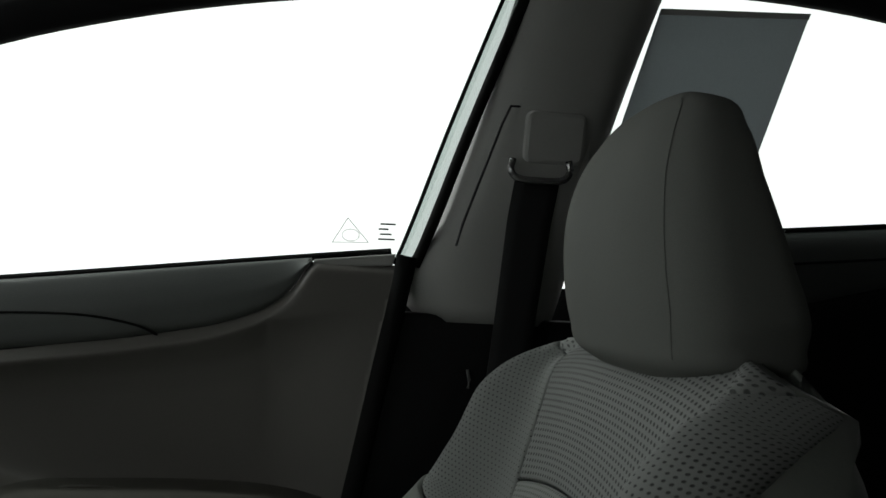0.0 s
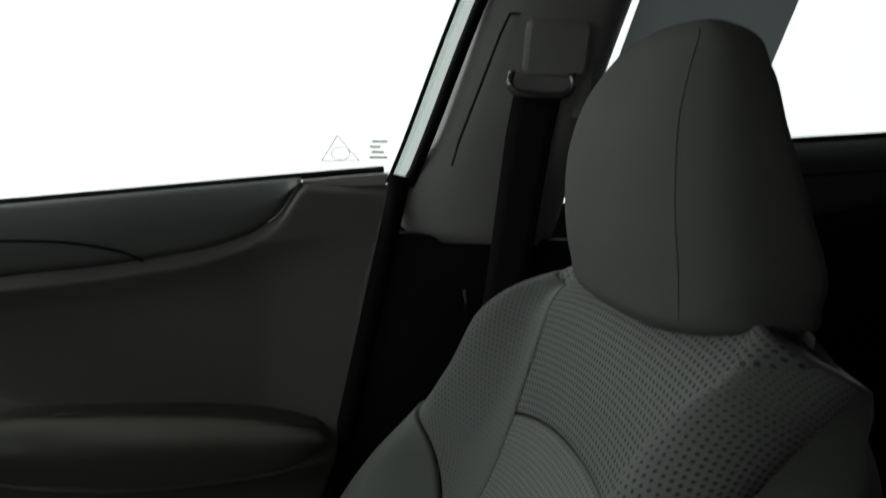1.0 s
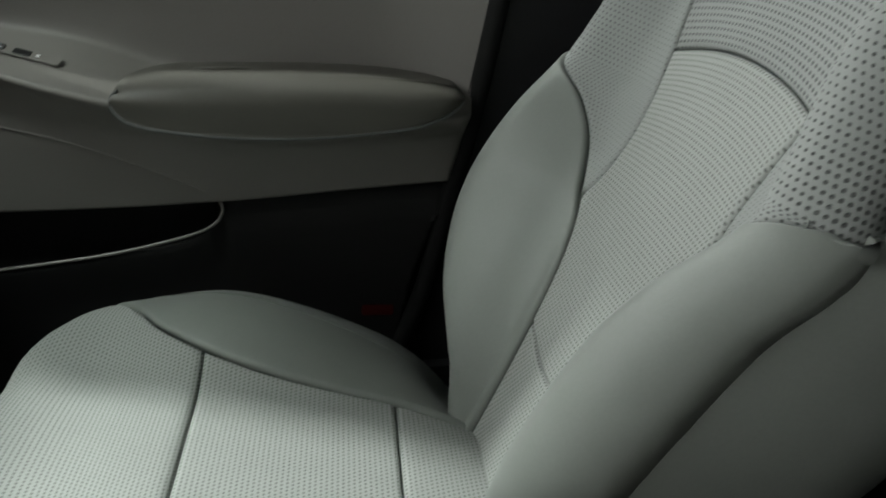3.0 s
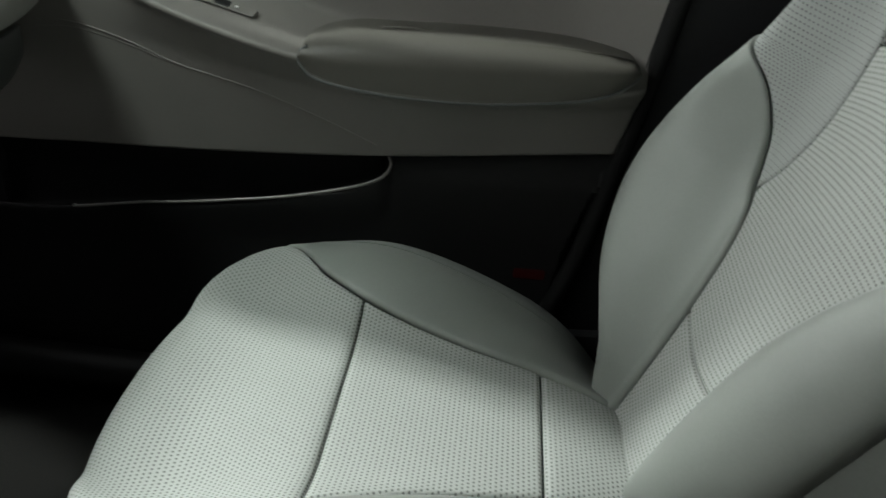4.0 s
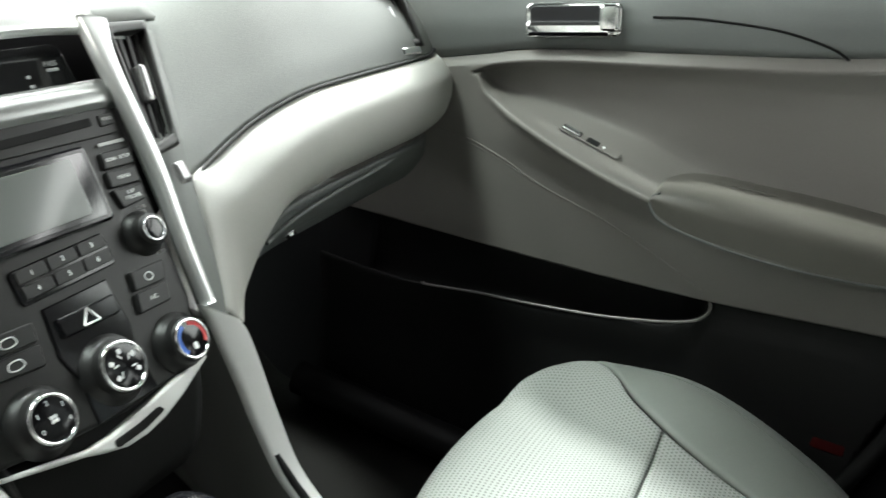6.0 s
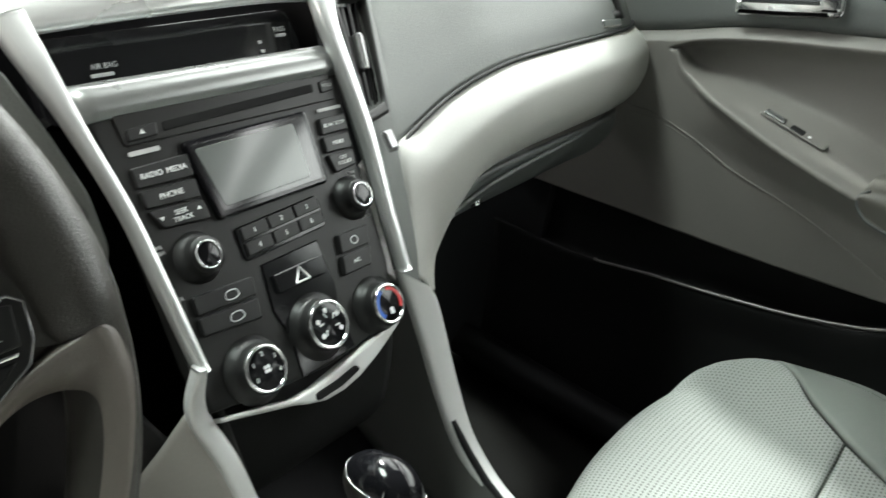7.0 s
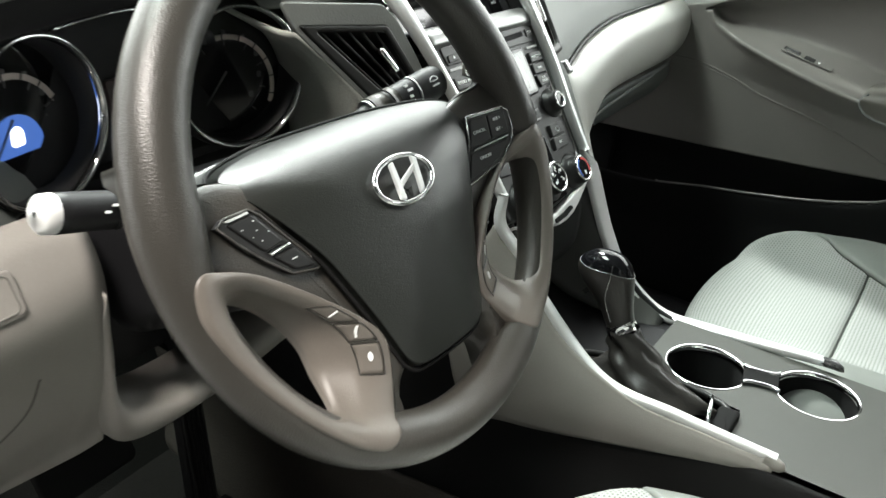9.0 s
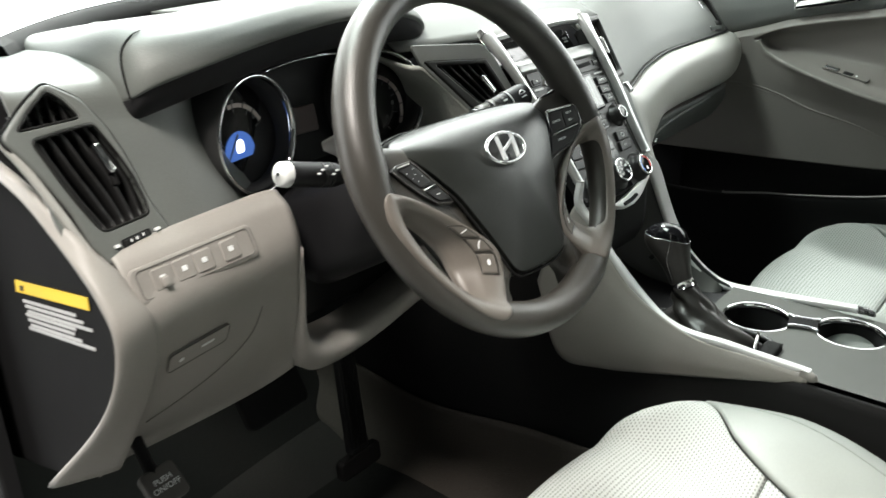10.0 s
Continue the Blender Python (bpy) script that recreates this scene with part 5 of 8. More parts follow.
# radio
on_stack("cd_panel", quad([(-0.088, 0.158), (0.092, 0.158), (0.092, 0.178), (-0.089, 0.178)], 0.003), 0.0016, STACK, ST, 0.001)
on_stack("cd_slot", quad([(-0.059, 0.1625), (0.071, 0.1665), (0.071, 0.1725), (-0.058, 0.1685)], 0.001), 0.0024, RUBBER, ST, 0.0004)
ej = on_stack("eject_button", quad([(-0.085, 0.160), (-0.064, 0.161), (-0.063, 0.169), (-0.084, 0.168)]), 0.0032, KEY, ST)
on_stack("eject_mark", [(-0.0765, 0.1635), (-0.0725, 0.1635), (-0.0745, 0.1665)], 0.0036, INK, ej, 0.0002)
fo = on_stack("info_button", quad([(0.077, 0.164), (0.091, 0.165), (0.092, 0.174), (0.078, 0.173)]), 0.0032, KEY, ST)
words("label_mark", "FOLD", 0.0036, INK_GREY, shifted(SM, 0.0845, 0.169, 0.0034), fo)
on_stack("screen_bezel", quad([(-0.0450, 0.0985), (0.0525, 0.1000), (0.0545, 0.1545), (-0.0515, 0.1530)], 0.003), 0.005, PIANO, ST, 0.002, label="gloss black screen surround")
on_stack("screen", quad([(-0.0380, 0.1060), (0.0370, 0.1080), (0.0385, 0.1475), (-0.0455, 0.1465)], 0.002), 0.0056, LCD, ST, 0.0004, label="grey unlit radio screen")
on_stack("screen_frame", quad([(-0.0410, 0.1030), (0.0480, 0.1040), (0.0500, 0.1505), (-0.0485, 0.1495)], 0.002), 0.0052, SMOKE, ST, 0.0004)


def key(points, text="", size=0.0045, mark=None, height=0.0035):
    k = on_stack("button", quad(points), height, KEY, ST, 0.0012)
    c = np.mean(points, 0)
    if text:
        words("button_text", text, size, INK, shifted(SM, c[0], c[1], height + 0.0002), k)
    return k


key([(-0.0905, 0.1315), (-0.051, 0.1305), (-0.0495, 0.1455), (-0.0905, 0.1445)], "RADIO  MEDIA", 0.0050)
key([(-0.0900, 0.1185), (-0.0515, 0.1165), (-0.0510, 0.1290), (-0.0905, 0.1300)], "PHONE", 0.0052)
sk = key([(-0.0840, 0.1045), (-0.0500, 0.1015), (-0.0510, 0.1150), (-0.0900, 0.1170)], "", 0)
words("button_text", "SEEK\nTRACK", 0.0044, INK, shifted(SM, -0.069, 0.1095, 0.0037), sk)
for x, d in ((-0.083, -1), (-0.056, 1)):
    part("arrow", slab("arrow", [(x - 0.0018, 0.1105 - 0.001 * d), (x + 0.0018, 0.1105 - 0.001 * d), (x, 0.1105 + 0.0015 * d)], 0.0004, INK, 0.0001, shifted(SM, 0, 0, 0.0035)), sk)
key([(0.0635, 0.134), (0.0905, 0.1335), (0.0925, 0.146), (0.0655, 0.1465)], "SCAN  SETUP", 0.0036)
key([(0.0615, 0.1205), (0.0880, 0.1195), (0.0900, 0.132), (0.0630, 0.1325)], "MENU", 0.0040)
ct = key([(0.0640, 0.1045), (0.0860, 0.1065), (0.0885, 0.118), (0.0615, 0.119)], "", 0)
words("button_text", "CAT\nFOLDER", 0.0038, INK, shifted(SM, 0.0755, 0.1125, 0.0037), ct)
part("badge_print", slab("badge_print", rounded(-0.088, 0.1515, -0.066, 0.1545, 0.0012, 3), 0.0004, INK_GREY, 0.0001, shifted(SM, 0, 0, 0.0016)), ST)
part("badge_print", slab("badge_print", rounded(0.068, 0.1508, 0.092, 0.1532, 0.001, 3), 0.0004, INK_GREY, 0.0001, shifted(SM, 0, 0, 0.0016)), ST)
pre = on_stack("preset_plate", quad([(-0.0360, 0.067), (0.0390, 0.071), (0.0390, 0.0945), (-0.0365, 0.0905)], 0.003), 0.002, PIANO, ST, 0.001, label="gloss black preset plate")
for i, t in enumerate(("1 BSM", "2", "3", "4", "5", "6")):
    c, r = i % 3, i // 3
    x0, y0 = -0.0335 + 0.0240 * c, 0.0805 + 0.0014 * c - 0.0105 * r
    k = on_stack("preset_button", quad([(x0, y0), (x0 + 0.0225, y0 + 0.0012), (x0 + 0.0225, y0 + 0.0102), (x0, y0 + 0.0090)], 0.001), 0.0038, KEY, pre, 0.0008)
    words("button_text", t if i else "1", 0.0048, INK, shifted(SM, x0 + 0.011, y0 + 0.0051, 0.0040), k)


def knob(x, y, r, h, name, label, chrome_r, face_mat=PIANO, skirt=1.35):
    o = shifted(SM, x, y, 0)
    k = part(name, lathe(name, [(r * skirt, 0.0), (r * skirt, 0.001), (r * 1.12, 0.004), (r * 1.04, 0.006), (r, h * 0.55), (r * 0.97, h - 0.002), (r * 0.93, h), (0.0, h)], KEY, o), ST, label)
    part("knob_ring", lathe("knob_ring", [(chrome_r, h - 0.0006), (chrome_r, h + 0.0012), (chrome_r * 0.94, h + 0.0018), (chrome_r * 0.87, h + 0.0012), (chrome_r * 0.85, h - 0.0004)], CHROME, o), k, "chrome ring")
    part("knob_face", lathe("knob_face", [(chrome_r * 0.86, h + 0.0004), (chrome_r * 0.5, h + 0.0009), (0.0, h + 0.0010)], face_mat, o), k)
    return k, o, h


knob(-0.068, 0.081, 0.0125, 0.013, "volume_knob", "black volume knob with chrome ring", 0.0092)
knob(0.0715, 0.0835, 0.0125, 0.013, "tuning_knob", "black tuning knob with chrome ring", 0.0092)
fan, fm, fh = knob(-0.059, 0.000, 0.0170, 0.014, "fan_knob", "black fan knob with chrome ring", 0.0158)
mode, mm_, mh = knob(0.000, 0.0075, 0.0185, 0.014, "vent_mode_knob", "black air-direction knob with chrome ring", 0.0172)
temp, tm_, th_ = knob(0.059, 0.001, 0.0170, 0.014, "temperature_knob", "black temperature knob with blue and red arc", 0.0150)
for i, t in enumerate(("0", "1", "2", "3", "4")):
    a = radians(205 - 57 * i)
    words("knob_text", t, 0.0042, INK, shifted(fm, 0.0103 * math.cos(a), 0.0103 * math.sin(a), fh + 0.0012), fan)
for a in range(0, 360, 90):
    part("fan_blade", slab("fan_blade", disc(0.0018 * math.cos(radians(a + 45)), 0.0018 * math.sin(radians(a + 45)), 0.0013, 12), 0.0003, INK, 0.0001, shifted(fm, 0, 0, fh + 0.0011)), fan)
for i in range(5):
    a = radians(215 - 62 * i)
    part("mode_mark", slab("mode_mark", rounded(-0.0018, -0.0016, 0.0018, 0.0016, 0.0008, 2), 0.0003, INK, 0.0001, shifted(mm_, 0.0100 * math.cos(a), 0.0100 * math.sin(a), mh + 0.0011) @ Matrix.Rotation(a, 4, "Z")), mode)
    part("mode_stroke", slab("mode_stroke", rounded(-0.0022, -0.0005, 0.0022, 0.0005, 0.0003, 2), 0.0003, INK, 0.0001, shifted(mm_, 0.0068 * math.cos(a + 0.2), 0.0068 * math.sin(a + 0.2), mh + 0.0011) @ Matrix.Rotation(a + 0.6, 4, "Z")), mode)


def arc_plate(r0, r1, a0, a1, n=20):
    o = [(r1 * math.cos(radians(a)), r1 * math.sin(radians(a))) for a in np.linspace(a0, a1, n)]
    i = [(r0 * math.cos(radians(a)), r0 * math.sin(radians(a))) for a in np.linspace(a1, a0, n)]
    return o + i


part("red_arc", slab("red_arc", arc_plate(0.0100, 0.0128, -30, 85), 0.0004, RED, 0.0001, shifted(tm_, 0, 0, th_ + 0.0006)), temp, "red warm arc")
part("blue_arc", slab("blue_arc", arc_plate(0.0100, 0.0128, 110, 225), 0.0004, BLUE, 0.0001, shifted(tm_, 0, 0, th_ + 0.0006)), temp, "blue cold arc")
part("temp_mark", slab("temp_mark", rounded(-0.002, -0.008, 0.002, -0.003, 0.0008, 2), 0.0004, INK, 0.0001, shifted(tm_, 0, 0, th_ + 0.0009)), temp)
words("print", "PWR\nPUSH", 0.0036, INK_GREY, shifted(SM, -0.0925, 0.0925, 0.0004), ST)
words("print", "VOL", 0.0036, INK_GREY, shifted(SM, -0.0905, 0.0605, 0.0004), ST)
words("print", "TUNE\nFILE", 0.0034, INK_GREY, shifted(SM, 0.0800, 0.1000, 0.0004), ST)
words("print", "AUTO", 0.0034, INK_GREY, shifted(SM, 0.0795, 0.0665, 0.0004), ST)
on_stack("centre_column", [(-0.026, 0.062), (0.026, 0.064), (0.028, 0.03), (0.024, 0.012), (0.026, -0.018), (-0.026, -0.020), (-0.024, 0.01), (-0.030, 0.03)], 0.0015, PIANO, ST, 0.001, label="gloss black column between the keys")
hz = on_stack("hazard_button", quad([(-0.0225, 0.039), (0.0225, 0.0395), (0.0245, 0.0535), (-0.0225, 0.0525)], 0.002), 0.0045, PIANO, ST, 0.0015, label="black hazard button with white triangle")
hzm = shifted(SM, 0, 0, 0.0045)
for p, q in ((((-0.0062, 0.0415)), (0.0062, 0.0415)), ((0.0062, 0.0415), (0.0, 0.0515)), ((0.0, 0.0515), (-0.0062, 0.0415))):
    part("triangle_side", tube("triangle_side", [hzm @ Vector((*p, 0.0003)), hzm @ Vector((*q, 0.0003))], 0.0008, INK, 6), hz)
for pts in (((-0.084, 0.0465), (-0.0385, 0.0450), (-0.037, 0.0575), (-0.0835, 0.0590)), ((-0.0855, 0.0335), (-0.0410, 0.0295), (-0.0390, 0.0435), (-0.0845, 0.0450))):
    k = key(pts, height=0.004)
    c = np.mean(pts, 0)
    loop_path = [SM @ Vector((c[0] + 0.004 + 0.0055 * math.cos(a), c[1] - 0.001 + 0.0024 * math.sin(a) + (0.0012 if math.sin(a) > 0.5 else 0), 0.0042)) for a in np.linspace(0, 2 * math.pi, 18, endpoint=False)]
    part("car_symbol", tube("car_symbol", loop_path, 0.0004, INK, 5, closed=True), k)
k1 = key(((0.0415, 0.0475), (0.0705, 0.0470), (0.0750, 0.0610), (0.0440, 0.0615)), height=0.004)
words("button_text", "A/C", 0.0042, INK, shifted(SM, 0.053, 0.039, 0.0042), key(((0.0375, 0.0320), (0.0660, 0.0320), (0.0700, 0.0455), (0.0410, 0.0460)), height=0.004))
part("demist_symbol", tube("demist_symbol", [SM @ Vector((0.057 + 0.0036 * math.cos(a), 0.054 + 0.0028 * math.sin(a), 0.0042)) for a in np.linspace(0, 2 * math.pi, 14, endpoint=False)], 0.0004, INK, 5, closed=True), k1)

# silver strips on both sides and the rails that they run into
def ribbon(name, path, width, mat, parent, side, label="", lift=0.006, count=60, skew=False):
    """A rounded strip along a path, its width across the vector side, cut square or, if skew, along that vector."""
    p = spline(path, count)
    sd = spline(side, count)
    t = np.gradient(p, axis=0)
    t /= np.linalg.norm(t, axis=1, keepdims=True)
    if not skew:
        sd = sd - (sd * t).sum(1, keepdims=True) * t
    sd /= np.linalg.norm(sd, axis=1, keepdims=True)
    n = np.cross(t, sd)
    n /= np.linalg.norm(n, axis=1, keepdims=True)
    w = spline([(v, 0) for v in width], count)[:, 0] / 2
    a = np.linspace(0, 2 * math.pi, 20, endpoint=False)
    ca, sa = np.sign(np.cos(a)) * np.abs(np.cos(a)) ** 0.5, np.sign(np.sin(a)) * np.abs(np.sin(a)) ** 0.7
    pts = p[:, None] + w[:, None, None] * ca[None, :, None] * sd[:, None] + lift * sa[None, :, None] * n[:, None]
    return part(name, grid_mesh(name, pts, mat, closed_v=True, caps=True), parent, label)


def sv(u, v, n=0.0):
    return tuple(SM @ Vector((u, v, n)))


ribbon("side_strip", [sv(-0.1285, 0.243, 0.002), sv(-0.1230, 0.21, 0.006), sv(-0.1155, 0.172, 0.007), sv(-0.1055, 0.122, 0.006), sv(-0.1010, 0.08, 0.005), sv(-0.0955, 0.014, 0.004)], (0.024, 0.017, 0.010, 0.0085, 0.0085, 0.0075), SILVER, ST, [(1, 0, 0)] * 6, "bright silver strip")
ribbon("side_strip", [sv(0.111, 0.243, 0.002), sv(0.104, 0.212, 0.006), sv(0.1035, 0.172, 0.007), sv(0.1040, 0.122, 0.006), sv(0.0985, 0.068, 0.005), sv(0.0950, 0.016, 0.004)], (0.026, 0.017, 0.0125, 0.0115, 0.010, 0.009), SILVER, ST, [(1, 0, 0)] * 6, "bright silver strip")
ribbon("top_bar", [sv(-0.130, 0.242, -0.003), sv(-0.06, 0.246, 0.0), sv(0, 0.248, 0.002), sv(0.06, 0.248, 0.0), sv(0.114, 0.244, -0.003)], (0.020, 0.024, 0.026, 0.024, 0.020), SILVER, ST, [(0, 0.658, 0.753)] * 5, "bright silver top bar")
# dark cheek between the strip and the pale sweep, and the upright vent in it
cheek = [[sv(0.091, 0.012, 0.001), (0.104, 0.066, 0.490), (0.120, 0.0645, 0.482)], [sv(0.095, 0.06, 0.001), (0.114, 0.088, 0.527), (0.131, 0.090, 0.526)], [sv(0.100, 0.12, 0.0), (0.123, 0.118, 0.577), (0.142, 0.123, 0.578)], [sv(0.103, 0.18, 0.0), (0.132, 0.150, 0.624), (0.160, 0.155, 0.620)], [sv(0.112, 0.238, -0.002), (0.155, 0.205, 0.680), (0.19, 0.21, 0.674)]]
part("right_cheek", opened(grid_mesh("right_cheek", sheet(cheek, 90, 40), DASH, thick=0.004, flip=True), [(0.114, 0.609), (0.135, 0.612), (0.165, 0.674), (0.132, 0.674)]), ST, "dark grey cheek beside the stack")
vent("vent_centre", "upright centre vent with silver edge", [(0.112, 0.136, 0.607), (0.137, 0.142, 0.610), (0.168, 0.200, 0.676), (0.131, 0.196, 0.676)], 4, (0.55, 0.52), STACK, 0.005, ST)
part("vent_wheel", slab("vent_wheel", rounded(-0.006, -0.009, 0.006, 0.009, 0.003), 0.004, GUN, 0.003, frame_of((0.122, 0.116, 0.590), (1, 0, 0), (0.1, 0.66, 0.75))), ST)
# silver chin with a slot
chin = [(-0.096, -0.0165), (-0.063, -0.0235), (-0.040, -0.0290), (-0.022, -0.0290), (0.014, -0.0235), (0.045, -0.0185), (0.074, -0.0135), (0.073, -0.0180), (0.057, -0.0250), (0.040, -0.0320), (0.020, -0.0385), (0.002, -0.0415), (-0.015, -0.0415), (-0.030, -0.0375), (-0.042, -0.0330), (-0.062, -0.0280), (-0.095, -0.0195)]
ch = on_stack("chin", chin, 0.010, SATIN, ST, 0.0022, -0.006, "silver chin under the climate controls")
on_stack("chin_slot", soft_outline([(-0.024, -0.0385), (0.0, -0.0375), (0.020, -0.0335), (0.017, -0.0290), (-0.002, -0.0320), (-0.024, -0.0330)], 0.003), 0.006, RUBBER, ch, 0.001)
lowrows = [[sv(x, -0.016, -0.004), sv(x * 0.95, -0.040, -0.012), sv(x * 0.9, -0.075, -0.035), (x * 0.9, 0.06, 0.38)] for x in (-0.098, -0.05, 0, 0.04, 0.072)]
part("lower_cover", grid_mesh("lower_cover", sheet(lowrows, 16, 14), RUBBER, thick=0.004, flip=True), ST, "black cover below the chin")

# left cheek and centre-left vent, in one slanting plane beside the stack
VM = frame_of((-0.250, 0.195, 0.673), (0.9687, -0.2345, -0.0816), (0.1375, 0.2332, 0.9627))
V_OUT = soft_outline([(0.0, 0.0), (0.097, 0.0), (0.118, -0.030), (0.150, -0.078), (0.140, -0.096), (0.103, -0.096), (0.072, -0.064)], 0.004)
V_IN = soft_outline([(0.017, -0.005), (0.093, -0.005), (0.114, -0.034), (0.141, -0.074), (0.110, -0.081), (0.085, -0.059)], 0.003)
part("left_cheek", holed_plate("left_cheek", soft_outline([(-0.016, 0.020), (0.094, 0.020), (0.112, 0.004), (0.133, -0.030), (0.152, -0.066), (0.162, -0.100), (0.150, -0.150), (0.120, -0.150), (0.098, -0.102), (0.068, -0.068), (-0.004, -0.003)], 0.006), [V_OUT], 0.005, DASH, 0.0015, VM, -0.006), ST, "dark grey cheek beside the stack")
GRAINED = material("grained_panel", (0.36, 0.37, 0.34), 0.55, grain=0.25, grain_size=700, bump=0.9, bump_size=420)
tri = [[tuple(VM @ Vector((0.0, -0.004, -0.003))), (-0.252, 0.225, 0.668), (-0.252, 0.30, 0.680)], [tuple(VM @ Vector((0.036, -0.034, -0.003))), (-0.222, 0.210, 0.636), (-0.200, 0.29, 0.650)], [tuple(VM @ Vector((0.070, -0.066, -0.003))), (-0.200, 0.200, 0.596), (-0.178, 0.29, 0.610)], [tuple(VM @ Vector((0.100, -0.100, -0.003))), (-0.185, 0.190, 0.560), (-0.168, 0.29, 0.575)], [tuple(VM @ Vector((0.120, -0.150, -0.003))), (-0.18, 0.18, 0.51), (-0.165, 0.28, 0.51)]]
part("grained_panel", grid_mesh("grained_panel", sheet(tri, 30, 12), GRAINED, thick=0.004), ST, "pale grained panel between gauge and vent")
vdc = part("vent_driver_centre", holed_plate("vent_driver_centre", V_OUT, [V_IN], 0.006, STACK, 0.0018, VM, -0.004), ST, "slanted centre vent with dark vanes")
duct(V_IN, VM, vdc, [(0.017, -0.005), (0.085, -0.059), (0.110, -0.081)], [(0.093, -0.005), (0.114, -0.034), (0.141, -0.074)], 5, 0.024)
vent_tab(VM, (0.084, -0.0205), (0.103, -0.042), vdc, 0.0060, 0.001)

# ---- console ----
CON = thing("centre_console", "grey centre console with silver rails, shifter and cup holders", "centre console", (0, 0, 0))
RAIL_R = [(0.1075, 0.0655, 0.494), (0.118, 0.061, 0.471), (0.128, 0.050, 0.430), (0.1325, 0.033, 0.388), (0.1325, 0.003, 0.344), (0.132, -0.050, 0.311), (0.132, -0.12, 0.312), (0.129, -0.245, 0.324)]
RAIL_L = [(-0.0965, 0.064, 0.509), (-0.1005, 0.062, 0.478), (-0.0935, 0.040, 0.447), (-0.090, 0.008, 0.403), (-0.089, -0.068, 0.340), (-0.086, -0.151, 0.331), (-0.078, -0.245, 0.322)]
ribbon("rail", RAIL_R, (0.050, 0.042, 0.033, 0.028, 0.024, 0.020, 0.018, 0.011), SATIN, CON, [(0.82, -0.1, -0.57), (0.9, -0.05, -0.4), (1, 0, -0.15), (1, 0, 0), (1, 0, 0), (1, 0, 0), (1, 0, 0), (1, 0, 0)], "satin silver console rail", 0.005, 70, True)
ribbon("rail", RAIL_L, (0.007, 0.013, 0.014, 0.014, 0.013, 0.012, 0.011), SATIN, CON, [(1, 0, 0)] * 7, "satin silver console rail", 0.005, 70)
part("rail_tip", tube("rail_tip", [(0.129, -0.243, 0.324), (0.1285, -0.256, 0.3245), (0.128, -0.264, 0.3225), (0.128, -0.267, 0.320)], [0.0056, 0.0056, 0.004, 0.0008], GUN, 12), CON, "grey rail tip")
part("rail_tip", tube("rail_tip", [(-0.081, -0.235, 0.320), (-0.081, -0.246, 0.319), (-0.0805, -0.252, 0.3175), (-0.080, -0.255, 0.316)], [0.0066, 0.0068, 0.0050, 0.001], LOWER, 12), CON)
# pale side skin under the driver's rail
skin = [[(-0.106, 0.066, 0.478), (-0.117, 0.075, 0.452), (-0.130, 0.09, 0.415), (-0.138, 0.10, 0.37)], [(-0.100, 0.035, 0.440), (-0.112, 0.04, 0.40), (-0.122, 0.06, 0.33), (-0.122, 0.075, 0.262)], [(-0.098, -0.02, 0.375), (-0.106, -0.015, 0.345), (-0.110, 0.0, 0.30), (-0.108, 0.015, 0.252)],
        [(-0.096, -0.10, 0.335), (-0.101, -0.10, 0.32), (-0.103, -0.098, 0.30), (-0.100, -0.095, 0.276)], [(-0.092, -0.18, 0.328), (-0.096, -0.18, 0.32), (-0.097, -0.18, 0.308), (-0.094, -0.18, 0.297)], [(-0.084, -0.245, 0.322), (-0.087, -0.245, 0.318), (-0.088, -0.245, 0.314), (-0.086, -0.245, 0.310)]]
part("side_skin", grid_mesh("side_skin", sheet(skin, 50, 20), LOWER, thick=0.006, flip=True), CON, "warm grey console side")
for k, x in ((-1, -0.090), (1, 0.128)):
    low_side = [[(x, 0.66, 0.45), (x + k * 0.02, 0.66, 0.25), (x + k * 0.03, 0.66, -0.04)], [(x, 0.20, 0.42), (x + k * 0.02, 0.20, 0.2), (x + k * 0.03, 0.20, -0.04)], [(x, 0.06, 0.40), (x + k * 0.012, 0.06, 0.2), (x + k * 0.025, 0.06, -0.04)], [(x, -0.06, 0.315), (x + k * 0.008, -0.06, 0.2), (x + k * 0.02, -0.06, -0.04)], [(x, -0.25, 0.312), (x + k * 0.004, -0.25, 0.2), (x + k * 0.015, -0.25, -0.04)], [(x, -0.62, 0.31), (x, -0.62, 0.2), (x + k * 0.01, -0.62, -0.04)]]
    part("low_side", grid_mesh("low_side", sheet(low_side, 30, 14), DOOR_LOW, thick=0.005, flip=(k < 0)), CON, "black lower console side")
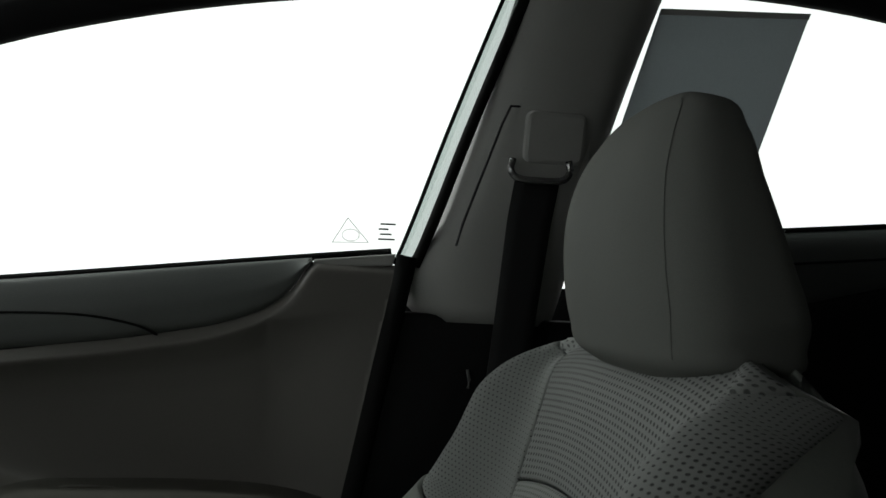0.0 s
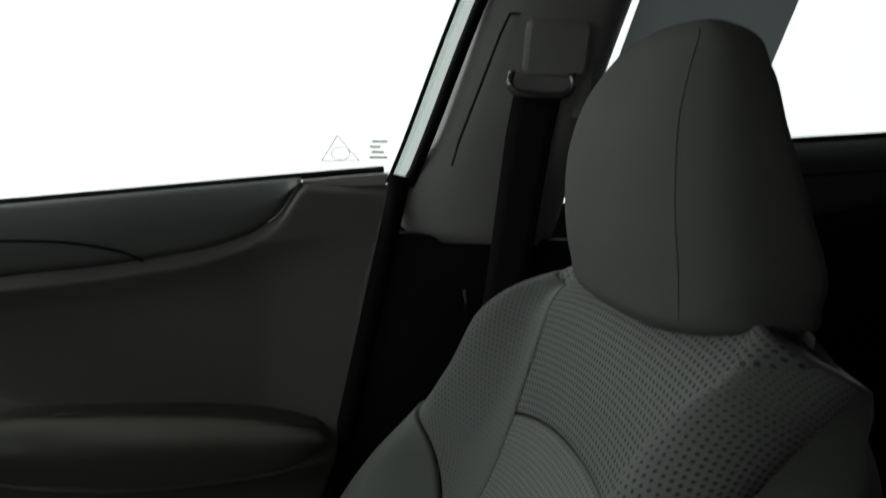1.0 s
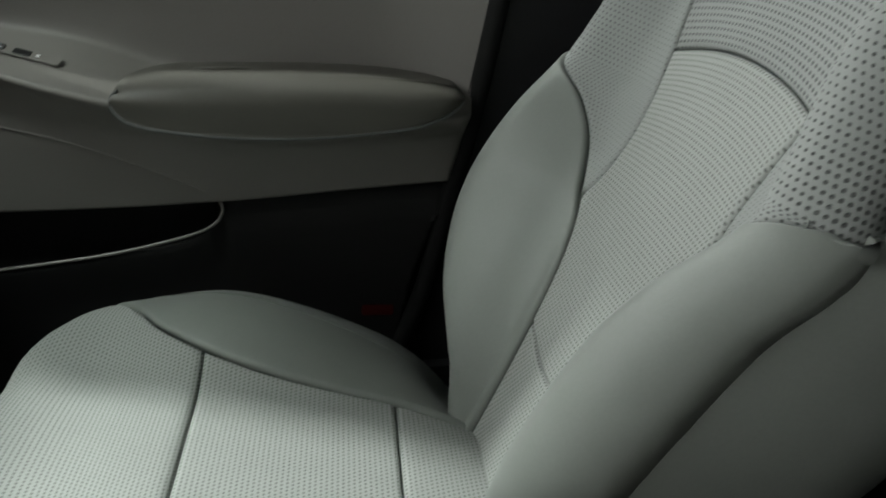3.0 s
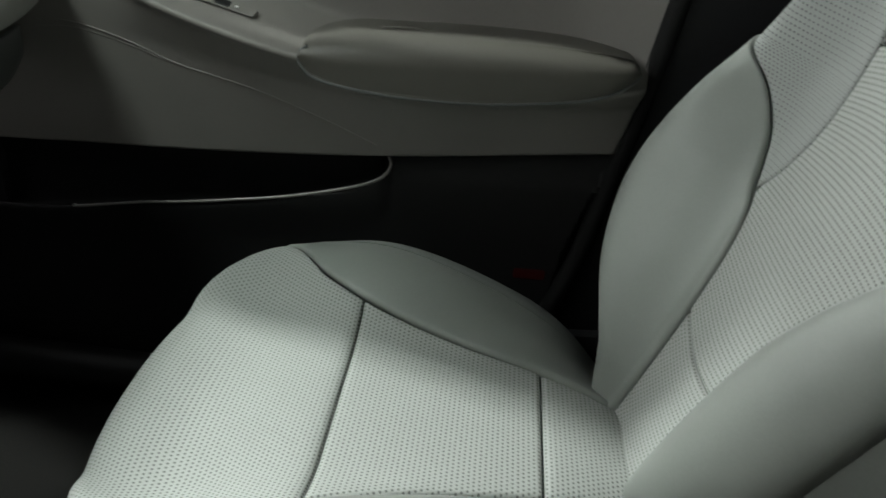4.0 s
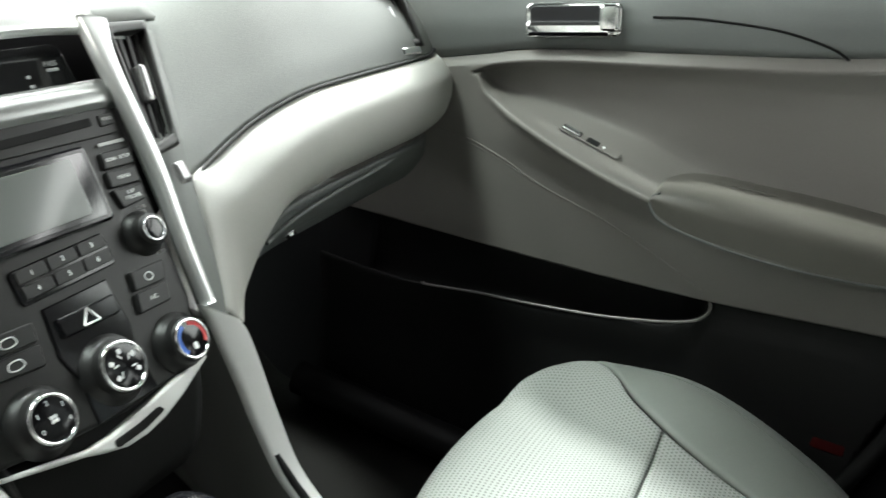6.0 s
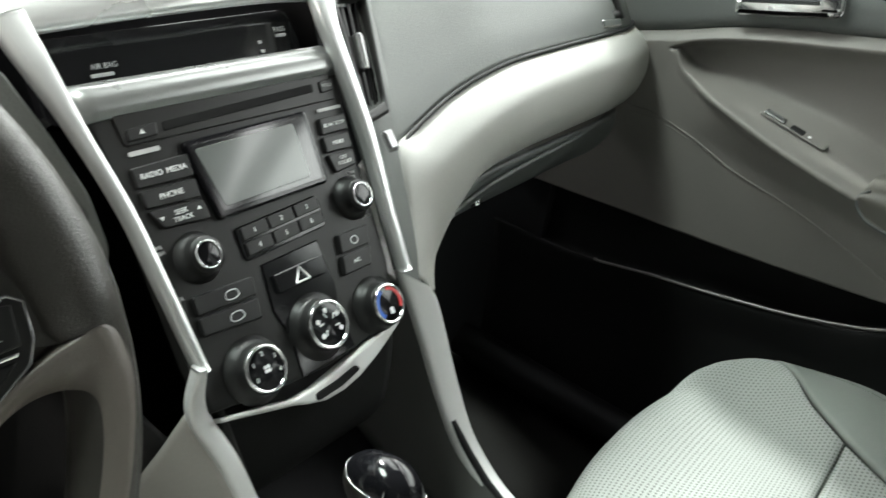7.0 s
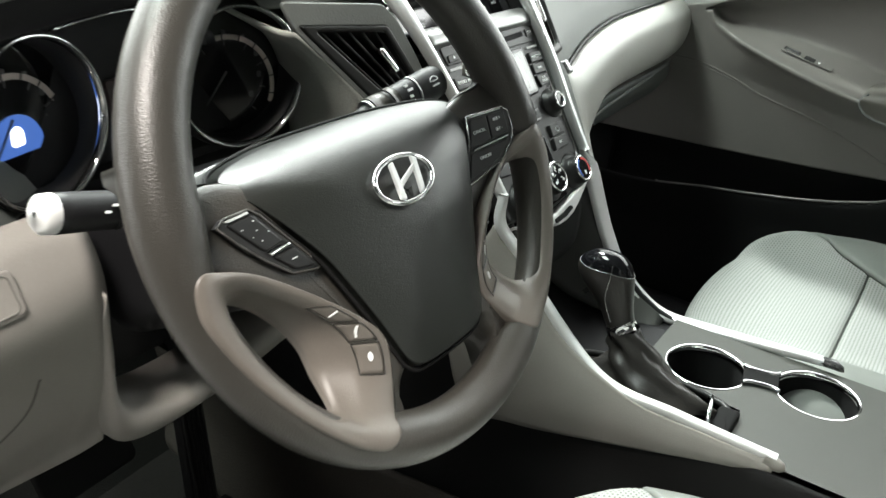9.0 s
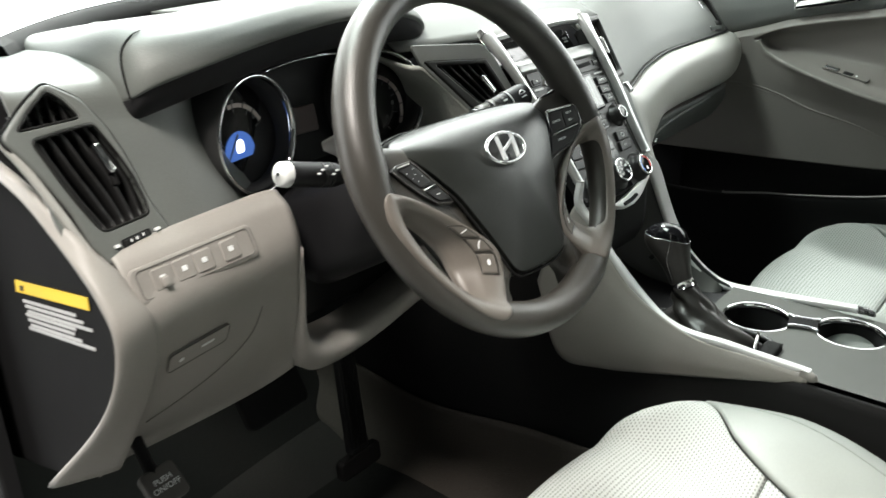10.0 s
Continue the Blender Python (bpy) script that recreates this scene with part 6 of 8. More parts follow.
# tray before the shifter, dark and deep
tray = [[(-0.088, 0.13, 0.33), (0.02, 0.13, 0.33), (0.128, 0.13, 0.33)], [(-0.088, 0.05, 0.30), (0.02, 0.05, 0.30), (0.128, 0.05, 0.30)], [(-0.088, -0.02, 0.30), (0.02, -0.02, 0.30), (0.128, -0.02, 0.30)], [(-0.086, -0.08, 0.312), (0.02, -0.08, 0.306), (0.128, -0.08, 0.306)]]
part("tray", grid_mesh("tray", sheet(tray, 16, 10), BLACK, thick=0.004), CON, "black tray ahead of the shifter")
part("inner_wall", grid_mesh("inner_wall", sheet([[(0.124, 0.085, 0.49), (0.112, 0.10, 0.41), (0.100, 0.11, 0.33)], [(0.125, 0.05, 0.41), (0.112, 0.055, 0.36), (0.100, 0.06, 0.308)], [(0.125, 0.0, 0.347), (0.114, 0.0, 0.325), (0.102, 0.0, 0.302)], [(0.125, -0.06, 0.312), (0.118, -0.06, 0.306), (0.110, -0.06, 0.300)]], 16, 12), material("flank_grey", (0.075, 0.077, 0.072), 0.34, grain=0.06, bump=0.15, bump_size=800), thick=0.004, flip=True), CON, "grey inner flank of the console")
part("inner_wall", grid_mesh("inner_wall", sheet([[(-0.085, 0.07, 0.50), (-0.085, 0.11, 0.33)], [(-0.083, 0.02, 0.42), (-0.083, 0.03, 0.31)], [(-0.082, -0.06, 0.345), (-0.082, -0.06, 0.30)]], 16, 8), STACK, thick=0.004), CON)


CUP1, CUP2, CUP_R = (0.045, -0.138), (0.070, -0.252), 0.044
TOPZ = 0.312
xs, ys = np.linspace(-0.082, 0.124, 84), np.linspace(-0.075, -0.62, 190)
V = [(x, y, TOPZ + 0.004 * math.sin((y + 0.6) * 5)) for y in ys for x in xs]
F = []
for j in range(len(ys) - 1):
    for i in range(len(xs) - 1):
        cx, cy = 0.5 * (xs[i] + xs[i + 1]), 0.5 * (ys[j] + ys[j + 1])
        d1, d2 = math.hypot(cx - CUP1[0], cy - CUP1[1]), math.hypot(cx - CUP2[0], cy - CUP2[1])
        shift_hole = cx < -0.012 and cy > -0.192
        if d1 > CUP_R and d2 > CUP_R and not shift_hole:
            a = j * len(xs) + i
            F.append((a, a + len(xs), a + len(xs) + 1, a + 1))
part("top_plate", mesh_of("top_plate", V, F, material("console_plate", (0.038, 0.040, 0.034), 0.5, grain=0.06, bump=0.15, bump_size=900), True), CON, "olive grey console top")
for cx, cy in (CUP1, CUP2):
    cup = part("cup_holder", lathe("cup_holder", [(CUP_R + 0.001, 0.0), (CUP_R - 0.002, -0.01), (CUP_R - 0.004, -0.10), (CUP_R - 0.012, -0.108), (0.0, -0.108)], RUBBER, Matrix.Translation((cx, cy, TOPZ + 0.001))), CON, "deep black cup holder")
    part("cup_ring", lathe("cup_ring", [(CUP_R + 0.002, -0.002), (CUP_R + 0.002, 0.002), (CUP_R, 0.0035), (CUP_R - 0.002, 0.002), (CUP_R - 0.002, -0.004)], CHROME, Matrix.Translation((cx, cy, TOPZ + 0.001)), 56), cup, "chrome cup rim")
cd_, cp_ = np.array([0.214, -0.977]), np.array([0.977, 0.214])
c1_, c2_ = np.array(CUP1), np.array(CUP2)
part("cup_bridge", slab("cup_bridge", [tuple(c1_ + cd_ * 0.040 - cp_ * 0.013), tuple(c1_ + cd_ * 0.040 + cp_ * 0.013), tuple(c2_ - cd_ * 0.040 + cp_ * 0.013), tuple(c2_ - cd_ * 0.040 - cp_ * 0.013)], 0.0080, RUBBER, 0.0005, Matrix.Translation((0, 0, TOPZ - 0.0015))), CON, "dark neck between the cups")
for side in (-1, 1):
    pts = [c1_ + cd_ * 0.039 + side * cp_ * 0.018, c1_ + cd_ * 0.048 + side * cp_ * 0.0135, c2_ - cd_ * 0.048 + side * cp_ * 0.0135, c2_ - cd_ * 0.039 + side * cp_ * 0.018]
    part("bridge_edge", tube("bridge_edge", spline([(p[0], p[1], TOPZ + 0.0065) for p in pts], 16), 0.0026, CHROME, 8), CON, "chrome edge of the cup neck")
bin_m = Matrix.Translation((0.02, -0.48, TOPZ))
part("console_bin", slab("console_bin", rounded(-0.088, -0.14, 0.088, 0.105, 0.02), 0.055, ARM, 0.012, bin_m, 4), CON, "grey console lid")
part("blue_liner", slab("blue_liner", rounded(-0.06, 0.108, 0.06, 0.125, 0.004), 0.006, SMOKE, 0.001, bin_m), CON)

# shifter
SH = thing("gear_selector", "gloss black gear selector with leather boot", "gear selector", (0, 0, 0))
boot_rows = []
for t, cx, cy, cz, rx, ry in ((0, -0.044, -0.106, 0.316, 0.026, 0.066), (0.15, -0.041, -0.100, 0.327, 0.022, 0.054), (0.35, -0.036, -0.087, 0.339, 0.0185, 0.036), (0.6, -0.031, -0.076, 0.351, 0.0160, 0.026), (0.85, -0.028, -0.064, 0.364, 0.0150, 0.0190), (1.0, -0.027, -0.060, 0.371, 0.0140, 0.0160)):
    a = np.linspace(0, 2 * math.pi, 40, endpoint=False)
    wob = 1 + 0.17 * np.sin(4 * a + 11 * t) + 0.06 * np.sin(9 * a - 14 * t) * math.sin(math.pi * min(1, t + 0.1))
    boot_rows.append(np.stack([cx + rx * wob * np.cos(a), cy + ry * wob * np.sin(a), cz + 0 * a], -1))
boot_rows = np.array(boot_rows)
boot_rows = np.stack([spline(boot_rows[:, j], 24) for j in range(40)], 1)
LEATHER = material("boot_leather", (0.022, 0.020, 0.018), 0.34, grain=0.1, bump=0.22, bump_size=500)
part("boot", grid_mesh("boot", boot_rows, LEATHER, closed_v=True), SH, "black pleated leather boot")
part("boot_frame", tube("boot_frame", [(-0.046 + 0.036 * math.copysign(abs(math.cos(a)) ** 0.6, math.cos(a)), -0.102 + 0.086 * math.copysign(abs(math.sin(a)) ** 0.6, math.sin(a)), 0.318) for a in np.linspace(0, 2 * math.pi, 48, endpoint=False)], 0.004, STACK, 8, closed=True), SH)
part("boot_end", slab("boot_end", soft_outline([(-0.024, -0.010), (0.022, -0.010), (0.020, 0.012), (-0.020, 0.012)], 0.006), 0.010, RUBBER, 0.004, Matrix.Translation((-0.047, -0.187, 0.314)), 3, True), SH, "black end block of the boot")
part("boot_trim", tube("boot_trim", spline([(-0.075, -0.180, 0.317), (-0.066, -0.174, 0.328), (-0.048, -0.170, 0.333), (-0.030, -0.166, 0.330), (-0.018, -0.162, 0.318)], 20), 0.0024, CHROME, 8), SH, "chrome bow behind the boot")
KD = Vector((0.10, 0.515, 0.85)).normalized()
KS = Vector((0, 1, 0)).cross(KD).normalized()
KW = KS.cross(KD).normalized()
if KW.y > 0:
    KW = -KW
K0 = Vector((-0.026, -0.057, 0.369))


def knob_at(s, w, h=0.0):
    return tuple(K0 + KD * s + KW * w + KS * h)


ka = np.linspace(0, 2 * math.pi, 40, endpoint=False)
kprof = spline([(-0.004, 0, 0.0150, 0.0125), (0.010, 0.001, 0.0158, 0.013), (0.024, 0.003, 0.0185, 0.0145), (0.038, 0.004, 0.0225, 0.0165), (0.050, 0.004, 0.0265, 0.0185), (0.060, 0.003, 0.0285, 0.0195), (0.069, 0.002, 0.0275, 0.019), (0.077, 0.001, 0.0235, 0.016), (0.083, 0, 0.0165, 0.011), (0.0865, 0, 0.008, 0.005), (0.0875, 0, 0.0008, 0.0008)], 44)
cross = np.sign(np.cos(ka)) * np.abs(np.cos(ka)) ** 0.85, np.sign(np.sin(ka)) * np.abs(np.sin(ka)) ** 0.85
# the upper sections lean, so that the cap slopes down to the rear
knob_pts = np.array([[knob_at(s - 0.25 * max(0.0, s - 0.02) / 0.06 * 0.5 * hw * cw, wc + hw * cw, hx * cx) for cw, cx in zip(*cross)] for s, wc, hw, hx in kprof])
part("collar", tube("collar", [knob_at(s, 0.0) for s in (-0.006, -0.001, 0.004)], [0.0158, 0.0168, 0.0158], CHROME, 28), SH, "chrome collar")
# the glossy cap runs down the back of the grip, the seam rising to the front
seam_at = 25 - 8 * np.cos(ka)
rows_at = lambda lo, hi, n: np.array([[[np.interp(lo[j] + (hi[j] - lo[j]) * t, np.arange(44), knob_pts[:, j, c]) for c in range(3)] for j in range(40)] for t in np.linspace(0, 1, n)])
part("grip", grid_mesh("grip", rows_at(np.zeros(40), seam_at, 26), LEATHER, closed_v=True), SH, "dark grip")
part("cap", grid_mesh("cap", rows_at(seam_at, np.full(40, 43.0), 26), PIANO, closed_v=True, caps=True), SH, "glossy black knob cap")
ring_ = rows_at(seam_at, seam_at, 1)[0]
part("cap_ring", tube("cap_ring", (ring_ - ring_.mean(0)) * 1.005 + ring_.mean(0), 0.0004, GUN, 6, closed=True), SH, "fine line round the cap")
for hs in (31,):
    part("grip_line", tube("grip_line", spline([tuple(knob_pts[i][(hs + j) % 40]) for i, j in ((26, 3), (20, 1), (12, -2), (4, -3))], 16), 0.0007, GUN, 6), SH, "fine bright line down the grip")
part("button", slab("button", rounded(-0.004, -0.008, 0.004, 0.008, 0.002), 0.006, KEY, 0.002, frame_of((-0.026, -0.012, 0.402), (1, 0, 0), (0, -0.6, 0.8))), SH)

# ---- steering wheel ----
SW = thing("steering_wheel", "dark grey four-spoke steering wheel with pale lower spokes", "steering wheel", (0, 0, 0))
TH = radians(27.3)
WM = frame_of((-0.37, 0.0052, 0.6225), (1, 0, 0), (0, math.sin(TH), math.cos(TH)))


def wv(u, v, n=0.0):
    return tuple(WM @ Vector((u, v, n)))


RIM = 0.1685
ra = np.linspace(0, 2 * math.pi, 120, endpoint=False)
# the rim is slimmer where the pale lower spokes are saddled on it
slim = np.clip(1.9 - np.abs(np.abs(np.degrees(ra) - 270) - 60) / 20, 0, 1)
slim = slim * slim * (3 - 2 * slim) * 0.0042
rim_r = 0.0180 + 0.0010 * np.cos(2 * ra) - slim
WN = tuple(WM.to_3x3() @ Vector((0, 0, 1)))
part("rim", tube("rim", np.array([wv((RIM + d) * math.cos(a), (RIM + d) * math.sin(a)) for a, d in zip(ra, slim)]), rim_r, WHEEL, 28, closed=True, up=WN), SW, "dark grey grained rim")


def dome(name, outline, edge_n, mid_n, mat, parent, label="", rings=14, count=72, ctr=None, power=2.2, back=-0.03, bend=0.0, lift=0.0, tilt=0.0):
    """A cushion-shaped plate on the wheel, its top leaning back by bend."""
    o = spline(outline, count, True)
    c = o.mean(0) if ctr is None else np.array(ctr)
    drop = lambda y: bend * (1 - math.sqrt(max(0.0, 1 - min(1.0, max(0.0, (y + 0.006) / 0.0525)) ** 2))) - lift * ease((0.012 - y) / 0.05)
    flare = lambda x: tilt * (abs(x) - 0.1)
    rows = [[wv(x, y, back + flare(x)) for x, y in o]]
    for k in np.linspace(0, 1, rings) ** 1.5:
        s = 1 - k * 0.98
        h = edge_n + (mid_n - edge_n) * (1 - s**power)
        if k == 0:
            rows.append([wv(x, y, edge_n - 0.004 - drop(y) + flare(x)) for x, y in o])
        ring = [c + (p - c) * (s if k else 0.985) for p in o]
        rows.append([wv(p[0], p[1], h - drop(p[1]) + flare(p[0])) for p in ring])
    return part(name, grid_mesh(name, np.array(rows), mat, closed_v=True, caps=True, flip=True), parent, label)


# dark yoke: upper spokes, and the arms between pad and rim below
for k in (-1, 1):
    dome("spoke", [(k * 0.166, 0.056), (k * 0.154, 0.043), (k * 0.140, 0.037), (k * 0.120, 0.034), (k * 0.088, 0.020), (k * 0.045, -0.02), (k * 0.030, -0.09), (k * 0.056, -0.090), (k * 0.066, -0.072), (k * 0.097, -0.048), (k * 0.130, -0.024), (k * 0.154, -0.010), (k * 0.167, -0.006)], -0.006, -0.003, WHEEL, SW, "dark upper spoke", 12, 90, (k * 0.110, 0.002), 7.0, back=-0.016, bend=0.030, tilt=0.22 if k > 0 else 0.0)
    dome("lower_arm", [(k * 0.032, -0.080), (k * 0.030, -0.110), (k * 0.046, -0.126), (k * 0.055, -0.142), (k * 0.058, -0.164), (k * 0.098, -0.144), (k * 0.084, -0.120), (k * 0.072, -0.096), (k * 0.060, -0.075)], -0.008, 0.002, WHEEL, SW, "dark lower arm", 10, 60, None, 3.0)
PAD_HALF = [(0.030, 0.0458), (0.060, 0.0445), (0.095, 0.0405), (0.112, 0.0355), (0.1155, 0.029), (0.110, 0.019), (0.102, 0.007), (0.091, -0.010), (0.0795, -0.029), (0.067, -0.056), (0.0565, -0.080), (0.0495, -0.099), (0.0435, -0.113), (0.034, -0.1205), (0.018, -0.1225)]
PAD_OUT = [(0.0, 0.046)] + PAD_HALF + [(0.0, -0.123)] + [(-x, y) for x, y in PAD_HALF[::-1]]
dome("airbag_pad", PAD_OUT, 0.000, 0.011, PAD, SW, "dark green-grey airbag cover", 26, 132, (0, -0.012), 2.6, back=-0.075, bend=0.060, lift=0.006)
gap = [(x * 1.02, y * 1.02) for x, y in PAD_OUT]
part("pad_gap", tube("pad_gap", np.array([wv(x, y, -0.0040 + (0.006 * ease((0.012 - y) / 0.05) if y < 0.012 else -0.060 * (1 - math.sqrt(max(0.0, 1 - min(1.0, (y + 0.006) / 0.0525) ** 2))))) for x, y in spline(gap, 132, True)]), 0.0014, RUBBER, 6, closed=True, up=WN), SW)

# lower pale spokes, saddled over the rim, with their openings
LOW_OUT = [(-0.172, -0.007, 0.0175), (-0.160, -0.008, 0.0165), (-0.128, -0.021, 0.008), (-0.092, -0.049, 0.007), (-0.065, -0.075, 0.007), (-0.054, -0.093, 0.006), (-0.058, -0.114, 0.005), (-0.084, -0.147, 0.012), (-0.109, -0.138, 0.0155), (-0.139, -0.106, 0.0165), (-0.162, -0.070, 0.0165), (-0.176, -0.035, 0.0165), (-0.177, -0.017, 0.0165)]
LOW_IN = [(-0.1605, -0.034, 0.0125), (-0.155, -0.0285, 0.006), (-0.142, -0.030, -0.006), (-0.124, -0.040, -0.013), (-0.108, -0.057, -0.016), (-0.099, -0.076, -0.016), (-0.0985, -0.095, -0.014), (-0.105, -0.1135, -0.001), (-0.1165, -0.1145, 0.010), (-0.127, -0.105, 0.0125), (-0.143, -0.082, 0.0135), (-0.1535, -0.062, 0.0135), (-0.1595, -0.045, 0.0130)]


def rim_top(u, v):
    """The height of the rim's skin over the wheel's plane, far below where there is none."""
    a = math.degrees(math.atan2(v, u)) % 360
    w = float(np.interp(a, np.degrees(ra), rim_r)) ** 2 - (math.hypot(u, v) - RIM - float(np.interp(a, np.degrees(ra), slim))) ** 2
    return math.sqrt(w) if w > 0 else -1.0


def low_rings():
    """The driver-side spoke's rings, from its outline in to its opening."""
    o, i = spline(LOW_OUT, 104, True), spline(LOW_IN, 104, True)
    dn = lambda p, d: p + np.array([0, 0, d])
    # the key strip ends in a soft crease, then the wall curls down into the opening
    fall = np.clip((o[:, 2] - i[:, 2]) / 0.02, 0, 1)[:, None] * np.array([0, 0, 0.0036])
    rings = [dn(o, -0.016), dn(o, -0.002), dn(o + (i - o) * 0.06, 0.0005), dn(o + (i - o) * 0.3, 0.0012) + 0.4 * fall, dn(o + (i - o) * 0.55, 0.0008) + fall, dn(o + (i - o) * 0.64, 0.0) + 0.8 * fall, dn(o + (i - o) * 0.88, -0.001) - 0.3 * fall, dn(i, -0.003), dn(i, -0.006), dn(i, -0.010)]
    for r, ring in enumerate(rings[1:8]):
        for p in ring:
            p[2] = max(p[2], rim_top(p[0], p[1]) + (0.0002, 0.0012, 0.0016, 0.0018, 0.0018, 0.0016, 0.0006)[r])
    return rings


RINGS = low_rings()


def low_spoke(k):
    pts = np.array([[wv(k * -x, y, n) for x, y, n in r] for r in RINGS])
    return part("lower_spoke", grid_mesh("lower_spoke", pts, SPOKE, closed_v=True, flip=(k < 0)), SW, "pale taupe lower spoke")


def strip_at(j, f, k, lift=0.0):
    """A place on the key strip: j along the outline, f from the outer edge to the opening."""
    order = [(0.06, RINGS[2]), (0.3, RINGS[3]), (0.55, RINGS[4]), (0.64, RINGS[5])]
    p = [[np.interp(j, np.arange(104), r[:, c]) for c in range(3)] for _, r in order]
    u, v, n = (float(np.interp(f, [q[0] for q in order], [q[c] for q in p])) for c in range(3))
    return wv(k * -u, v, n + lift)


lowL, lowR = low_spoke(-1), low_spoke(1)


def wheel_key(name, outline, n, height, mat, parent, label=""):
    return part(name, slab(name, outline, height, mat, 0.0012, shifted(WM, 0, 0, n), 2), parent, label)


def flipx(p, k):
    return [(k * x, y) for x, y in p]


def pod_key(name, outline, n, height, mat, parent, label=""):
    return part(name, slab(name, outline, height, mat, 0.0010, shifted(POD, 0, 0, n), 2), parent, label)


for side in (1,):
    # the switch block's face leans inwards, out of the spoke
    POD = shifted(WM, side * 0.117, -0.006, 0.0036) @ Matrix.Rotation(-side * 0.22, 4, "Y")
    block = flipx([(-0.012, 0.0235), (0.026, 0.0215), (0.031, 0.018), (0.030, 0.003), (0.026, -0.006), (0.010, -0.017), (-0.030, -0.0255), (-0.034, -0.020), (-0.017, 0.004)], side)
    b = pod_key("button_block", block, -0.004, 0.0042, STACK, SW, "black switch block")
    part("block_edge", tube("block_edge", [tuple(POD @ Vector((x, y, 0.0002))) for x, y in block], 0.0008, GUN, 6, closed=True), b)
    pod_key("switch", quad(flipx([(-0.010, 0.0205), (0.007, 0.0196), (0.005, 0.0005), (-0.018, -0.0005)], side), 0.001), -0.001, 0.0022, KEY, b)
    pod_key("switch", quad(flipx([(0.008, 0.0195), (0.0265, 0.0185), (0.0255, 0.0020), (0.006, 0.0008)], side), 0.001), -0.001, 0.0022, KEY, b)
    pod_key("switch", quad(flipx([(-0.019, -0.0035), (0.0225, -0.0030), (0.009, -0.0145), (-0.028, -0.0220)], side), 0.0015), -0.001, 0.0022, KEY, b)
    pod_key("silver_bar", flipx([(-0.0155, -0.0010), (0.0240, 0.0005), (0.0230, -0.0016), (-0.0168, -0.0030)], side), -0.001, 0.0030, CHROME, b, "thin bright bar")
    pod_key("top_line", flipx([(-0.0105, 0.0228), (0.024, 0.0212), (0.024, 0.0202), (-0.0108, 0.0217)], side), -0.001, 0.0024, SILVER, b)
    for x, y, t in ((-0.0045, 0.0100, "CANCEL"), (0.0165, 0.0145, "RES +"), (0.0160, 0.0065, "SET -"), (-0.006, -0.0095, "ON/OFF")):
        words("switch_text", t, 0.0034, INK, shifted(POD, x, y, 0.0014), b)
# the driver-side block lies flat in its spoke
block = [(-0.140, 0.011), (-0.134, 0.014), (-0.116, 0.014), (-0.110, 0.009), (-0.096, -0.010), (-0.079, -0.032), (-0.084, -0.033), (-0.102, -0.029), (-0.117, -0.016), (-0.131, -0.001)]
b = wheel_key("button_block", block, -0.006, 0.0065, STACK, SW, "black switch block")
part("block_edge", tube("block_edge", [wv(x, y, 0.0006) for x, y in block], 0.0009, WHEEL, 6, closed=True), b)
wheel_key("switch", quad([(-0.134, 0.0105), (-0.116, 0.0118), (-0.101, -0.0095), (-0.1155, -0.0115)], 0.002), 0.000, 0.0022, KEY, b)
wheel_key("switch", quad([(-0.1120, -0.0155), (-0.0960, -0.0145), (-0.0835, -0.0305), (-0.100, -0.0275)], 0.002), 0.000, 0.0022, KEY, b)
wheel_key("silver_bar", [(-0.1150, -0.0120), (-0.0990, -0.0108), (-0.0970, -0.0128), (-0.1130, -0.0148)], 0.0, 0.0030, CHROME, b, "thin bright bar")
wheel_key("top_line", [(-0.1345, 0.0128), (-0.1175, 0.0134), (-0.1168, 0.0124), (-0.1338, 0.0118)], 0.0, 0.0024, SILVER, b)
for x, y, w in ((-0.126, 0.005, 0.003), (-0.1165, 0.0075, 0.0025), (-0.1205, -0.001, 0.002), (-0.109, -0.001, 0.0025), (-0.1165, 0.002, 0.0025), (-0.1155, -0.0045, 0.0025), (-0.098, -0.021, 0.006)):
    wheel_key("switch_mark", rounded(x - w / 2, y - 0.0009, x + w / 2, y + 0.0009, 0.0006, 2), 0.0018, 0.0006, INK, b)
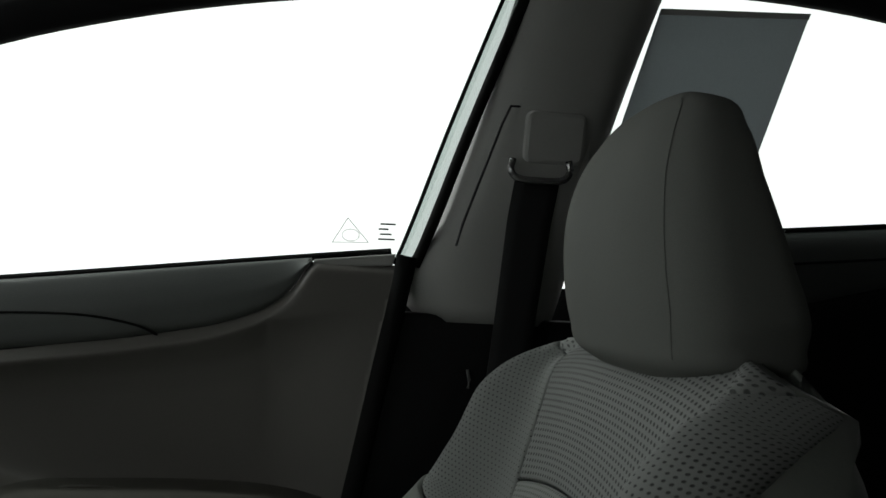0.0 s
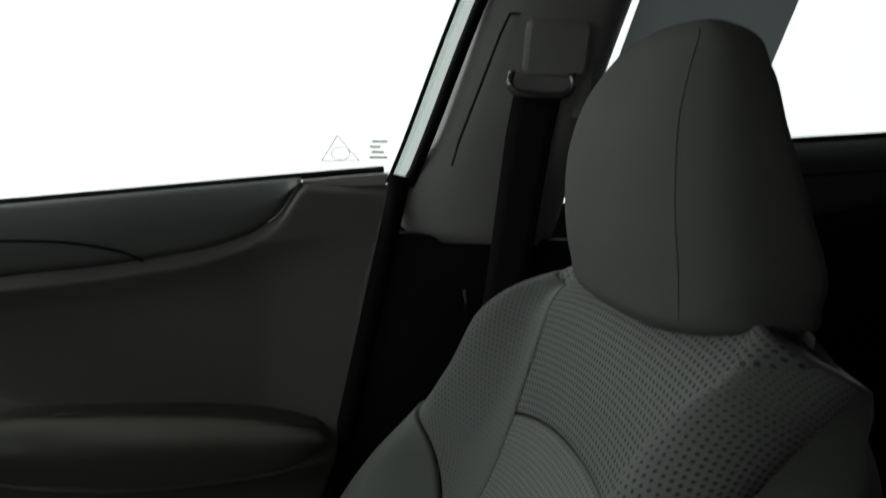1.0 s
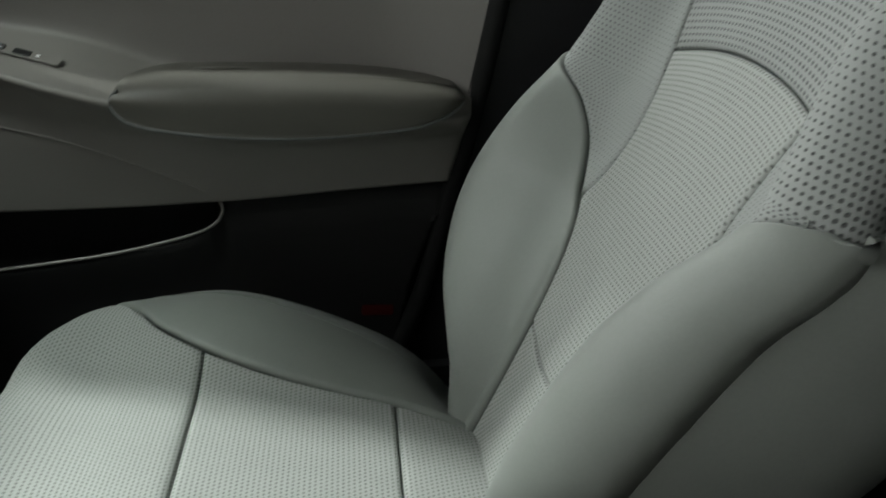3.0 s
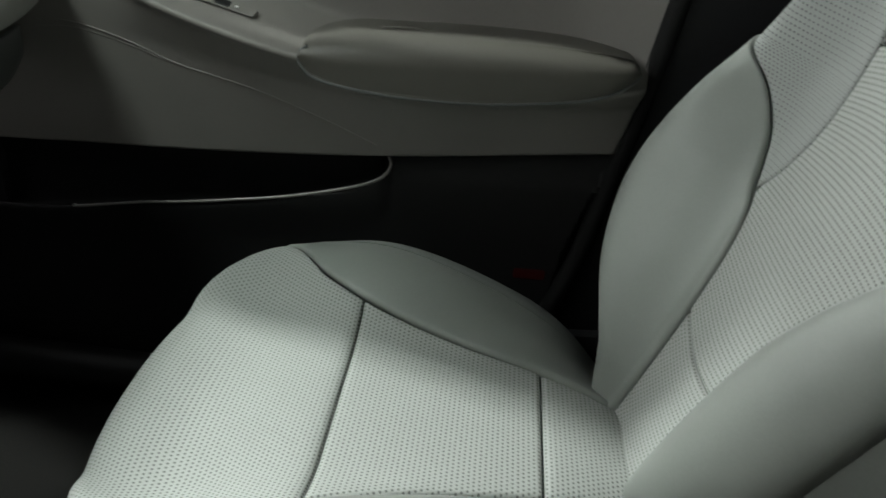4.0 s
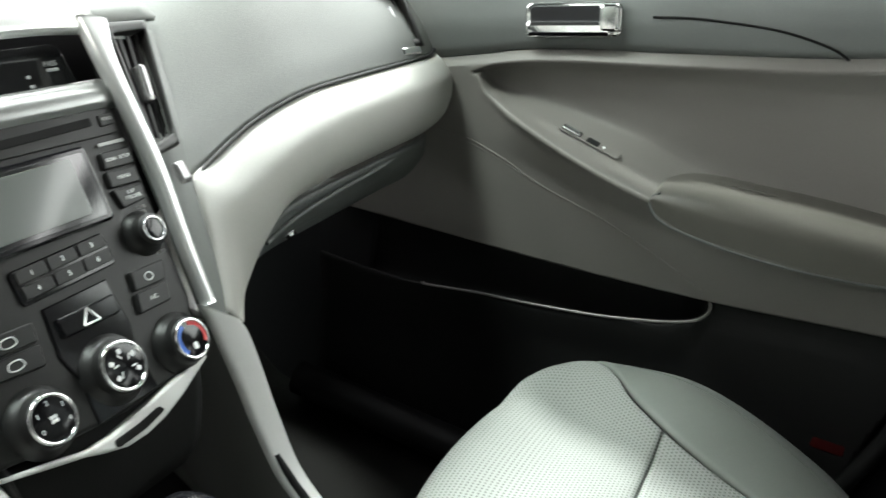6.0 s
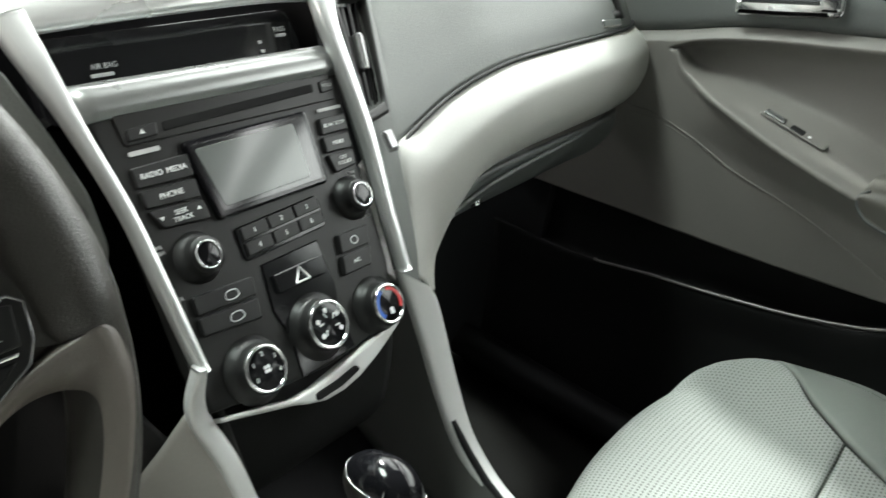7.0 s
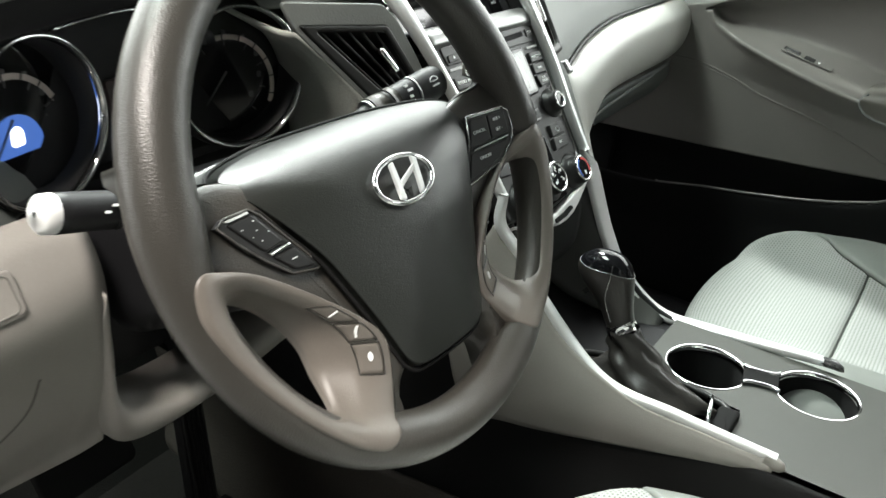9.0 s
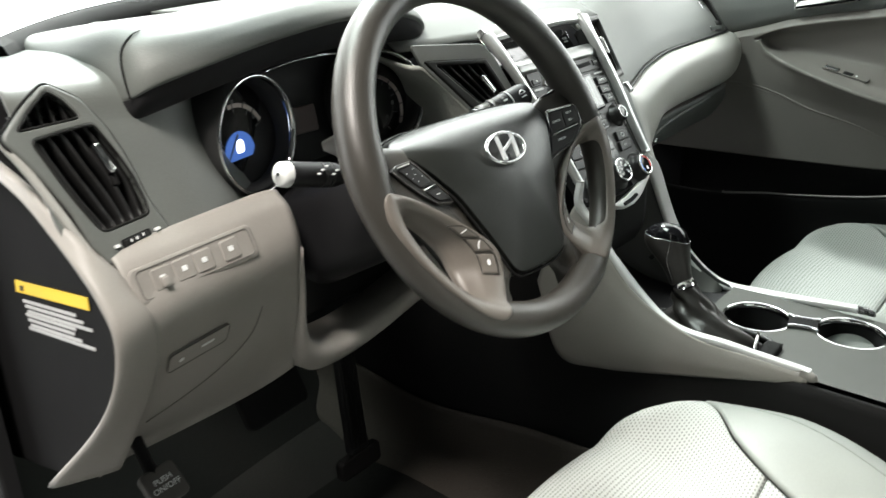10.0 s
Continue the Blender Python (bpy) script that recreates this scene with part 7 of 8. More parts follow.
for parent, k in ((lowL, -1), (lowR, 1)):
    # three phone keys lie flush in the strip beside the opening
    for j0, j1, mark in ((26.5, 32.0, 0), (32.8, 39.4, 1), (40.2, 48.0, 2)):
        js, fs = np.linspace(j0, j1, 9), np.linspace(0.16, 0.55, 7)
        q = part("phone_button", grid_mesh("phone_button", np.array([[strip_at(j, f, k, 0.0011 - 0.0007 * (max(abs(2 * (j - j0) / (j1 - j0) - 1), abs(2 * (f - 0.16) / 0.39 - 1)) > 0.95)) for f in fs] for j in js]), SPOKE, thick=0.0014, flip=(k < 0)), parent)
        edge = [(j0, f) for f in fs] + [(j, 0.55) for j in js[1:-1]] + [(j1, f) for f in fs[::-1]] + [(j, 0.16) for j in js[-2:0:-1]]
        part("key_gap", tube("key_gap", [strip_at(j, f, k, 0.0004) for j, f in edge], 0.0006, WHEEL, 5, closed=True), q)
        c = Vector(strip_at(0.5 * (j0 + j1), 0.36, k, 0.0013))
        mm = frame_of(c, Vector(strip_at(0.5 * (j0 + j1) - k * 1.5, 0.36, k, 0.0013)) - c, k * (Vector(strip_at(0.5 * (j0 + j1), 0.42, k, 0.0013)) - c))
        if mark == 1:
            shape = [(-0.0035, 0.0022), (-0.0022, 0.0030), (-0.0010, 0.0012), (0.0012, -0.0010), (0.0030, -0.0020), (0.0022, -0.0034), (-0.0012, -0.0016), (-0.0030, 0.0006)]
        elif mark == 2:
            shape = disc(0, 0, 0.0030, 12, 0.0018)
        else:
            shape = [(-0.0016, -0.003), (-0.0004, -0.003), (0.0016, 0.003), (0.0004, 0.003)]
        part("button_mark", slab("button_mark", shape, 0.0008, INK, 0.0001, shifted(mm, 0, 0, -0.0004)), q)
# badge: an oval ring with two uprights and a sloping bar
bo = [wv(0.0285 * math.cos(a), -0.004 + 0.0150 * math.sin(a), 0.0148 - 0.20 * 0.0150 * math.sin(a)) for a in np.linspace(0, 2 * math.pi, 60, endpoint=False)]
BADGE_SATIN = material("badge_satin", (0.62, 0.63, 0.63), 0.42, metal=0.35)
badge = part("badge", tube("badge", np.array(bo), 0.0019, CHROME, 10, closed=True, up=WN), SW, "chrome oval badge")
for pts in ([(-0.0150, -0.0150), (-0.0098, -0.0168), (-0.0062, 0.0092), (-0.0105, 0.0080)], [(0.0052, -0.0168), (0.0104, -0.0152), (0.0166, 0.0062), (0.0122, 0.0086)], [(-0.0100, -0.0090), (-0.0080, -0.0045), (0.0118, 0.0034), (0.0098, -0.0008)]):
    part("badge_bar", slab("badge_bar", quad([(x, y + 0.004) for x, y in pts], 0.001), 0.0022, BADGE_SATIN, 0.0010, shifted(WM, 0, -0.004, 0.0165) @ Matrix.Rotation(-0.20, 4, "X")), badge)

# column shroud and stalks
COLU = thing("steering_column", "black steering column shroud with two stalks", "steering column", (0, 0, 0))
cpts = []
for t in np.linspace(0, 1, 12):
    c = np.array(wv(0, -0.005, -0.035 - 0.24 * t))
    hw, hh = 0.058 + 0.012 * t, 0.052 + 0.01 * t
    a = np.linspace(0, 2 * math.pi, 32, endpoint=False)
    x, y = hw * np.sign(np.cos(a)) * np.abs(np.cos(a)) ** 0.6, hh * np.sign(np.sin(a)) * np.abs(np.sin(a)) ** 0.6
    cpts.append([np.array(wv(u, v - 0.01, -0.035 - 0.24 * t)) for u, v in zip(x, y)])
part("shroud", grid_mesh("shroud", np.array(cpts), BLACK, closed_v=True, caps=True, flip=True), COLU, "black column shroud")
for name, tip, root, label in (("light_stalk", (-0.548, 0.112, 0.622), (-0.43, 0.110, 0.592), "black lamp stalk with pale end"), ("wiper_stalk", (-0.178, 0.100, 0.632), (-0.31, 0.116, 0.606), "black wiper stalk")):
    tip, root = np.array(tip), np.array(root)
    ln = np.linspace(0, 1, 16)
    path = [root + (tip - root) * t for t in ln]
    rad = np.interp(ln, [0, 0.35, 0.45, 0.95, 1], [0.006, 0.008, 0.0128, 0.0150, 0.0138] if name == "wiper_stalk" else [0.006, 0.008, 0.0118, 0.0122, 0.0060])
    st = part(name, tube(name, np.array(path), rad, BLACK, 20), COLU, label)
    d = (tip - root) / np.linalg.norm(tip - root)
    if name == "light_stalk":
        part("end_cap", tube("end_cap", np.array([tip - d * 0.0125, tip - d * 0.0120, tip - d * 0.007, tip - d * 0.001, tip + d * 0.0012, tip + d * 0.0022]), [0.0112, 0.0119, 0.0121, 0.0116, 0.0092, 0.002], material("stalk_end", (0.68, 0.69, 0.68), 0.4), 24), st, "pale grey twist end")
    if name == "wiper_stalk":
        # pale sleeve, bright ring and a wiper sign on the black end
        sleeve = lambda n, a, b, r, mt, lb="": part(n, tube(n, np.array([root + (tip - root) * a, root + (tip - root) * b]), r, mt, 28), st, lb)
        sleeve("sleeve", 0.40, 0.52, 0.0136, WHEEL, "grey sleeve")
        sleeve("sleeve", 0.545, 0.60, 0.0142, WHEEL)
        sleeve("stalk_ring", 0.375, 0.395, 0.0125, SILVER)
        sleeve("stalk_ring", 0.755, 0.765, 0.0152, SILVER)
        face_v = Vector((0, -0.80, 0.60))
        wm = frame_of(Vector(root + (tip - root) * 0.87) + face_v * 0.0148, tuple(d), tuple(face_v.cross(Vector(d))))
        fan = [(0.0052 * math.cos(radians(a)), -0.0016 + 0.0060 * math.sin(radians(a)) * 0.9) for a in range(20, 161, 14)] + [(-0.0018, -0.0002), (0.0018, -0.0002)]
        part("wiper_sign", tube("wiper_sign", [tuple(wm @ Vector((x, y, 0.0006))) for x, y in fan], 0.0004, INK, 5, closed=True), st)
        part("wiper_sign", slab("wiper_sign", rounded(-0.0040, -0.0046, 0.0040, -0.0034, 0.0004, 2), 0.0008, INK, 0.0001, wm), st)
        for i in range(4):
            part("stalk_mark", slab("stalk_mark", rounded(-0.0046, -0.0012, 0.0012 if i % 2 else -0.0010, 0.0010, 0.0004, 2), 0.0012, INK, 0.0002, frame_of(Vector(root + (tip - root) * 0.68) + (face_v + Vector((0, -0.16, -0.24)) * (1.4 * i - 2.0)).normalized() * 0.0138, tuple(d), tuple(face_v.cross(Vector(d))))), st)
        continue
    for s in (0.52, 0.60):
        part("stalk_ring", tube("stalk_ring", np.array([root + (tip - root) * s, root + (tip - root) * (s + 0.03)]), 0.0124, STACK, 24), st)
    sm2 = frame_of(root + (tip - root) * 0.62 + np.array([0, -0.0110, 0.0065]), tuple(-d), (0, 0.55, 0.83))
    for i in range(5):
        part("stalk_mark", slab("stalk_mark", rounded(-0.012 + 0.006 * i, -0.005 + 0.004 * (i % 3), -0.0085 + 0.006 * i, -0.0035 + 0.004 * (i % 3), 0.0006, 2), 0.0015, INK, 0.0002, sm2), st)

# ---- instruments ----
IC = thing("instrument_cluster", "twin round gauges with chrome rings in a black cowl", "instrument cluster", (0, 0, 0))
BOWL = material("gauge_bowl", (0.020, 0.020, 0.020), 0.55, bump=0.1, bump_size=700)
DIM = material("dim_figure", (0.06, 0.06, 0.06), 0.5)
BAND = material("dial_band", (0.52, 0.45, 0.42), 0.45)
for gx, turn in ((-0.449, 0.235), (-0.251, -0.235)):
    gmm = frame_of((gx, 0.266, 0.615), (math.cos(turn), math.sin(turn), 0), (0, 0.05, 1))
    cup = part("gauge_bowl", lathe("gauge_bowl", [(0.073, -0.085), (0.071, -0.03), (0.067, 0.0), (0.063, 0.0), (0.0595, -0.022), (0.0585, -0.030), (0.056, -0.034), (0.0, -0.034)], BOWL, gmm, 64), IC, "deep dark grey gauge bowl")
    part("gauge_ring", lathe("gauge_ring", [(0.0655, -0.003), (0.0662, 0.0015), (0.0645, 0.0032), (0.0625, 0.0018), (0.0618, -0.004)], CHROME, gmm, 72), cup, "chrome gauge ring")
    part("gauge_glass", lathe("gauge_glass", [(0.0585, -0.031), (0.03, -0.030), (0.0, -0.030)], SMOKE, gmm, 48), cup)
    part("dial_band", slab("dial_band", arc_plate(0.0465, 0.0512, -22, 100, 36), 0.001, BAND, 0.0002, shifted(gmm, 0, -0.017, -0.030)), cup, "pale dial band")
    for a in range(-12, 95, 21):
        part("band_gap", slab("band_gap", rounded(-0.003, -0.0006, 0.003, 0.0006, 0.0002, 2), 0.0006, BLACK, 0.0001, shifted(gmm, 0.0488 * math.cos(radians(a)), 0.0488 * math.sin(radians(a)) - 0.017, -0.0287) @ Matrix.Rotation(radians(a), 4, "Z")), cup)
    for i in range(9):
        a = radians(225 - 33.75 * i)
        part("dial_tick", slab("dial_tick", rounded(-0.003, -0.0006, 0.003, 0.0006, 0.0003, 2), 0.0008, DIM, 0.0002, shifted(gmm, 0.0390 * math.cos(a), 0.0390 * math.sin(a) - 0.012, -0.030) @ Matrix.Rotation(a, 4, "Z")), cup)
        part("dial_figure", slab("dial_figure", rounded(-0.0022, -0.0028, 0.0022, 0.0028, 0.0008, 2), 0.0006, DIM, 0.0002, shifted(gmm, 0.0355 * math.cos(a), 0.0355 * math.sin(a), -0.030)), cup)
    part("needle", slab("needle", [(-0.0012, 0.0), (0.0012, 0.0), (0.0005, -0.040), (-0.0005, -0.040)], 0.0012, DIM, 0.0003, shifted(gmm, 0, 0, -0.029) @ Matrix.Rotation(radians(-38), 4, "Z")), cup)
    if gx < -0.4:
        lit = bpy.data.materials.new("blue_display")
        lit.use_nodes = True
        e = lit.node_tree.nodes["Principled BSDF"]
        e.inputs["Base Color"].default_value = (0.02, 0.05, 0.2, 1)
        e.inputs["Emission Color"].default_value = (0.09, 0.22, 0.70, 1)
        e.inputs["Emission Strength"].default_value = 0.17
        part("blue_display", slab("blue_display", [(0.0250 * math.cos(radians(a)), 0.0250 * math.sin(radians(a))) for a in range(-14, 195, 8)], 0.0012, lit, 0.0002, shifted(gmm, 0.001, -0.022, -0.030)), cup, "glowing blue gauge centre")
        sign_lit = bpy.data.materials.new("lit_sign")
        sign_lit.use_nodes = True
        e = sign_lit.node_tree.nodes["Principled BSDF"]
        e.inputs["Emission Color"].default_value = (0.85, 0.92, 1.0, 1)
        e.inputs["Emission Strength"].default_value = 0.8
        part("display_sign", slab("display_sign", soft_outline([(-0.006, -0.009), (0.006, -0.009), (0.006, 0.003), (0.001, 0.007), (-0.005, 0.004), (-0.006, -0.001)], 0.003), 0.0018, sign_lit, 0.0003, shifted(gmm, 0.001, -0.012, -0.0295)), cup, "white glowing door sign")
cluster_m = frame_of((-0.35, 0.262, 0.622), (1, 0, 0), (0, 0.20, 0.98))
part("cluster_panel", slab("cluster_panel", rounded(-0.20, -0.075, 0.17, 0.075, 0.05, 8), 0.02, BLACK, 0.004, shifted(cluster_m, 0, 0, -0.062)), IC, "black panel behind the gauges")
part("cluster_line", tube("cluster_line", [tuple(cluster_m @ Vector((x, 0.066 - 1.2 * x * x, 0.0))) for x in np.linspace(-0.08, 0.08, 14)], 0.0012, CHROME, 6), IC)
part("red_window", slab("red_window", rounded(-0.020, -0.020, 0.016, 0.012, 0.003), 0.003, material("dim_red", (0.05, 0.026, 0.024), 0.3), 0.001, shifted(cluster_m, 0, 0, -0.040)), IC)

# hood over the gauges
HOOD = ((-0.5945, 0.300, 0.680, 0.690, 0.684), (-0.592, 0.266, 0.684, 0.718, 0.700), (-0.572, 0.246, 0.696, 0.741, 0.716), (-0.508, 0.228, 0.713, 0.748, 0.724), (-0.45, 0.222, 0.724, 0.755, 0.726), (-0.37, 0.216, 0.734, 0.762, 0.726), (-0.29, 0.218, 0.734, 0.760, 0.726), (-0.23, 0.226, 0.724, 0.750, 0.726), (-0.195, 0.240, 0.710, 0.735, 0.724), (-0.172, 0.262, 0.693, 0.712, 0.712))


def hood():
    rows = []
    for x, ly, lz, top, far in HOOD:
        rows.append([(x, ly + 0.004, lz - 0.006), (x, ly, lz), (x, ly + 0.008, 0.6 * lz + 0.4 * top), (x, ly + 0.030, 0.2 * lz + 0.8 * top), (x, ly + 0.075, top), (x, ly + 0.16, 0.5 * (top + far)), (x, ly + 0.28, far), (x, ly + 0.38, far - 0.020)])
    return sheet(rows, 60, 50)


def visor():
    return sheet([[(x, ly + 0.003, lz - 0.003), (x, ly + 0.007, lz - 0.018), (x, ly + 0.022, lz - 0.034), (x, ly + 0.060, lz - 0.044), (x, max(0.33, ly + 0.07), lz - 0.046)] for x, ly, lz, top, far in HOOD], 60, 24)


part("gauge_hood", grid_mesh("gauge_hood", hood(), DASH, thick=0.004), DASHB, "dark grey gauge hood")
hood_line = spline([(-0.5918, 0.2660, 0.6790), (-0.5926, 0.2698, 0.6937), (-0.5894, 0.2774, 0.7127), (-0.5839, 0.2808, 0.7254), (-0.5720, 0.2820, 0.7356), (-0.5610, 0.2818, 0.7395)], 40)
part("hood_gap", tube("hood_gap", hood_line, np.interp(np.arange(40), [0, 28, 39], [0.0011, 0.0010, 0.0003]), RUBBER, 6), DASHB, "dark joint beside the gauge hood")
part("hood_visor", grid_mesh("hood_visor", visor(), SHELL, thick=0.003, flip=True), DASHB, "black underside of the gauge hood")

# driver's side of the dash
def driver_face():
    rows = []
    for x, ly, lz in ((-0.697, 0.226, 0.560), (-0.680, 0.222, 0.556), (-0.64, 0.221, 0.555), (-0.60, 0.222, 0.553), (-0.555, 0.226, 0.552), (-0.51, 0.244, 0.551), (-0.46, 0.285, 0.547), (-0.40, 0.315, 0.54)):
        by = base_y(max(x, -0.60))
        rows.append([(x, ly, lz), (x, ly + 0.024, lz + 0.046), (x, ly + 0.052, lz + 0.104), (x, ly + 0.074, lz + 0.140), (x, ly + 0.125, 0.705), (x, 0.5 * (ly + 0.11 + by), 0.708), (x, by + 0.03, 0.703)])
    return sheet(rows, 110, 130)


# end vent: one rounded grey panel with two openings
EV = frame_of((-0.6465, 0.2491, 0.6192), (0.999, 0.031, 0.027), (-0.038, 0.446, 0.894))
EV_OUT = soft_outline([(-0.0677, 0.0536), (-0.0379, 0.0778), (-0.0107, 0.0939), (0.0147, 0.0731), (0.0279, 0.0387), (0.0335, 0.0079), (0.035, -0.0321), (0.0446, -0.073), (0.0077, -0.0772), (-0.0263, -0.080), (-0.0345, -0.057), (-0.0393, -0.0226), (-0.0479, 0.0077), (-0.058, 0.0332)], 0.007)
EV_UP = soft_outline([(-0.0526, 0.0565), (-0.0339, 0.0723), (-0.0129, 0.086), (-0.0026, 0.0745), (0.0053, 0.0562)], 0.004)
EV_LOW = soft_outline([(-0.0447, 0.0454), (-0.0161, 0.0473), (0.0149, 0.0477), (0.0255, 0.0126), (0.0297, -0.0107), (0.0306, -0.0357), (0.0283, -0.0459), (-0.0185, -0.0485), (-0.0228, -0.0422), (-0.0294, -0.0212), (-0.0361, 0.0041)], 0.005)
ev_mid = np.mean(EV_OUT, 0)
ev_cut = [(p[0], p[2]) for p in (EV @ Vector((*(ev_mid + (np.array(q) - ev_mid) * 0.93), 0.0)) for q in EV_OUT)]
face = opened(grid_mesh("driver_dash", driver_face(), DASH, thick=0.005, flip=True), ev_cut)
part("driver_dash", face, DASHB, "dark grey driver's side dash")
mid_top = [[(x, 0.25, 0.690), (x, 0.30, 0.722), (x, 0.40, 0.727), (x, 0.6, 0.715), (x, base_y(x) + 0.02, 0.702)] for x in (-0.25, -0.12, 0.0, 0.14, 0.2)]
for r in mid_top:
    x = r[0][0]
    r[0] = (x, 0.215 if x > -0.13 else 0.235, 0.684)
part("centre_top", grid_mesh("centre_top", sheet(mid_top, 20, 24), DASH, thick=0.005), DASHB, "dark grey dash crown")
evp = part("vent_driver_end", holed_plate("vent_driver_end", EV_OUT, [EV_UP, EV_LOW], 0.012, DASH, 0.0028, EV, -0.006), DASHB, "grey end vent panel with two openings")
part("panel_gap", tube("panel_gap", [tuple(EV @ Vector((*(ev_mid + (np.array(q) - ev_mid) * 1.02), 0.0012))) for q in EV_OUT], 0.0013, RUBBER, 6, closed=True), evp)
part("vent_lip", tube("vent_lip", [tuple(EV @ Vector((x, y, 0.0056))) for x, y in EV_LOW], 0.0013, STACK, 6, closed=True), evp)
part("vent_lip", tube("vent_lip", [tuple(EV @ Vector((x, y, 0.0056))) for x, y in EV_UP], 0.0011, STACK, 6, closed=True), evp)
duct(EV_LOW, EV, evp, [(-0.0447, 0.0454), (-0.0361, 0.0041), (-0.0294, -0.0212), (-0.0185, -0.0485)], [(0.0149, 0.0477), (0.0255, 0.0126), (0.0297, -0.0107), (0.0283, -0.0459)], 5, 0.026, 0.004, 0.0020, -0.001)
duct(EV_UP, EV, evp, [(-0.040, 0.080), (-0.050, 0.070), (-0.0526, 0.0565)], [(0.0, 0.088), (0.004, 0.070), (0.0053, 0.0562)], 5, 0.020, 0.004, 0.0016, 0.004)
vent_tab(EV, (0.0062, 0.0300), (0.0125, -0.0005), evp, 0.0075, 0.006)
part("vent_tab", slab("vent_tab", rounded(-0.003, -0.006, 0.003, 0.006, 0.002), 0.006, RUBBER, 0.002, shifted(EV, 0.0128, -0.006, 0.0)), evp)
part("wheel_slot", slab("wheel_slot", soft_outline([(-0.0090, -0.0605), (0.0220, -0.0585), (0.0220, -0.0665), (-0.0090, -0.0690)], 0.002), 0.0012, RUBBER, 0.0004, shifted(EV, 0, 0, 0.0054)), evp)
part("vent_wheel", slab("vent_wheel", soft_outline([(-0.0065, -0.0620), (0.0195, -0.0600), (0.0195, -0.0650), (-0.0065, -0.0675)], 0.0015), 0.0030, KEY, 0.0010, shifted(EV, 0, 0, 0.0052)), evp)
for x, y, w in ((-0.0145, -0.0645, 0.0026), (0.0285, -0.0620, 0.0030), (0.000, -0.0640, 0.0008), (0.006, -0.0635, 0.0014), (0.013, -0.0625, 0.0008)):
    part("wheel_mark", slab("wheel_mark", rounded(x - w, y - 0.0015, x + w, y + 0.0015, 0.0008, 2), 0.0022, INK, 0.0003, shifted(EV, 0, 0, 0.0064)), evp)
part("vent_trim_side", tube("vent_trim_side", spline([(-0.716, 0.276, 0.668), (-0.706, 0.262, 0.645), (-0.695, 0.245, 0.612), (-0.685, 0.229, 0.578), (-0.676, 0.217, 0.553)], 24), 0.0042, DASH_LIGHT, 8), DASHB, "pale edge strip beside the vent")

# knee panel
KNEE = thing("knee_panel", "warm grey lower dash panel under the steering column", "dash panel", (0, 0, 0))
kp = []
for x, ty, tz, my, mz, by, bz in ((-0.668, 0.203, 0.545, 0.176, 0.49, 0.322, 0.262), (-0.64, 0.202, 0.549, 0.174, 0.49, 0.340, 0.256), (-0.60, 0.203, 0.550, 0.178, 0.49, 0.332, 0.261), (-0.54, 0.206, 0.552, 0.184, 0.49, 0.308, 0.276), (-0.49, 0.208, 0.553, 0.186, 0.495, 0.280, 0.296), (-0.470, 0.207, 0.551, 0.190, 0.495, 0.255, 0.316), (-0.454, 0.222, 0.540, 0.204, 0.495, 0.238, 0.332)):
    kp.append([(x, ty + 0.014, tz + 0.016), (x, ty - 0.008, tz - 0.004), (x, my, mz), (x, 0.5 * (my + by) - 0.008, 0.5 * (mz + bz)), (x, by - 0.002, bz + 0.02), (x, by + 0.01, bz), (x, by + 0.08, bz - 0.002)])
KGRID = sheet(kp, 40, 40).reshape(-1, 3)


def knee_y(x, z):
    """How far ahead the knee panel's face lies at that place."""
    front = KGRID[KGRID[:, 1] < 0.34]
    near = front[np.argsort(((front[:, [0, 2]] - (x, z)) ** 2).sum(1))[:12]]
    fit = np.linalg.lstsq(np.c_[np.ones(12), near[:, 0] - x, near[:, 2] - z], near[:, 1], rcond=None)[0]
    return float(fit[0])


part("panel", grid_mesh("panel", sheet(kp, 40, 40), LOWER, thick=0.005, flip=True), KNEE, "warm grey moulded panel")
# the scooped edge beneath the column
sc = []
for x, y, z in ((-0.462, 0.196, 0.505), (-0.457, 0.204, 0.45), (-0.452, 0.214, 0.400), (-0.440, 0.220, 0.370), (-0.412, 0.223, 0.353), (-0.36, 0.223, 0.350), (-0.30, 0.220, 0.360), (-0.24, 0.21, 0.382), (-0.18, 0.18, 0.42)):
    sc.append((x, y, z))
scp = spline(sc, 50)
part("column_scoop", grid_mesh("column_scoop", np.stack([scp + np.array([0.004, 0.06, 0.004]), scp + np.array([0, 0.005, 0.004]), scp + np.array([-0.002, -0.006, 0]), scp + np.array([-0.006, -0.004, -0.018]), scp + np.array([-0.008, 0.012, -0.034]), scp + np.array([-0.006, 0.06, -0.040])], 1), LOWER, thick=0.003, flip=True), KNEE)
part("column_gap", slab("column_gap", rounded(-0.46, 0.36, -0.14, 0.56, 0.03), 0.01, RUBBER, 0.002, frame_of((0, 0.30, 0), (1, 0, 0), (0, 0, 1))), KNEE)
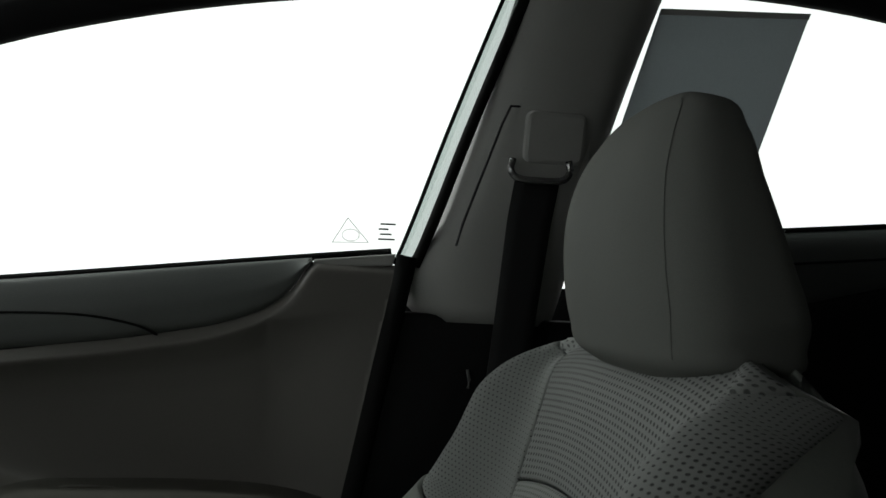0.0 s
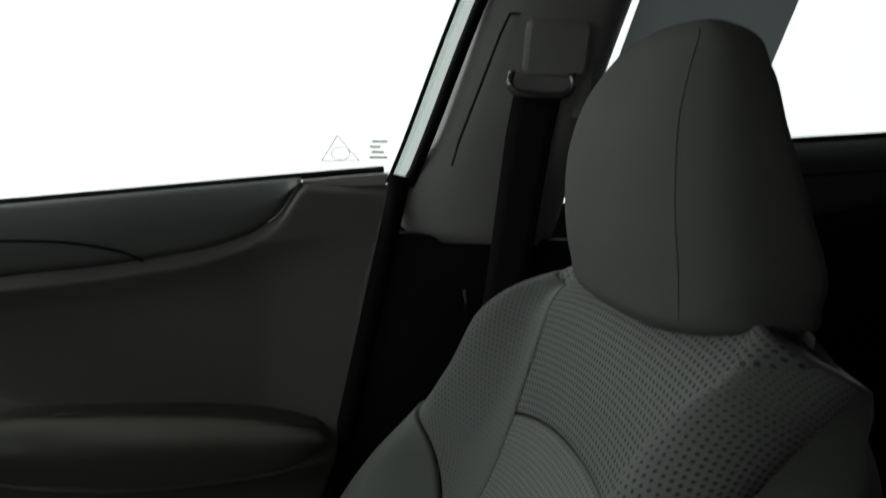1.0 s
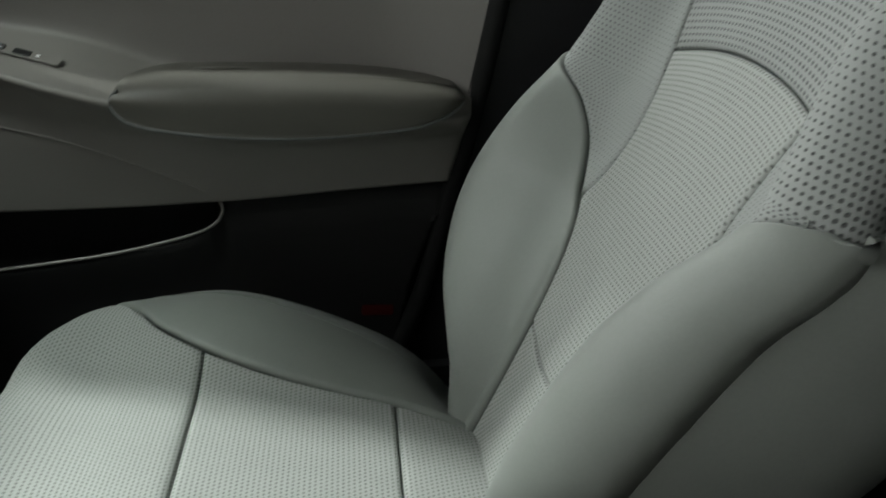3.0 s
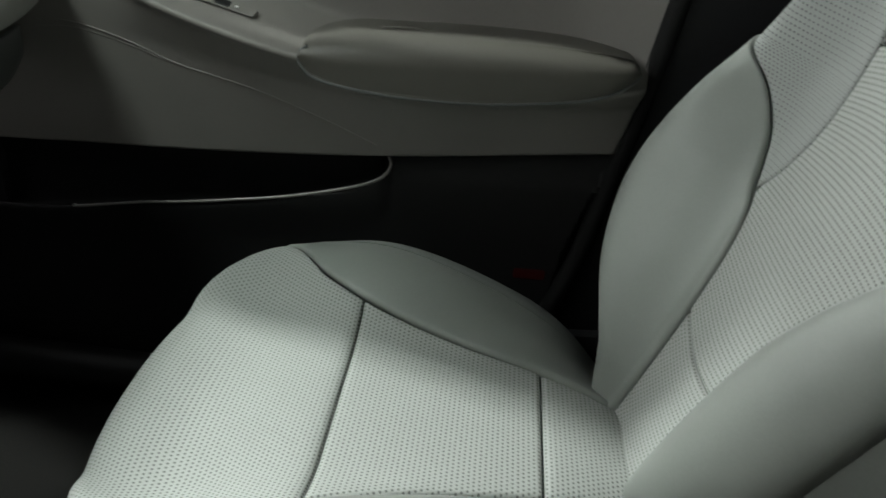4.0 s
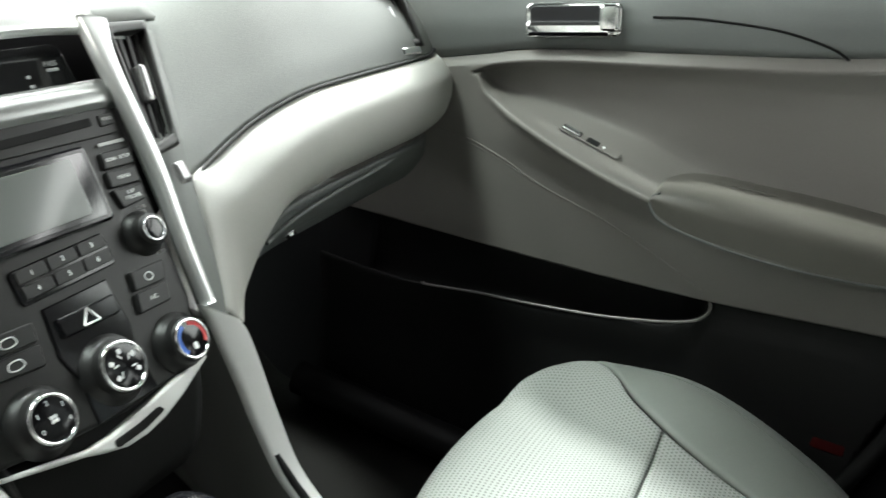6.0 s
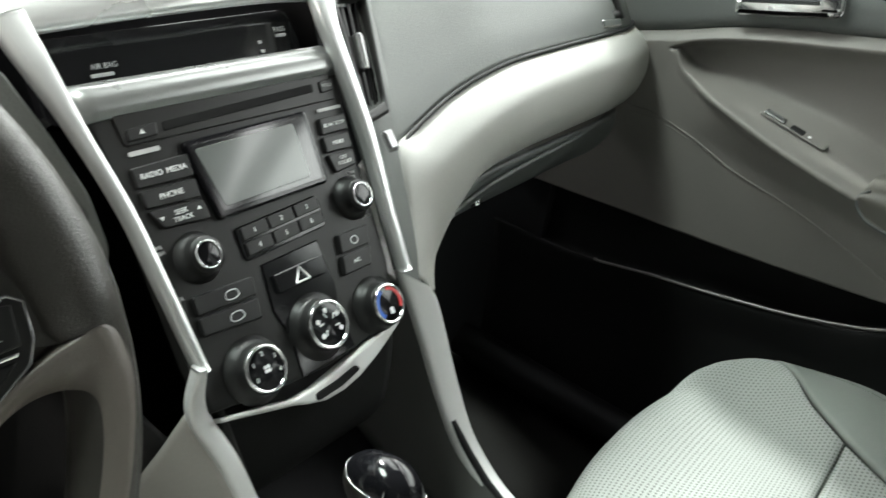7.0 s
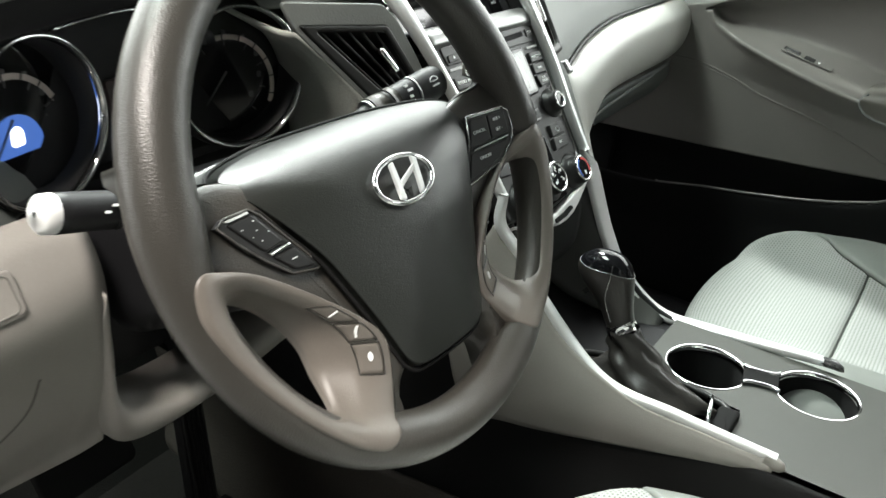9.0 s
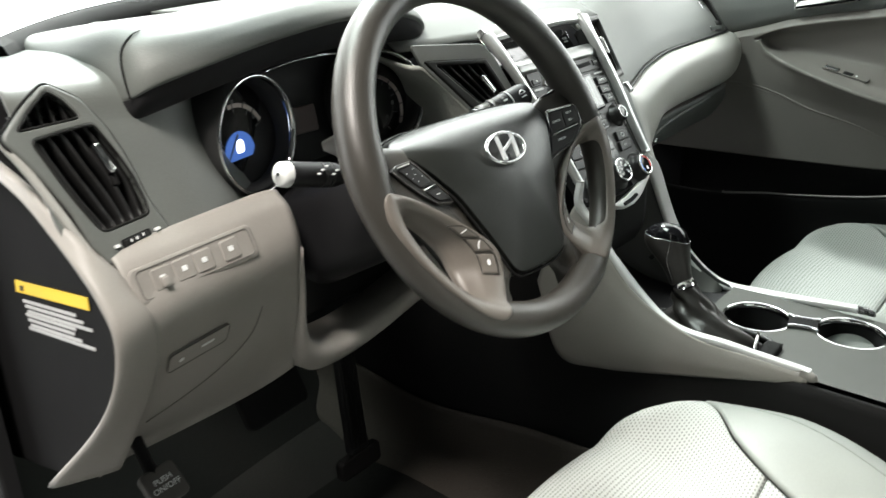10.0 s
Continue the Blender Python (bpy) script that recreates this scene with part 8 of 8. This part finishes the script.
# button bank
bm = frame_of((-0.596, 0.1885, 0.5330), (1, 0.05, 0.02), (0, 0.38, 0.92))
bank = part("switch_bank", slab("switch_bank", rounded(-0.070, -0.017, 0.070, 0.017, 0.006), 0.0030, LOWER, 0.002, bm), KNEE, "row of grey switches")
part("bank_line", tube("bank_line", [tuple(bm @ Vector((x, y, 0.0031))) for x, y in rounded(-0.065, -0.0135, 0.065, 0.0135, 0.005)], 0.0007, DOOR_GREY, 5, closed=True), bank)
for x in (-0.041, -0.017, 0.006, 0.038):
    b = part("switch", slab("switch", rounded(x - 0.0105, -0.0105, x + 0.0105, 0.0105, 0.003), 0.0045, LOWER, 0.0015, bm), bank)
    part("switch_mark", slab("switch_mark", rounded(x - 0.003, -0.002, x + 0.003, 0.003, 0.001, 2), 0.0050, INK, 0.0002, bm), b)
tm2 = shifted(bm, -0.041, -0.002, 0.0035)
part("dimmer", slab("dimmer", rounded(-0.004, -0.007, 0.004, 0.003, 0.002), 0.006, LOWER, 0.002, tm2), bank)
m2 = frame_of((-0.600, knee_y(-0.600, 0.440) - 0.0005, 0.440), (1, knee_y(-0.57, 0.445) - knee_y(-0.63, 0.435), 0.10), (0, knee_y(-0.6, 0.455) - knee_y(-0.6, 0.425), 0.030))
cov = part("latch_cover", slab("latch_cover", rounded(-0.036, -0.015, 0.036, 0.015, 0.005), 0.003, LOWER, 0.0015, m2), KNEE, "recessed grey latch plate")
part("latch_line", tube("latch_line", [tuple(m2 @ Vector((x, y, 0.0028))) for x, y in rounded(-0.036, -0.015, 0.036, 0.015, 0.005)], 0.0009, DOOR_GREY, 5, closed=True), cov)
part("latch_slot", slab("latch_slot", rounded(0.002, 0.000, 0.018, 0.004, 0.002), 0.0036, INK, 0.0004, m2), cov)
part("latch_dot", slab("latch_dot", disc(-0.021, -0.002, 0.003, 12), 0.0036, INK, 0.0004, m2), cov)
part("panel_line", tube("panel_line", [(x, knee_y(x, z) - 0.0004, z) for x, z in spline([(-0.520, 0.455), (-0.525, 0.42), (-0.545, 0.390), (-0.58, 0.360), (-0.625, 0.330)], 30)], 0.0011, DOOR_GREY, 5), KNEE)

# end of the dash with its warning label
END_IN = [(0.400, 0.640), (0.347, 0.624), (0.288, 0.605), (0.246, 0.581), (0.214, 0.560), (0.182, 0.534), (0.165, 0.500), (0.188, 0.440), (0.250, 0.366), (0.386, 0.243)]
END_OUT = [(0.400, 0.646), (0.350, 0.632), (0.288, 0.614), (0.245, 0.590), (0.214, 0.568), (0.195, 0.535), (0.176, 0.500), (0.190, 0.450), (0.238, 0.373), (0.310, 0.278)]
END_X = [-0.696, -0.696, -0.695, -0.692, -0.686, -0.668, -0.660, -0.656, -0.656, -0.656]
ei, eo = spline(END_IN, 60), spline([(x, *p) for x, p in zip(END_X, END_OUT)], 60)
band = np.stack([np.c_[np.full(60, -0.690), ei + np.array([0.006, 0.0])], np.c_[np.full(60, -0.699), ei], np.c_[0.65 * -0.699 + 0.35 * eo[:, 0], 0.72 * ei + 0.28 * eo[:, 1:] + np.array([-0.004, 0.0])], eo + np.array([0, -0.002, 0]), eo + np.array([0.004, 0.010, 0])], 0)
band = np.stack([spline(band[:, j], 14) for j in range(60)], 1)
part("end_rim", grid_mesh("end_rim", band, LOWER, thick=0.003), DASHB, "pale rim of the dash end")
EM = Matrix(((0, 0, -1, -0.680), (1, 0, 0, 0), (0, 1, 0, 0), (0, 0, 0, 1)))
part("end_cover", slab("end_cover", [tuple(p) for p in ei[::2]] + [(0.60, 0.20), (0.60, 0.66)], 0.010, material("end_cover_black", (0.006, 0.006, 0.0065), 0.85, spec=0.1, bump=0.2, bump_size=300), 0.003, EM), DASHB, "black dash end cover")


def end_plate(name, pts, x, mat, parent, label=""):
    v = [(x, y, z) for y, z in pts] + [(x + 0.0006, y, z) for y, z in pts]
    return part(name, mesh_of(name, v, [(3, 2, 1, 0), (4, 5, 6, 7), (0, 1, 5, 4), (1, 2, 6, 5), (2, 3, 7, 6), (3, 0, 4, 7)], mat, False), parent, label)


lab = end_plate("warning_label", [(0.372, 0.501), (0.222, 0.523), (0.222, 0.510), (0.375, 0.487)], -0.6912, YELLOW, DASHB, "yellow and black warning label")
end_plate("label_sign", [(0.363, 0.4975), (0.355, 0.4987), (0.356, 0.4925), (0.364, 0.4913)], -0.6916, BLACK, lab)
for i in range(7):
    y0, y1 = 0.364 - 0.003 * (i % 3), (0.252, 0.240, 0.225, 0.258, 0.262, 0.250, 0.226)[i]
    z = 0.4815 - 0.0052 * i
    slope = 0.145
    end_plate("label_bar", [(y0, z), (y1, z + slope * (y0 - y1)), (y1, z + slope * (y0 - y1) - 0.0034), (y0, z - 0.0034)], -0.6912, INK_GREY, lab)

# ---- floor of the footwells ----
MATD = part("floor_mat", grid_mesh("floor_mat", sheet([[(-0.66, 0.52, 0.02), (-0.4, 0.52, 0.02), (-0.14, 0.52, 0.02)], [(-0.67, 0.33, -0.035), (-0.4, 0.33, -0.035), (-0.13, 0.33, -0.035)], [(-0.67, -0.04, -0.035), (-0.4, -0.04, -0.035), (-0.13, -0.04, -0.035)]], 20, 12), MAT_CARPET, thick=-0.008))
tagged(MATD, "dark grey carpet mat in the driver's footwell", "floor mat", "floor mats")
MATP = part("floor_mat", grid_mesh("floor_mat", sheet([[(0.16, 0.52, 0.02), (0.4, 0.52, 0.02), (0.63, 0.52, 0.02)], [(0.16, 0.33, -0.035), (0.4, 0.33, -0.035), (0.64, 0.33, -0.035)], [(0.16, -0.04, -0.035), (0.4, -0.04, -0.035), (0.64, -0.04, -0.035)]], 20, 12), material("vinyl_mat", (0.02, 0.025, 0.028), 0.4, grain=0.1, bump=0.3, bump_size=60), thick=-0.008))
tagged(MATP, "glossy dark mat in the passenger's footwell", "floor mat", "floor mats")
for x, y, w in ((-0.50, 0.18, 0.05), (-0.46, 0.10, 0.07), (-0.30, 0.20, 0.05), (-0.26, 0.12, 0.04)):
    part("mat_mark", slab("mat_mark", rounded(x - w / 2, y - 0.010, x + w / 2, y + 0.010, 0.004, 2), 0.0015, material("mat_thread", (0.010, 0.010, 0.010), 0.95, grain=0.4, grain_size=700), 0.0005, Matrix.Translation((0, 0, -0.0268))), MATD)
for k in (-1, 1):
    sill = part("sill", tube("sill", spline([(k * 0.665, 0.36, 0.03), (k * 0.665, 0.1, 0.02), (k * 0.665, -0.3, 0.02), (k * 0.665, -0.55, 0.06)], 20), 0.03, BLACK, 10))
    tagged(sill, "black sill plate along the door opening", "sill", kind="structure")

tunnel = part("trim", grid_mesh("tunnel_carpet", sheet([[(-0.128, 0.64, 0.115), (-0.150, 0.64, 0.08), (-0.20, 0.63, 0.085)], [(-0.124, 0.48, 0.105), (-0.148, 0.48, 0.04), (-0.20, 0.47, 0.004)], [(-0.120, 0.31, 0.088), (-0.145, 0.31, 0.02), (-0.19, 0.30, -0.034)], [(-0.118, 0.05, 0.122), (-0.145, 0.05, 0.03), (-0.19, 0.04, -0.036)], [(-0.114, -0.40, 0.122), (-0.14, -0.40, 0.03), (-0.19, -0.40, -0.036)]], 40, 16), material("tunnel_carpet", (0.062, 0.055, 0.048), 0.95, grain=0.5, grain_size=900, bump=0.8, bump_size=500, spec=0.1), thick=0.006))
tagged(tunnel, "brown carpet on the side of the tunnel", "carpet", kind="structure")
PED = thing("accelerator_pedal", "black ribbed accelerator pedal", "pedal", (0, 0, 0))
pm = frame_of((-0.316, 0.302, 0.200), (1, 0, 0.0), (-0.22, 0.10, 1))
part("pad", slab("pad", quad([(-0.018, -0.085), (0.018, -0.085), (0.016, 0.095), (-0.016, 0.095)], 0.005), 0.012, BLACK, 0.003, pm), PED)
for i in range(5):
    x = -0.0120 + 0.0060 * i
    part("rib", slab("rib", quad([(x - 0.0015, -0.075), (x + 0.0015, -0.075), (x + 0.0015, 0.082), (x - 0.0015, 0.082)], 0.001), 0.0145, KEY, 0.001, pm), PED)
part("base", slab("base", rounded(-0.040, -0.118, 0.040, -0.085, 0.008), 0.012, RUBBER, 0.004, pm), PED)
BRK = thing("brake_pedal", "black rubber brake pedal on its arm", "pedal", (0, 0, 0))
bmm = frame_of((-0.425, 0.335, 0.245), (1, 0, 0.05), (0, 0.45, 0.9))
part("pad", slab("pad", rounded(-0.05, -0.03, 0.05, 0.03, 0.01), 0.012, RUBBER, 0.003, bmm), BRK)
part("arm", tube("arm", [(-0.425, 0.345, 0.25), (-0.43, 0.38, 0.34), (-0.43, 0.40, 0.45)], 0.009, RUBBER, 8), BRK)
PB = thing("parking_brake_pedal", "small pedal with white words on its pad", "pedal", (0, 0, 0))
pbm = frame_of((-0.618, 0.290, 0.238), (1, 0, 0.05), (0, 0.75, 0.66))
pbp = part("pad", slab("pad", rounded(-0.022, -0.022, 0.022, 0.022, 0.006), 0.012, material("pedal_rubber", (0.06, 0.056, 0.05), 0.7, bump=0.3, bump_size=400), 0.003, pbm), PB)
words("pad_text", "PUSH\nON/OFF", 0.0095, INK, shifted(pbm, 0, 0, 0.0125), pbp)
part("arm", tube("arm", [(-0.622, 0.295, 0.245), (-0.622, 0.36, 0.34), (-0.62, 0.42, 0.5)], 0.008, BLACK, 8), PB)
